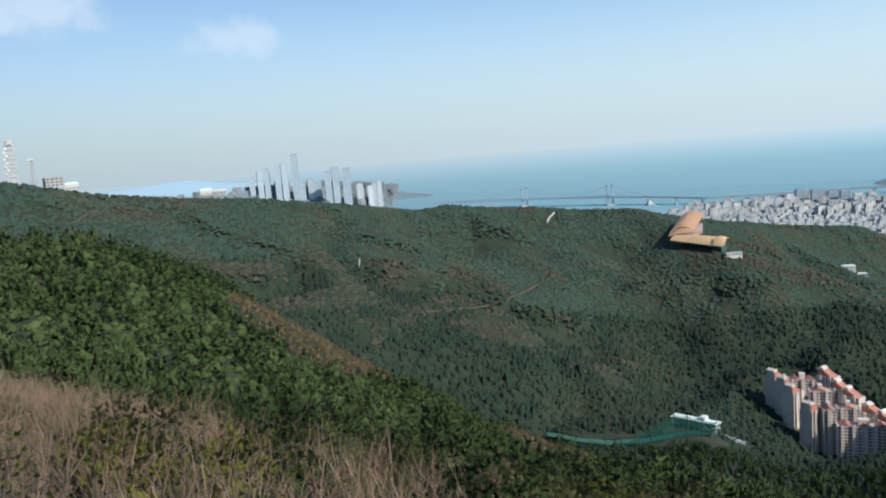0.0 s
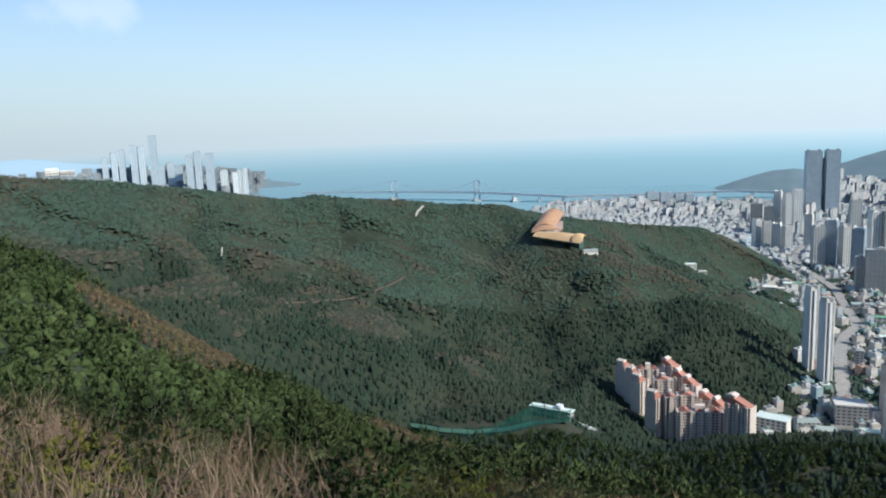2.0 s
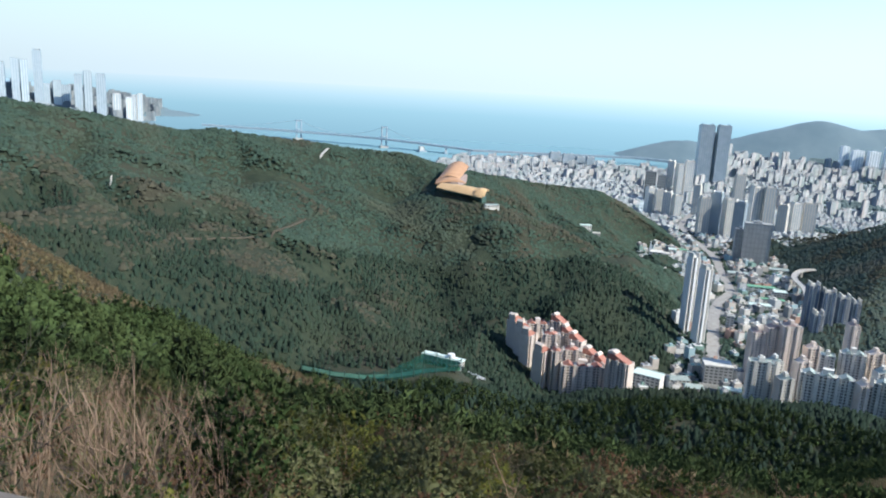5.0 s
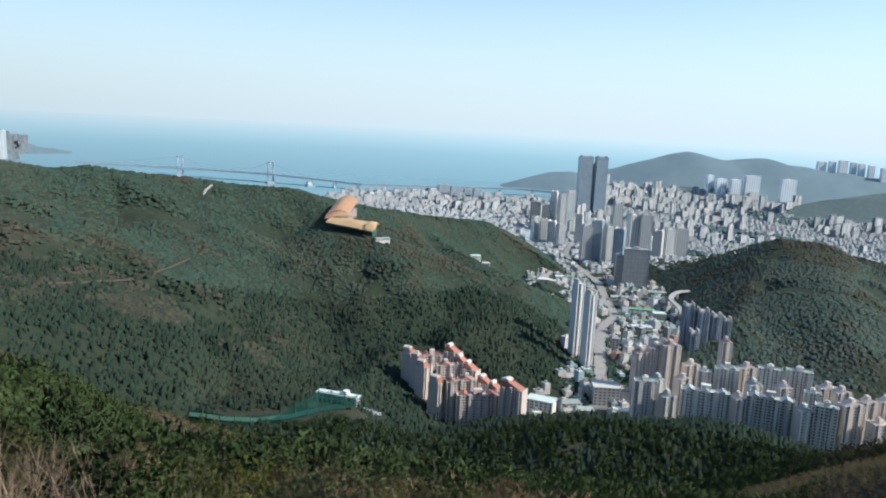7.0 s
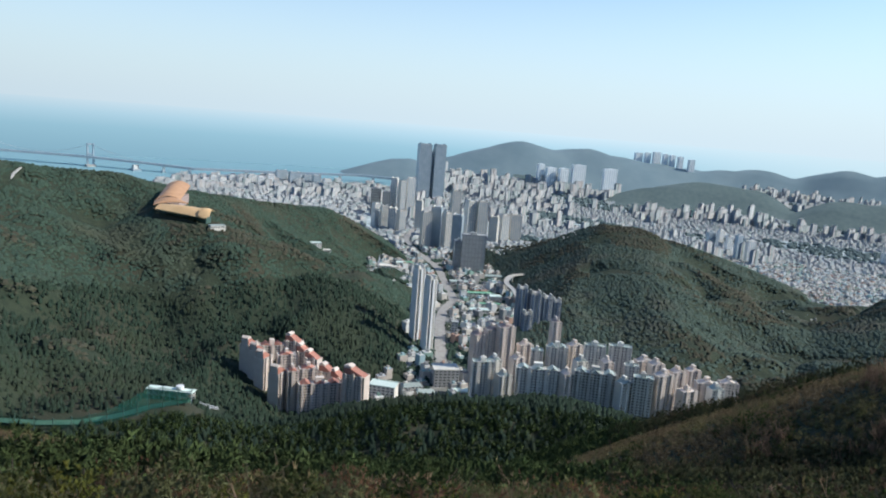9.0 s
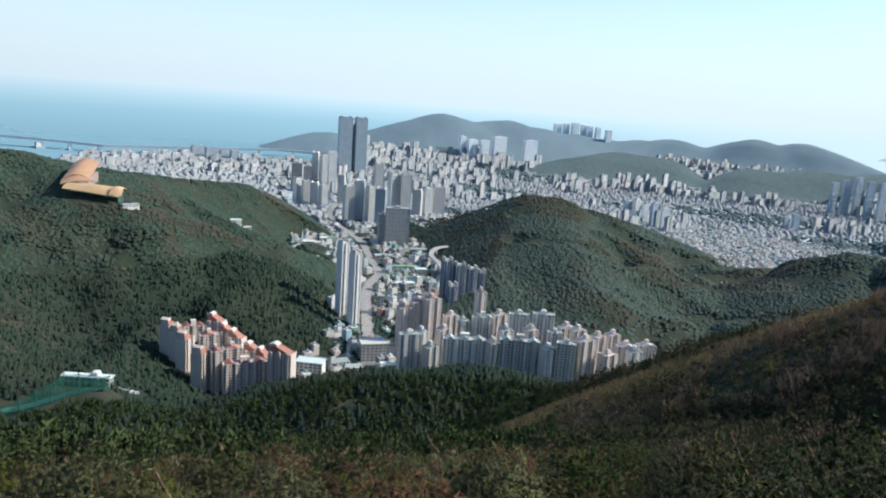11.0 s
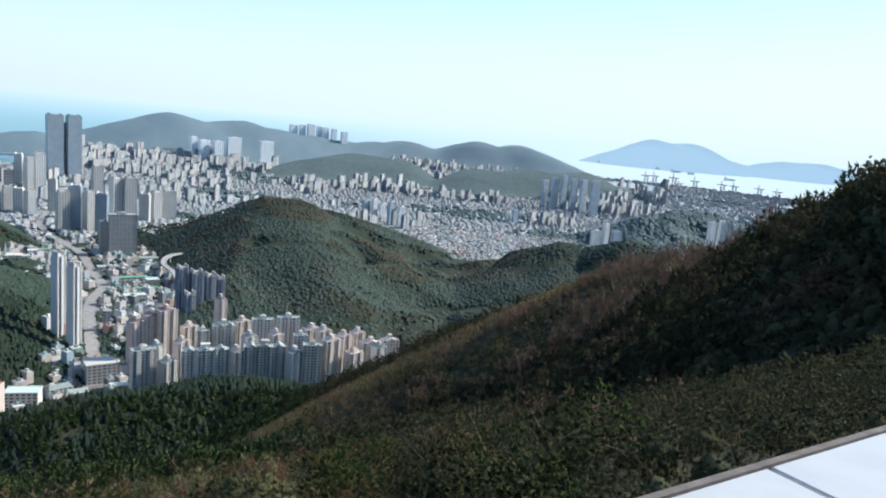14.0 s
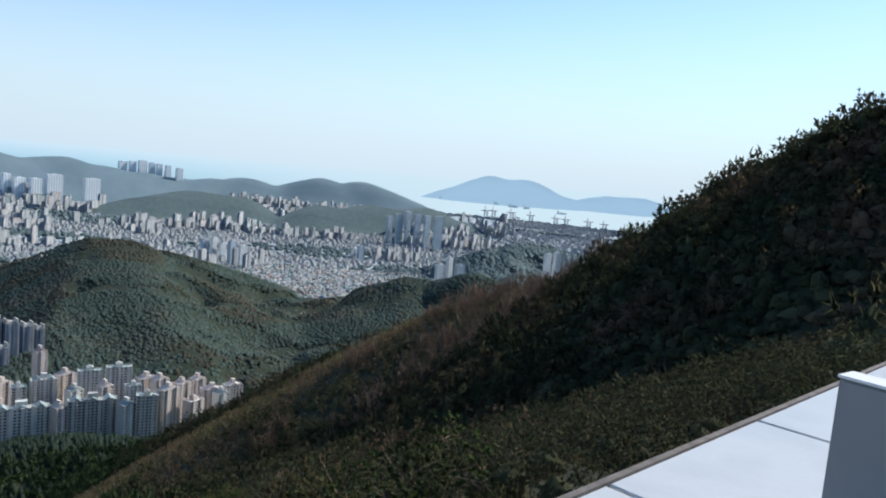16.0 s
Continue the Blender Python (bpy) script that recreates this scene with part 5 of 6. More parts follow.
STRIP = along([(84, 262), (90, 318), (96, 362), (101, 398), (106, 432), (112, 462)], 6)
CREST = along([(149, 318), (154, 296), (158.6, 292), (164.5, 288), (169, 284), (173.2, 280), (179, 272)], 6)


def HEATH(x, y):
    x, y = np.asarray(x, float), np.asarray(y, float)
    wob = 14 * fbm(x / 25, y / 25, 3)
    return (fbm(x / 38 + 3, y / 38 + 8, 3) > 0.23) | ~clear_of(x + wob, y + wob, [STRIP], 24) | ~clear_of(x + wob, y, [CREST], 42)


def grass_edge(x, y):
    """How far the dry grass reaches down from the terrace, by bearing."""
    return np.interp(bear(x, y), [55, 65, 75, 82, 90, 98, 110, 150], [150, 120, 66, 42, 24, 13, 10, 9]) * (1 + 0.25 * fbm(x / 15, y / 15, 2))


def grow(name, n, r0, r1, kinds, size, material, label, category="forest", a0=57, a1=214, keep=None, up_min=4, tall=(0.9, 0.4), gap=None, lift=-0.2, slack=0.01):
    x, y = seeds(n, r0, r1, a0, a1)
    z, up = land(x, y)
    ok = (up > up_min) & in_sight(x, y, z + 4, slack)
    x, y, z = x[ok], y[ok], z[ok]
    if keep is not None:
        ok = keep(x, y)
        x, y, z = x[ok], y[ok], z[ok]
    if gap:
        _, first = np.unique(np.floor(x / gap).astype(np.int64) * 100003 + np.floor(y / gap).astype(np.int64), return_index=True)
        x, y, z = x[first], y[first], z[first]
    s = size * (0.65 + 0.7 * RNG.random(len(x)))
    ob = scatter(name, kinds, np.stack([x, y, z + lift], -1), s, s * (tall[0] + tall[1] * RNG.random(len(x))), material, False)
    return tagged(ob, label, category, kind="stuff")


grow("pine_wood", 40000, 105, 585, PINE_FAR, 5.2, M["pine"], "green pines covering the near spurs", keep=lambda x, y: ~HEATH(x, y) & open_ground(x, y) & ((np.hypot(x, y) > 140) | (bear(x, y) < 125)) & (bear(x, y) < 152), gap=3.6)
PINE_HILL = [shards(34, 0.50, 1.0, 0.06, 5, 0.16, 0.034, 160 + s, 0.6, 0.42) for s in range(5)]
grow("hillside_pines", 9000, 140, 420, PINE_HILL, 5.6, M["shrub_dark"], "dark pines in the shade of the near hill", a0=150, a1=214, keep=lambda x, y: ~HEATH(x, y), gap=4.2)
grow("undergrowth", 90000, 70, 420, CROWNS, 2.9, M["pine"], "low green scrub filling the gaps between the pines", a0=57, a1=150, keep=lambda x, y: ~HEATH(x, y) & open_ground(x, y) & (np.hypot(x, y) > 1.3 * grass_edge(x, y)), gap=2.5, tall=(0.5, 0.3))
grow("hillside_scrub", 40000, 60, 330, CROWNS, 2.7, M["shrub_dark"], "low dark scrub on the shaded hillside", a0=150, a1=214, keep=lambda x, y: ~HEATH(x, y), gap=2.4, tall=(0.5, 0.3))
grow("brown_thicket", 90000, 45, 480, THICKET, 2.6, M["thicket"], "bare reddish-brown thickets between the pines", keep=lambda x, y: HEATH(x, y) & (np.hypot(x, y) > grass_edge(x, y)), gap=2.1)
grow("heath", 70000, 45, 420, [blades(10, 0.7, 1.0, s, 0.06) for s in range(5)], 1.0, M["dry_grass"], "dry grass on the open heath", "grass", keep=HEATH, gap=1.0)

# the nearest slope: dry grass, bare bushes, green shrubs
grow("dry_grass", 120000, 5, 150, [blades(14, 0.30, 1.0, 60 + s, 0.008) for s in range(6)], 0.62, M["dry_grass"], "tangled dry straw-coloured grass", "grass", a0=50, a1=215, gap=0.30, lift=-0.05, slack=0.05, keep=lambda x, y: np.hypot(x, y) < np.where(bear(x, y) < 150, grass_edge(x, y), 30))
grow("bare_bushes", 3000, 14, 150, BROWN, 1.9, M["twig"], "bare brown twiggy bushes in the grass", "bush", a0=55, a1=150, gap=1.7, lift=-0.05, slack=0.05, keep=lambda x, y: np.hypot(x, y) < grass_edge(x, y) * 1.15)
grow("bare_trees", 1500, 225, 330, [twigs(12, 0.28, 1.0, 70 + s, 2, 0.026) for s in range(3)], 5.4, M["twig"], "leafless brown young trees along the ridge", "bush", a0=160, a1=186, gap=4.6, keep=lambda x, y: fbm(x / 30, y / 30, 2) > -0.02)
LEAFY = [shards(120, 0.52, 0.9, 0.04, 7, 0.042, 0.010, 90 + s, 0.2, 0.34) for s in range(4)]
LEAFY_FAR = [shards(34, 0.54, 0.9, 0.05, 4, 0.15, 0.040, 95 + s, 0.2, 0.36) for s in range(4)]
LEAFY_MID = [shards(52, 0.55, 0.85, 0.03, 5, 0.070, 0.019, 120 + q, 0.2, 0.38) for q in range(4)]
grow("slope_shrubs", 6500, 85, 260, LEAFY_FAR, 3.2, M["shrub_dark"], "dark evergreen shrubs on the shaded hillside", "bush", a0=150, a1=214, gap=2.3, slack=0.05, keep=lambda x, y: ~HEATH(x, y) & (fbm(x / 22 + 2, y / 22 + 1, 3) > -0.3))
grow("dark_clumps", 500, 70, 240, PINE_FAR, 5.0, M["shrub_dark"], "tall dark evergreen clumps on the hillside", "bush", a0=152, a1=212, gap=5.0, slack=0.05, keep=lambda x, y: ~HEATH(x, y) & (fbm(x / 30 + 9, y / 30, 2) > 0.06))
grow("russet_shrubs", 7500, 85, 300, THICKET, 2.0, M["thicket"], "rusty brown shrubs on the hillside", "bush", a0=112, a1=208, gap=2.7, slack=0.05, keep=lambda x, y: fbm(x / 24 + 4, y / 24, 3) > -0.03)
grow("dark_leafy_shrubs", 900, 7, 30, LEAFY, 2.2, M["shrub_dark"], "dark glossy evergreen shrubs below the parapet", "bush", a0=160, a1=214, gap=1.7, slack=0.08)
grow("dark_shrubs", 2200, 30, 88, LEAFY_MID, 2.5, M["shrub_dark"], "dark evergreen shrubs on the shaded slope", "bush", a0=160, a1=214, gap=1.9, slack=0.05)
grow("pale_shrubs", 13000, 60, 400, LEAFY_FAR, 2.1, M["shrub_pale"], "yellow-green shrubs catching the light", "bush", a0=118, a1=184, gap=2.7, slack=0.03, keep=lambda x, y: fbm(x / 18, y / 18, 2) > np.where(HEATH(x, y), -0.03, 0.10))
grow("crest_shrubs", 1500, 215, 330, LEAFY_FAR, 3.4, M["shrub"], "dark evergreen bushes along the ridge", "bush", a0=148, a1=181, gap=3.0, slack=0.03, keep=lambda x, y: fbm(x / 20 + 6, y / 20 + 2, 3) > 0.12)
grow("green_shrubs", 900, 12, 110, LEAFY, 1.3, M["pine"], "low green shrubs among the dry grass", "bush", a0=55, a1=150, gap=2.2, slack=0.05, keep=lambda x, y: fbm(x / 12, y / 12, 2) > 0.04)

# the motley shrubs nearest the terrace, in patches of one kind each
patch = lambda x, y: (vnoise(x / 13 + 40, y / 13 + 13) * 5 + vnoise(x / 2.5 + 3, y / 2.5) * 0.35) % 1.0
for i, (kind, low, high, size, material, label) in enumerate((
        ("olive_shrubs", 0.0, 0.30, 1.8, "shrub_olive", "knee-high olive and brown shrubs"),
        ("evergreen_shrubs", 0.30, 0.50, 1.7, "shrub", "dark green leafy shrubs on the near slope"),
        ("yellow_shrubs", 0.50, 0.62, 1.6, "shrub_yellow", "yellow-green autumn shrubs on the near slope"),
        ("russet_bushes", 0.62, 0.70, 1.8, "russet", "reddish brown leafy bushes on the near slope"),
        ("pale_bushes", 0.70, 1.01, 1.6, "shrub_pale", "pale olive bushes on the near slope"))):
    inside = lambda x, y, low=low, high=high: (patch(x, y) >= low) & (patch(x, y) < high) & (fbm(x / 9 + 1, y / 9 + 3, 3) > np.interp(bear(x, y), [60, 84, 96], [0.16, 0.06, -0.4]))
    grow(kind, 9000, 8, 42, LEAFY, size * 0.8, M[material], label, "bush", a0=56, a1=168, gap=2.0, lift=-0.1, slack=0.1, keep=inside)
    grow(kind, 7000, 42, 95, LEAFY_MID, size * 1.35, M[material], label, "bush", a0=76, a1=168, gap=2.1, slack=0.05, keep=inside)
grow("brown_stems", 500, 10, 90, BROWN, 1.9, M["twig"], "leafless brown stems between the shrubs", "bush", a0=84, a1=180, gap=1.9, slack=0.05, keep=lambda x, y: fbm(x / 8 + 5, y / 8 + 9, 2) > 0.10)

grow("tall_stems", 1500, 8, 48, [twigs(7, 0.24, 1.0, 140 + s, 1, 0.010) for s in range(5)], 1.6, M["dry_stem"], "tall dry reddish stems in the grass", "grass", a0=54, a1=98, gap=0.8, lift=-0.05, slack=0.08, keep=lambda x, y: fbm(x / 6 + 2, y / 6 + 7, 3) > 0.03)

# rounded bushes on the shoulder below the terrace, one by one
def bush(label, material, leaves, stems, seed):
    th = new("bush")
    if leaves:
        n, length, width = leaves
        v, f = shards(n, 0.50, 0.85, 0.06, 8, length, width, seed, 0.3, 0.40)
        me = fast_mesh("foliage", v, f, M[material])
        keep_lean(me, outward(v))
        new("foliage", me).parent = th
    v, f = twigs(stems, 0.42, 0.85, seed, 2, 0.008)
    new("stem", fast_mesh("stem", v, f, M["bark"] if leaves else M["twig"])).parent = th
    return tagged(th, label, "bush", "bushes on the near slope")


BUSHES = [bush("yellow-green autumn bush with small leaves", "shrub_yellow", (300, 0.060, 0.013), 2, 301),
          bush("dark green evergreen bush with glossy leaves", "shrub", (300, 0.062, 0.015), 2, 302),
          bush("rust-brown bush with thin upright twigs", "russet", (220, 0.085, 0.007), 7, 303),
          bush("pale olive bush catching the light", "shrub_pale", (300, 0.062, 0.012), 2, 304),
          bush("dark olive bush with brownish leaves", "shrub_olive", (300, 0.060, 0.013), 2, 305),
          bush("leafless bush of tangled grey-brown twigs", "", None, 9, 306)]
bx, by = seeds(3200, 9, 58, 60, 176)
_, first = np.unique(np.floor(bx / 2.5).astype(int) * 1009 + np.floor(by / 2.5).astype(int), return_index=True)
first = first[(np.hypot(bx[first], by[first]) > np.interp(bear(bx[first], by[first]), [60, 74, 84, 92, 100], [70, 40, 24, 14, 10])) | (RNG.random(len(first)) < 0.24)]
first = first[np.argsort(np.hypot(bx[first], by[first]))][:280]
bz = land(bx, by)[0]
kinds = np.floor(vnoise(bx / 5.5 + 60, by / 5.5 + 21) * 1.9 * 6 + 0.9 * RNG.random(len(bx))).astype(int) % 6
kinds = np.where((kinds == 5) & (RNG.random(len(bx)) < 0.75), 3, kinds)
placed = set()
for i in first:
    k = int(kinds[i])
    if bear(bx[i], by[i]) > 158:
        k = (1, 4, 1, 5)[int(k) % 4]
    s = 2.3 * (0.6 + 0.75 * RNG.random())
    m = Matrix.Translation((bx[i], by[i], bz[i] - 0.12)) @ Matrix.Rotation(RNG.random() * 6.28, 4, "Z") @ Matrix.Diagonal((s, s, s * (0.75 + 0.4 * RNG.random()), 1))
    if k in placed:
        copy_thing(BUSHES[k], Matrix()).matrix_world = m
    else:
        BUSHES[k].matrix_world = m
        placed.add(k)

# large leafless shrubs beside the terrace
for a, q, s in ((66.5, 7.5, 2.3), (69.5, 9.5, 2.2), (74.5, 11.5, 1.9), (63.5, 10.5, 2.6), (80, 13.5, 1.8)):
    x, y = q * math.sin(radians(a)), q * math.cos(radians(a))
    z = float(land(np.array([x]), np.array([y]))[0][0])
    v, f = twigs(5, 0.5, 1.0, int(a * 10), 3, 0.011)
    th = new("bare_shrub")
    th.matrix_world = pose(x, y, z - 0.1, 0, 0, a * 7) @ Matrix.Diagonal((s, s, s, 1))
    new("stem", fast_mesh("stem", v, f, M["bark"])).parent = th
    tagged(th, "leafless dark-twigged shrub standing in dry grass", "bush", "leafless shrubs by the terrace")

# nearest pines, one by one
def pine(v_f, label):
    th = new("pine_tree")
    v, f = v_f
    me = fast_mesh("crown", v, f, M["pine"])
    keep_lean(me, outward(v))
    crown = new("crown", me)
    crown.parent = th
    bm = bmesh.new()
    rings = []
    for h, q, ox in ((-0.1, 0.035, 0), (0.18, 0.026, 0.02), (0.42, 0.018, -0.01), (0.72, 0.006, 0.02)):
        rings.append([bm.verts.new((ox + q * math.cos(a), q * math.sin(a), h)) for a in (0, 1.257, 2.513, 3.77, 5.027)])
    for a, b in zip(rings[:-1], rings[1:]):
        for i in range(5):
            bm.faces.new((a[i], a[(i + 1) % 5], b[(i + 1) % 5], b[i]))
    part("trunk", bm, M["bark"], th, "dark grey pine trunk")
    return tagged(th, label, "tree", "pines on the near slope")


templates = [pine(k, "bushy green pine with a ragged crown on the slope") for k in PINE_NEAR]
xs, ys = seeds(3600, 26, 175, 57, 158)
zs, ups = land(xs, ys)
good = in_sight(xs, ys, zs + 4, 0.02) & ~HEATH(xs, ys) & (np.hypot(xs, ys) > np.maximum(grass_edge(xs, ys), np.interp(bear(xs, ys), [80, 100, 125, 150], [36, 38, 55, 90])))
xs, ys, zs = xs[good], ys[good], zs[good]
_, first = np.unique(np.floor(xs / 3.3).astype(int) * 1009 + np.floor(ys / 3.3).astype(int), return_index=True)
first = first[np.argsort(np.hypot(xs[first], ys[first]))][:1300]
for n, i in enumerate(first[:290]):
    s = 4.2 * (0.6 + 0.7 * RNG.random())
    m = Matrix.Translation((xs[i], ys[i], zs[i] - 0.2)) @ Matrix.Rotation(RNG.random() * 6.28, 4, "Z") @ Matrix.Diagonal((s, s, s * (0.8 + 0.35 * RNG.random()), 1))
    if n < 4:
        templates[n].matrix_world = m
    else:
        t = copy_thing(templates[n % 4], Matrix())
        t.matrix_world = m
rest = first[290:]
s = 4.0 * (0.6 + 0.7 * RNG.random(len(rest)))
tagged(scatter("young_pines", [shards(24, 0.48, 1.0, 0.14, 6, 0.20, 0.046, 30 + q) for q in range(4)], np.stack([xs[rest], ys[rest], zs[rest] - 0.2], -1), s, s * 0.95, M["pine"], False), "green pines standing close together", "forest", kind="stuff")


# ---------------------------------------------------------------- terrace
wall = new("parapet")
wall.matrix_world = pose(0.021, -0.966, 399.52, 0, 0, 232.0)
tagged(wall, "white tiled parapet with dark joints at the lookout", "parapet", kind="structure")
part("masonry", boxes((-1.6, -0.9, -5.6, 9.0, -0.01, -0.03)), M["concrete"], wall)
slab = bmesh.new()
box(slab, 0.005, -0.92, -0.028, 0.595, -0.015, 0.0)
bmesh.ops.bevel(slab, geom=slab.edges[:], offset=0.003, segments=1, affect="EDGES")
first_tile = part("tile", slab, M["tile"], wall)
first_tile.location.x = 0.283
for i in range(-3, 14):
    if i:
        t = new("tile", first_tile.data)
        t.parent, t.location = wall, (0.283 + 0.6 * i, 0, 0)
part("joint_bed", boxes((-1.6, -0.915, -0.029, 9.0, -0.014, -0.012)), M["grout"], wall, "dark grout between the tiles")
part("edge_trim", boxes((-1.6, -0.014, -0.05, 9.0, -0.001, 0.003)), M["trim"], wall, "weathered grey-brown edging strip")
floor = new("floor", mesh_of("floor", *(lambda bm: ([v.co[:] for v in bm.verts], [[v.index for v in f.verts] for f in bm.faces]))((lambda b: (b.verts.index_update(), b)[1])(boxes((-1.6, -6.0, -5.6, 9, -0.9, -1.12)))), M["concrete"]))
floor.matrix_world = pose(0.021, -0.966, 399.52, 0, 0, 232.0)
tagged(floor, "bare concrete terrace floor", "floor", kind="structure")
board = new("divider_panel")
board.matrix_world = wall.matrix_world @ pose(0.352, -0.309, 0.0, 0, 0, -7)
tagged(board, "upright panel standing on the parapet, shade painted into its grey", "panel")
bm = boxes((0.0, -0.52, 0.0, 0.045, 0.0, 0.249))
bmesh.ops.bevel(bm, geom=bm.edges[:], offset=0.004, segments=2, affect="EDGES")
part("panel", bm, M["panel_shade_grey"], board)
# Added white strip stands for sunlight on the panel's top edge
part("top_cap", boxes((-0.001, -0.521, 0.249, 0.046, 0.001, 0.253)), M["white_paint"], board, "white strip painted as the sunlit top edge")
part("foot", boxes((-0.02, -0.50, 0.0, 0.065, -0.44, 0.02)), M["trim"], board, "small metal foot")


# ---------------------------------------------------------------- roads and paths
def ribbon(name, pts, width, material, lift, label, kind="structure"):
    """A strip of road or path that follows the ground, with a shallow kerb depth."""
    L = along(pts, 7.0)
    d = np.gradient(L, axis=0)
    d /= np.hypot(d[:, 0], d[:, 1])[:, None]
    side = np.stack([-d[:, 1], d[:, 0]], -1) * width / 2
    rows = []
    for q in (-1, -1, 1, 1):
        rows.append(L + q * side)
    zc = land(L[:, 0], L[:, 1])[0] + lift
    V = []
    for q, drop in zip((0, 1, 2, 3), (1.5, 0, 0, 1.5)):
        x, y, z, _ = squeeze(rows[q][:, 0], rows[q][:, 1], zc - drop)
        V.append(np.stack([x, y, z], -1))
    V = np.stack(V, 1).reshape(-1, 3)
    n = len(L)
    F = [(4 * i + k, 4 * i + 4 + k, 4 * i + 5 + k, 4 * i + 1 + k) for i in range(n - 1) for k in range(3)]
    return tagged(new(name, fast_mesh(name, V, np.array(F)[:, ::-1], material)), label, "road", kind=kind)


ribbon("road_1", ROAD, 15, M["road"], 1.2, "wide pale valley road leading to the sea")
ribbon("road_2", [(136.3, 1284), (137.47, 1200), (137.96, 1140), (138.2, 1050), (137.4, 960)], 12, M["road"], 1.0, "side street in the valley")
ribbon("road_3", [(136.6, 1395), (139.67, 1372), (140.4, 1420), (138.7, 1452), (135.6, 1480)], 9, M["road"], 2.0, "curved slip road")
ribbon("path_1", [(94.0, 800), (96.6, 836), (98.8, 852), (101, 900), (103.6, 1012)], 3, M["bare_soil"], 1.0, "faint brown forest track across the slope")
ribbon("path_2", [(104.25, 1260), (104.7, 1288), (105.2, 1332)], 3.5, M["pale_rock"], 1.6, "pale steep scar on the hillside")
ribbon("path_3", [(71.4, 940), (69.8, 892), (69.6, 868)], 10, M["bare_soil"], 1.2, "bare earth cutting on the hillside")

# the overpass that bends round the estate
L = along([(142.6, 1470), (140.9, 1440), (140.4, 1352), (141.2, 1290), (141.6, 1230), (141.65, 1165)], 10)
over = new("overpass")
tagged(over, "pale concrete overpass bending through the valley", "bridge")
d = np.gradient(L, axis=0)
d /= np.hypot(d[:, 0], d[:, 1])[:, None]
sd = np.stack([-d[:, 1], d[:, 0]], -1)
top = np.interp(np.arange(len(L)), [0, len(L) - 1], [104, 112])
prof = [(-5, 0.9), (-5, -1.2), (5, -1.2), (5, 0.9), (4.6, 0.9), (4.6, 0), (-4.6, 0), (-4.6, 0.9)]
V = np.stack([np.concatenate([L + sd * a, (top + b)[:, None]], 1) for a, b in prof], 1).reshape(-1, 3)
F = np.array([(8 * i + k, 8 * i + (k + 1) % 8, 8 * i + 8 + (k + 1) % 8, 8 * i + 8 + k) for i in range(len(L) - 1) for k in range(8)])
deck = new("deck", fast_mesh("deck", V, F, M["concrete"]))
deck.parent = over
for i in range(2, len(L) - 1, 4):
    z0 = float(land(L[i:i + 1, 0], L[i:i + 1, 1])[0][0])
    part("pier", boxes((L[i, 0] - 1.2, L[i, 1] - 1.2, z0 - 2, L[i, 0] + 1.2, L[i, 1] + 1.2, top[i] - 1.1)), M["concrete"], over)


# ---------------------------------------------------------------- the ski dome
def edge_pt(az, el, r):
    a = radians(az)
    return Vector((r * math.sin(a), r * math.cos(a), 400 + r * math.tan(radians(el))))


def vault(bm, c0, c1, rise0, rise1, thick=1.2, n=12, m=6):
    """An arched roof between two end chords, each a pair of points."""
    top, bot = [], []
    for i in range(m + 1):
        t = i / m
        a, b = c0[0].lerp(c1[0], t), c0[1].lerp(c1[1], t)
        rise = rise0 + (rise1 - rise0) * t + 2.5 * math.sin(math.pi * t)
        row = [a.lerp(b, j / n) + Vector((0, 0, rise * math.sin(math.pi * j / n))) for j in range(n + 1)]
        top.append([bm.verts.new(p) for p in row])
        bot.append([bm.verts.new(p - Vector((0, 0, thick))) for p in row])
    for i in range(m):
        for j in range(n):
            bm.faces.new((top[i][j], top[i + 1][j], top[i + 1][j + 1], top[i][j + 1]))
            bm.faces.new((bot[i][j], bot[i][j + 1], bot[i + 1][j + 1], bot[i + 1][j]))
    for j in range(n):
        bm.faces.new((top[0][j], top[0][j + 1], bot[0][j + 1], bot[0][j]))
        bm.faces.new((top[m][j + 1], top[m][j], bot[m][j], bot[m][j + 1]))
    for i in range(m):
        bm.faces.new((top[i + 1][0], top[i][0], bot[i][0], bot[i + 1][0]))
        bm.faces.new((top[i][n], top[i + 1][n], bot[i + 1][n], bot[i][n]))
    bmesh.ops.recalc_face_normals(bm, faces=bm.faces[:])
    return bm


dome = new("ski_dome")
tagged(dome, "disused indoor ski hall with stepped orange-tan metal roofs", "hall")
part("upper_roof", vault(bmesh.new(), (edge_pt(114.45, -6.3, 1330), edge_pt(116.05, -6.3, 1330)), (edge_pt(113.72, -7.35, 1240), edge_pt(115.35, -7.35, 1248)), 8, 6), M["roof_tan"], dome)
part("middle_roof", vault(bmesh.new(), (edge_pt(113.60, -7.45, 1236), edge_pt(115.5, -7.38, 1242)), (edge_pt(113.52, -7.75, 1208), edge_pt(115.95, -7.62, 1220)), 5, 4), M["roof_tan"], dome, "tan roof step under a brown eave")
part("lower_roof", vault(bmesh.new(), (edge_pt(114.2, -7.70, 1216), edge_pt(113.6, -8.05, 1190)), (edge_pt(117.65, -8.02, 1170), edge_pt(117.2, -8.66, 1136)), 3, 4), M["roof_tan_sunlit"], dome, "lower roof, sunlight painted into its bright tan")
part("lower_lip", vault(bmesh.new(), (edge_pt(116.9, -8.12, 1162), edge_pt(116.6, -8.5, 1144)), (edge_pt(117.75, -8.1, 1162), edge_pt(117.4, -8.58, 1138)), 6, 6, 0.8), M["roof_tan_sunlit"], dome)
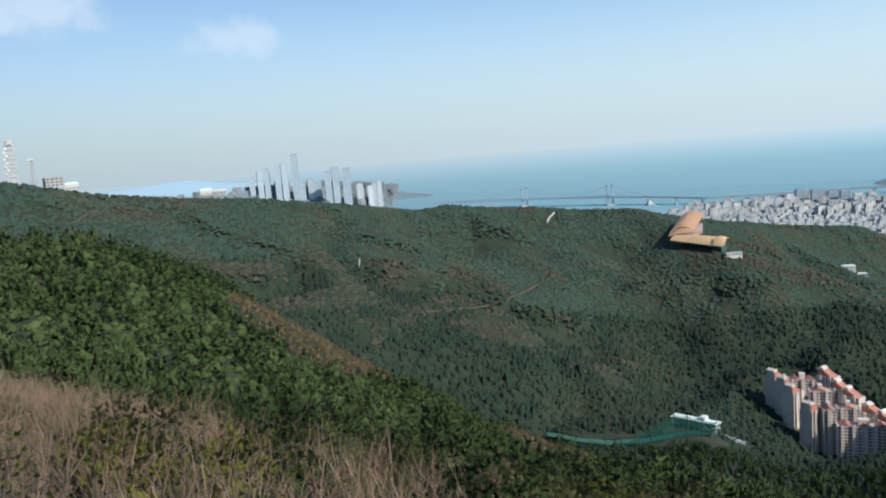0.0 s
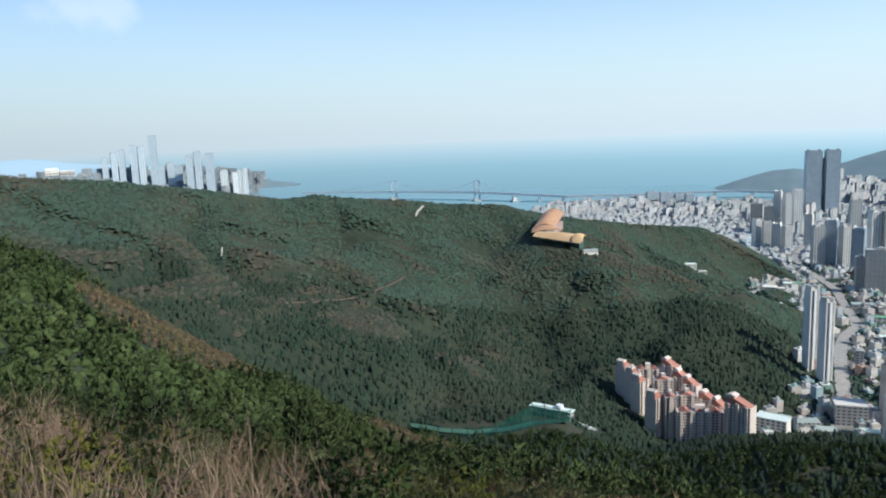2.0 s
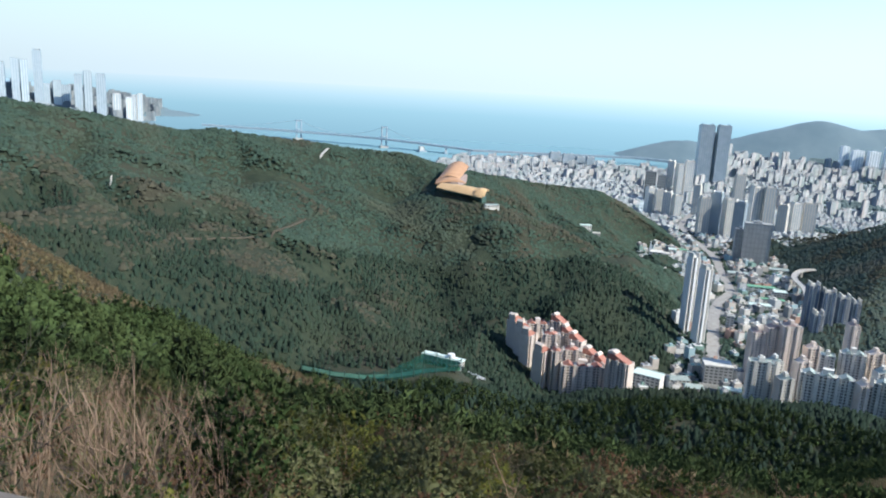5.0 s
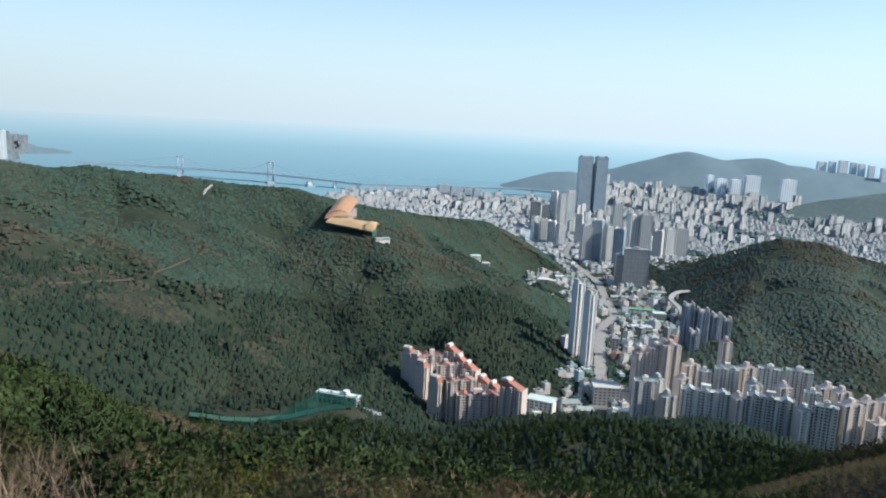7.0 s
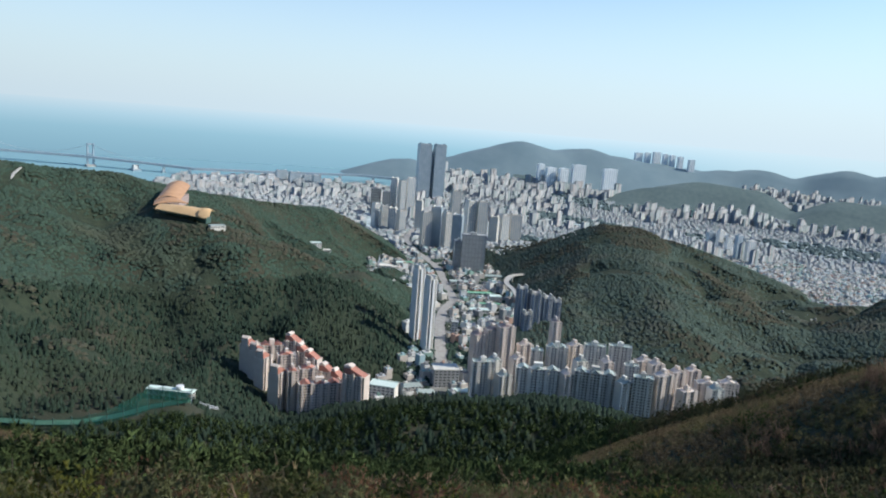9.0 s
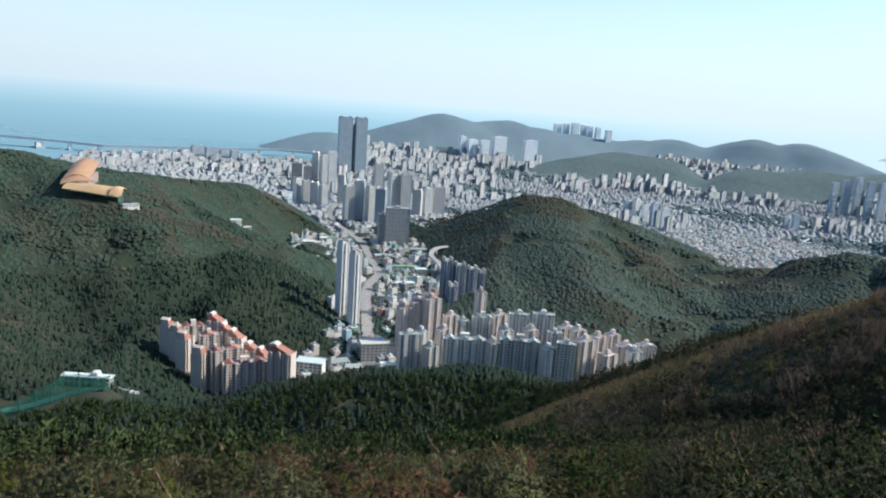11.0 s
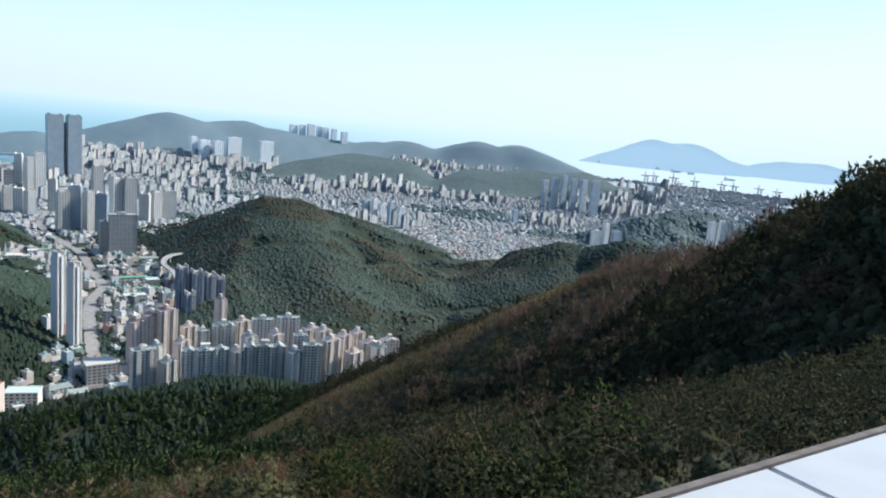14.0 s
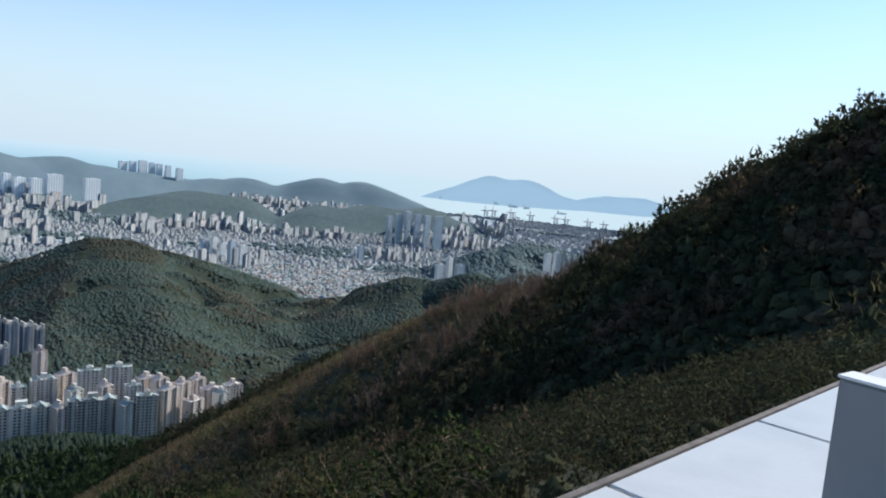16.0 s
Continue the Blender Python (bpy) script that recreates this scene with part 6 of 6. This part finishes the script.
for pts, mname, lo in (([(113.8, 1236), (114.2, 1208), (116.0, 1180), (117.2, 1152), (117.55, 1168), (116.2, 1210), (115.4, 1246)], "wall_green", -8.2), ([(113.85, 1242), (115.3, 1248), (115.95, 1326), (114.55, 1326)], "wall_brown", -7.5)):
    P = [(q * math.sin(radians(a)), q * math.cos(radians(a))) for a, q in pts]
    hi = 400 + pts[0][1] * math.tan(radians(lo)) + 3
    part("hall_body", prism(bmesh.new(), P if mname == "wall_green" else P, hi - 40, hi), M[mname], dome, "dark green glazed hall walls" if mname == "wall_green" else "")
p = edge_pt(118.0, -9.0, 1130)
annex = new("annex")
annex.matrix_world = pose(p.x, p.y, p.z - 6, 0, 0, -100)
tagged(annex, "low white service building below the ski hall", "building")
part("body", boxes((-11, -5, -8, 11, 5, 3)), M["wall_white"], annex)
part("roof", boxes((-11.5, -5.5, 3, 11.5, 5.5, 3.5)), M["roof_teal"], annex)
for i in range(6):
    part("window", boxes((-10 + i * 3.4, -5.06, 0, -8 + i * 3.4, -4.9, 1.8)), M["glazing"], annex)


# ---------------------------------------------------------------- golf driving range
PAD = 152.0
turf = new("lawn", fast_mesh("lawn", np.array([((q + bend) * math.sin(radians(a)), (q + bend) * math.cos(radians(a)), PAD + 0.25) for a in np.arange(103.4, 116.9, 0.5) for bend in (np.interp(a, [103.4, 106, 108.5, 111, 113.5, 117], [604, 589, 582, 587, 601, 612]),) for q in (1, 4, 7, 10)]),
           np.array([(4 * i + k, 4 * i + 1 + k, 4 * i + 5 + k, 4 * i + 4 + k) for i in range(26) for k in range(3)])[:, ::-1], M["turf"]))
tagged(turf, "pale green artificial turf of the driving range", "lawn", kind="structure")
fence = new("net_fence")
tagged(fence, "tall green golf netting hung between dark poles", "fence")
NET = [(103.3, 602, 8), (104.4, 594, 9), (105.6, 587, 8), (106.8, 582, 7), (108.0, 579, 8), (109.2, 579, 9), (110.4, 581, 11), (111.5, 586, 14), (112.5, 592, 17), (113.3, 600, 20), (114.3, 603, 18), (115.4, 607, 14), (116.4, 612, 10)]
P = [Vector((q * math.sin(radians(a)), q * math.cos(radians(a)), PAD)) for a, q, _ in NET]
for p, (_, _, h) in zip(P, NET):
    bm = bmesh.new()
    bmesh.ops.create_cone(bm, cap_ends=True, segments=8, radius1=0.35, radius2=0.25, depth=h + 4, matrix=Matrix.Translation((p.x, p.y, p.z + h / 2 - 1)))
    part("pole", bm, M["wall_green"], fence)
for p, q, (_, _, h), (_, _, g) in zip(P[:-1], P[1:], NET[:-1], NET[1:]):
    bm = bmesh.new()
    n = 6
    lo = [bm.verts.new(p.lerp(q, i / n) + Vector((0, 0, 0.3))) for i in range(n + 1)]
    hi = [bm.verts.new(p.lerp(q, i / n) + Vector((0, 0, h + (g - h) * i / n - 1.2 * math.sin(math.pi * i / n)))) for i in range(n + 1)]
    for i in range(n):
        bm.faces.new((lo[i], lo[i + 1], hi[i + 1], hi[i]))
    bmesh.ops.solidify(bm, geom=bm.faces[:], thickness=0.05)
    part("net", bm, M["net"], fence, "green mesh netting")
club = new("driving_range_stand")
c = Vector((622 * math.sin(radians(115.0)), 622 * math.cos(radians(115.0)), PAD))
club.matrix_world = pose(c.x, c.y, c.z, 0, 0, -115 - 25)
tagged(club, "long driving-range stand with a pale green roof", "building")
part("roof", boxes((-21, -5, 7.6, 19, 4, 8.4)), M["roof_pale"], club, "pale green-white flat roof")
part("back_wall", boxes((-20, 3.2, 0, 18, 3.8, 7.6)), M["wall_white"], club)
part("upper_deck", boxes((-20, -4.4, 3.6, 18, 3.2, 4.0)), M["concrete"], club)
for i in range(9):
    part("post", boxes((-19.6 + i * 4.7, -4.3, 0, -19.2 + i * 4.7, -3.9, 7.6)), M["white_paint"], club)
bm = bmesh.new()
bmesh.ops.create_cone(bm, cap_ends=True, segments=20, radius1=3.2, radius2=3.2, depth=3.2, matrix=Matrix.Translation((6, 1, 10.0)))
part("water_tank", bm, M["white_paint"], club, "round white roof tank")

# ---------------------------------------------------------------- radio hill
(x, y, z, _), h0 = site(66.8, 1000, -1)
mast = new("radio_tower")
mast.matrix_world = pose(x, y, z, 0, 0, -66.8)
tagged(mast, "broad steel radio tower with drum platforms and dishes", "tower")
topz = 400 + 1000 * math.tan(radians(3.05)) - h0
for sx in (-1, 1):
    for sy in (-1, 1):
        bm = bmesh.new()
        box(bm, -0.5, -0.5, 0, 0.5, 0.5, topz * 0.92)
        for v in bm.verts:
            k = 1 - 0.25 * v.co.z / topz
            v.co.x += sx * 5.2 * k
            v.co.y += sy * 5.2 * k
        part("leg", bm, M["mast_paint"], mast)
for i in range(9):
    zz = topz * (0.08 + 0.1 * i)
    k = 5.5 * (1 - 0.25 * zz / topz)
    bm = boxes((-k, -k, zz, k, -k + 0.4, zz + 0.5), (-k, k - 0.4, zz, k, k, zz + 0.5), (-k, -k + 0.4, zz, -k + 0.4, k - 0.4, zz + 0.5), (k - 0.4, -k + 0.4, zz, k, k - 0.4, zz + 0.5), (-k * 0.7, -k * 0.7, zz + 0.5, k * 0.7, k * 0.7, zz + 3.4))
    part("platform", bm, M["mast_paint"], mast)
for i in range(8):
    bm = bmesh.new()
    bmesh.ops.create_cone(bm, cap_ends=True, segments=14, radius1=1.6, radius2=0.5, depth=0.9, matrix=Matrix.Translation((-6.2 + 2.2 * (i % 2), -5.2, topz * (0.25 + 0.08 * i))) @ Matrix.Rotation(radians(90), 4, "X"))
    part("dish", bm, M["white_paint"], mast)
bm = bmesh.new()
bmesh.ops.create_cone(bm, cap_ends=True, segments=16, radius1=4.6, radius2=3.0, depth=topz * 0.10, matrix=Matrix.Translation((0, 0, topz * 0.96)))
part("top_drum", bm, M["mast_paint"], mast)
(x, y, z, _), h0 = site(67.98, 1005, -1)
mast = new("lattice_mast")
mast.matrix_world = pose(x, y, z, 0, 0, 0)
tagged(mast, "small tapering lattice mast", "tower")
hh = 400 + 1005 * math.tan(radians(1.75)) - h0
for i in range(4):
    bm = bmesh.new()
    bmesh.ops.create_cone(bm, cap_ends=True, segments=6, radius1=0.35, radius2=0.25, depth=hh, matrix=Matrix.Translation((0, 0, hh / 2)))
    sx, sy = ((1, 1), (1, -1), (-1, 1), (-1, -1))[i]
    for v in bm.verts:
        k = 2.9 - 2.1 * v.co.z / hh
        v.co.x += sx * k
        v.co.y += sy * k
    part("leg", bm, M["mast_paint"], mast)
for i in range(5):
    k = 3.0 - 0.42 * i
    part("brace", boxes((-k, -k, hh * 0.18 * i + 2, k, k, hh * 0.18 * i + 2.5)), M["mast_paint"], mast)
part("head", boxes((-2.2, -2.2, hh - 1.4, 2.2, 2.2, hh + 0.4)), M["white_paint"], mast)


def villa(name, label, az, r, w, d, h, yaw, wall, roof, pitched=False, cols=4, dz=0.0):
    (x, y, z, k), _ = site(az, r, dz - 1.5)
    th = new(name)
    th.matrix_world = pose(x, y, z, 0, 0, -az + yaw)
    tagged(th, label, "building")
    w, d, h = w * k, d * k, (h + 1.5) * k
    part("body", boxes((-w / 2, -d / 2, 0, w / 2, d / 2, h)), M[wall], th)
    if pitched:
        part("roof", gable(bmesh.new(), w, d, h, 3.0 * k, 0.5 * k, "x"), M[roof], th)
    else:
        part("roof", boxes((-w / 2 - 0.4, -d / 2 - 0.4, h, w / 2 + 0.4, d / 2 + 0.4, h + 0.6), (-w / 2 - 0.4, -d / 2 - 0.4, h + 0.6, w / 2 + 0.4, -d / 2, h + 1.3), (-w / 2 - 0.4, d / 2, h + 0.6, w / 2 + 0.4, d / 2 + 0.4, h + 1.3)), M[roof], th)
    floors = max(1, int(h // 3.3))
    for j in range(floors):
        for i in range(cols):
            xc = -w / 2 + (i + 0.5) * w / cols
            part("window", boxes((xc - w / cols * 0.3, -d / 2 - 0.08, 1.4 + j * h / floors, xc + w / cols * 0.3, -d / 2 + 0.1, 1.4 + j * h / floors + 1.5)), M["glazing"], th)
    return th


villa("station_building", "concrete station with a stepped roof on the summit", 69.1, 1000, 20, 12, 9, 15, "concrete", "concrete", dz=6)
villa("summit_house", "low white house on the ridge", 70.2, 1010, 15, 9, 5, 0, "wall_white", "roof_pale", True, dz=6)
villa("ridge_house", "low white house among the ridge trees", 79.0, 1100, 16, 9, 5, 0, "wall_white", "roof_pale", True, dz=9)
villa("ridge_house", "long grey house among the ridge trees", 79.9, 1105, 18, 9, 4, 10, "concrete", "wall_white", False, dz=9)
(x, y, z, _), _ = site(89.7, 944, -1)
rock = new("rock_scar")
bm = bmesh.new()
bmesh.ops.create_icosphere(bm, subdivisions=2, radius=1, matrix=Matrix.Diagonal((1.0, 1.0, 8.0, 1)))
for v in bm.verts:
    v.co += Vector((noise.noise(v.co * 0.9), noise.noise(v.co * 0.9 + Vector((9, 0, 0))), 0)) * 1.4
rock.matrix_world = pose(x, y, z + 6, 8, 6, 0)
part("rock", bm, M["pale_rock"], rock)
tagged(rock, "slender pale rock standing out of the wooded slope", "rock")

# white houses at the foot of the ridge and the church
for az, r, w, d, h, wall, roof in [(125.4, 1424, 20, 12, 12, "wall_white", "roof_pale"), (126.0, 1412, 26, 10, 6, "concrete", "wall_white"), (127.9, 1424, 22, 10, 5, "wall_white", "roof_pale"), (129.15, 1440, 28, 14, 7, "wall_white", "wall_white"), (130.0, 1446, 16, 12, 9, "wall_pink", "roof_teal"),
                                      (131.5, 1476, 18, 12, 13, "wall_grey", "wall_white"), (132.1, 1530, 20, 14, 15, "wall_white", "roof_pale"), (132.7, 1544, 18, 12, 14, "concrete", "roof_green"), (133.4, 1544, 22, 14, 10, "wall_white", "roof_teal"),
                                      (131.2, 1324, 24, 10, 5, "wall_white", "wall_white"), (138.5, 1288, 44, 14, 9, "wall_white", "roof_green"), (139.8, 1256, 20, 16, 12, "concrete", "roof_pale"), (139.4, 1205, 34, 10, 8, "wall_white", "roof_green"),
                                      (138.6, 1144, 30, 14, 10, "wall_white", "roof_pale"), (137.1, 1395, 50, 16, 8, "concrete", "roof_teal"), (139.4, 1500, 60, 20, 6, "concrete", "roof_teal")]:
    villa("low_building", "low flat-roofed building in the valley", az, r, w, d, h, 12, wall, roof, cols=5)
villa("school_block", "white block with a green roof patch beside the estate", 131.35, 775, 30, 18, 22, -14, "wall_white", "roof_pale", cols=6)
villa("office_cube", "dark grey cube with a white roof rim", 136.3, 838, 30, 22, 20, 12, "wall_dark", "wall_white", cols=6)
villa("villa_block", "terraced villas with teal roofs", 133.6, 800, 22, 14, 12, 20, "wall_grey", "roof_teal", True, cols=5)
villa("villa_block", "terraced villas with teal roofs", 134.8, 790, 20, 12, 10, 10, "wall_pink", "roof_teal", True, cols=4)
villa("villa_block", "brick villas with a pale roof", 137.6, 800, 18, 12, 10, 5, "wall_brown", "roof_pale", False, cols=4)
villa("dark_tower_block", "narrow black office block by the road", 136.75, 985, 9, 9, 26, 0, "wall_dark", "wall_dark", cols=2)
church = villa("church", "white church with a slim steeple", 130.85, 1456, 26, 14, 16, 0, "wall_white", "wall_white", True, 5)
bm = bmesh.new()
box(bm, -13.5, -4, 0, -9.5, 0, 26)
bmesh.ops.create_cone(bm, cap_ends=True, segments=4, radius1=2.8, radius2=0.05, depth=14, matrix=Matrix.Translation((-11.5, -2, 33)) @ Matrix.Rotation(radians(45), 4, "Z"))
part("steeple", bm, M["white_paint"], church)

# ---------------------------------------------------------------- the sea bridge
bridge = new("suspension_bridge")
tagged(bridge, "long pale suspension bridge across the bay", "bridge")
DECK = [(96, 5050, 48), (102.95, 4700, 52), (109.4, 4400, 52), (112.3, 4280, 46), (116.3, 4150, 34), (121.8, 4200, 34), (128.4, 4330, 36), (131.2, 4330, 30)]
S = []
for (a, q, h), (b, p, g) in zip(DECK[:-1], DECK[1:]):
    for i in range(12):
        t = i / 12
        S.append(spot(a + (b - a) * t, q + (p - q) * t, h + (g - h) * t))
S.append(spot(*DECK[-1]))
S = np.array(S)
d = np.gradient(S[:, :2], axis=0)
d /= np.hypot(d[:, 0], d[:, 1])[:, None]
sd = np.stack([-d[:, 1], d[:, 0]], -1)
V = np.stack([np.concatenate([S[:, :2] + sd * a * S[:, 3:], (S[:, 2] + b * S[:, 3])[:, None]], 1) for a, b in ((-12, 3), (-12, -9), (12, -9), (12, 3))], 1).reshape(-1, 3)
F = np.array([(4 * i + k, 4 * i + (k + 1) % 4, 4 * i + 4 + (k + 1) % 4, 4 * i + 4 + k) for i in range(len(S) - 1) for k in range(4)])
deck = new("deck", fast_mesh("deck", V, F, M["wall_slate"]))
deck.parent = bridge
for az, r, el in ((102.95, 4700, -3.38), (109.4, 4400, -3.60)):
    x, y, z0, k = spot(az, r, 0)
    topz = 400 + r * math.tan(radians(el))
    for q in (-1, 1):
        bm = boxes((x - 4 * k + q * 3, y - 4 * k + q * 14 * k, z0 - 2, x + 4 * k + q * 3, y + 4 * k + q * 14 * k, z0 + topz * k))
        part("tower_leg", bm, M["wall_bay_hazed"], bridge)
    for f in (0.55, 0.97):
        part("cross_beam", boxes((x - 3, y - 13 * k, z0 + topz * k * f - 5, x + 3, y + 13 * k, z0 + topz * k * f)), M["wall_bay_hazed"], bridge)
    part("footing", boxes((x - 16 * k, y - 24 * k, z0 - 2, x + 16 * k, y + 24 * k, z0 + 9 * k)), M["concrete"], bridge)


def cable(a0, r0, z0, a1, r1, z1, sag):
    pts = []
    for i in range(25):
        t = i / 24
        x, y, z, _ = spot(a0 + (a1 - a0) * t, r0 + (r1 - r0) * t, z0 + (z1 - z0) * t - sag * 4 * t * (1 - t))
        pts.append((x, y, z))
    cu = bpy.data.curves.new("cable", "CURVE")
    cu.dimensions, cu.bevel_depth, cu.bevel_resolution = "3D", 1.0, 1
    sp = cu.splines.new("POLY")
    sp.points.add(len(pts) - 1)
    for q, p in zip(sp.points, pts):
        q.co = (*p, 1)
    cu.materials.append(M["wall_bay_hazed"])
    ob = new("cable", cu)
    ob.parent = bridge


cable(102.95, 4700, 122, 109.4, 4400, 122, 62)
cable(109.4, 4400, 122, 112.2, 4285, 52, 8)
cable(97.5, 4960, 52, 102.95, 4700, 122, 10)
for az, r in ((112.3, 4280), (114.2, 4215), (116.0, 4160), (118, 4160), (120, 4180), (122, 4205), (124.5, 4255), (127, 4305), (129.5, 4330)):
    x, y, z0, k = spot(az, r, 0)
    w = 14 if az == 112.3 else 6
    part("pier", boxes((x - w * k, y - w * k, z0 - 3, x + w * k, y + w * k, z0 + 28 * k)), M["wall_pale_hazed"], bridge)
    part("pier_foot", boxes((x - 2 * w * k, y - 1.6 * w * k, z0 - 3, x + 2 * w * k, y + 1.6 * w * k, z0 + 5 * k)), M["wall_bay_hazed"], bridge)

# ---------------------------------------------------------------- harbour and bay
for az, base, tall in ((176.4, 7000, 96), (177.0, 7050, 100), (178.4, 7000, 104), (179.9, 6950, 92), (181.8, 6900, 88), (182.6, 6900, 84), (184.3, 6850, 90), (178.8, 6700, 60), (185.5, 6800, 80)):
    x, y, z, k = spot(az, base, 4)
    crane = new("gantry_crane")
    crane.matrix_world = pose(x, y, z, 0, 0, -az + 20)
    tagged(crane, "tall hazy container gantry crane at the quay", "crane", "harbour cranes")
    for sx in (-1, 1):
        for sy in (-1, 1):
            part("leg", boxes((sx * 13 * k - 2.5 * k, sy * 12 * k - 2.5 * k, -3, sx * 13 * k + 2.5 * k, sy * 12 * k + 2.5 * k, tall * 0.62 * k)), M["crane"], crane)
    part("boom", boxes((-50 * k, -3 * k, tall * 0.56 * k, 40 * k, 3 * k, tall * 0.64 * k)), M["crane"], crane)
    part("apex", boxes((-16 * k, -3 * k, tall * 0.64 * k, -11 * k, 3 * k, tall * k)), M["crane"], crane)
for az, el, long in ((176.54, -1.98, 150), (177.4, -2.18, 170), (178.45, -2.27, 140), (172.99, -2.12, 110), (182.2, -2.45, 130), (179.5, -2.30, 90)):
    r = 400 / math.tan(radians(-el))
    x, y, z, k = spot(az, r, -r * r / (2 * 6.371e6))
    ship = new("cargo_ship")
    ship.matrix_world = pose(x, y, z, 0, 0, -az + 8)
    tagged(ship, "cargo ship at anchor in the harbour haze", "ship", "ships at anchor")
    l, b = long * k, 13 * k
    bm = prism(bmesh.new(), [(-l / 2, -b), (l * 0.36, -b), (l / 2, 0), (l * 0.36, b), (-l / 2, b)], -2, 16 * k)
    part("hull", bm, M["wall_slate_hazed"], ship)
    part("deckhouse", boxes((-l * 0.46, -b * 0.8, 16 * k, -l * 0.30, b * 0.8, 40 * k)), M["wall_pale_hazed"], ship)
    part("hatches", boxes((-l * 0.2, -b * 0.6, 16 * k, l * 0.3, b * 0.6, 21 * k)), M["wall_bay_hazed"], ship)
x0 = [spot(a, r, 6) for a, r in ((152.6, 4150), (154.45, 4500), (154.6, 3900), (152.95, 3780))]
field = new("sports_field", mesh_of("sports_field", [p[:3] for p in x0] + [(p[0], p[1], p[2] - 6) for p in x0], [(0, 3, 2, 1), (0, 1, 5, 4), (1, 2, 6, 5), (2, 3, 7, 6), (3, 0, 4, 7)], M["turf_far"]))
field.location.z = 9
tagged(field, "green sports field in the hazy city", "field", kind="structure")


# ---------------------------------------------------------------- parked cars by the estates
def car(label):
    th = new("parked_car")
    body = bmesh.new()
    pts = [(-2.1, 0.35), (2.1, 0.35), (2.15, 0.75), (1.15, 0.92), (-1.9, 0.95), (-2.15, 0.7)]
    for sgn in (1,):
        a = [body.verts.new((x, -0.85, z)) for x, z in pts]
        b = [body.verts.new((x, 0.85, z)) for x, z in pts]
        body.faces.new(a)
        body.faces.new(b[::-1])
        for i in range(6):
            j = (i + 1) % 6
            body.faces.new((a[j], a[i], b[i], b[j]))
    part("body", body, M["car_paint"], th)
    cab = bmesh.new()
    v = [cab.verts.new(p) for p in ((-1.75, -0.8, 0.93), (1.0, -0.8, 0.93), (1.0, 0.8, 0.93), (-1.75, 0.8, 0.93), (-1.3, -0.65, 1.45), (0.25, -0.65, 1.45), (0.25, 0.65, 1.45), (-1.3, 0.65, 1.45))]
    for f in BOXF:
        cab.faces.new([v[i] for i in f])
    part("cabin", cab, M["glazing"], th, "dark car windows")
    part("roof", boxes((-1.3, -0.65, 1.45, 0.25, 0.65, 1.49)), M["car_paint"], th)
    for x in (-1.3, 1.35):
        for y in (-0.8, 0.8):
            bm = bmesh.new()
            bmesh.ops.create_cone(bm, cap_ends=True, segments=10, radius1=0.33, radius2=0.33, depth=0.2, matrix=Matrix.Translation((x, y, 0.33)) @ Matrix.Rotation(radians(90), 4, "X"))
            tyre = part("wheel", bm, M["asphalt"], th)
            hub = bmesh.new()
            bmesh.ops.create_cone(hub, cap_ends=True, segments=8, radius1=0.19, radius2=0.17, depth=0.23, matrix=Matrix.Translation((x, y, 0.33)) @ Matrix.Rotation(radians(90), 4, "X"))
            part("rim", hub, M["mast_paint"], tyre, "grey wheel rim")
    return tagged(th, label, "car", "cars parked by the estates")


first_car = car("small parked car on the estate forecourt")
placed = 0
for a0, q0, a1, q1, n in ((116.95, 669, 118.45, 671, 15), (130.4, 677, 132.1, 687, 13)):
    for i in range(n):
        az, r = a0 + (a1 - a0) * i / n + 0.03 * RNG.random(), q0 + (q1 - q0) * i / n + 2.5 * RNG.random() + 6 * (i % 2)
        x, y = r * math.sin(radians(az)), r * math.cos(radians(az))
        z = float(land(np.array([x]), np.array([y]))[0][0])
        c = first_car if not placed else copy_thing(first_car, Matrix())
        c.matrix_world = pose(x, y, z, 0, 0, -az + 80 + 20 * RNG.random())
        placed += 1
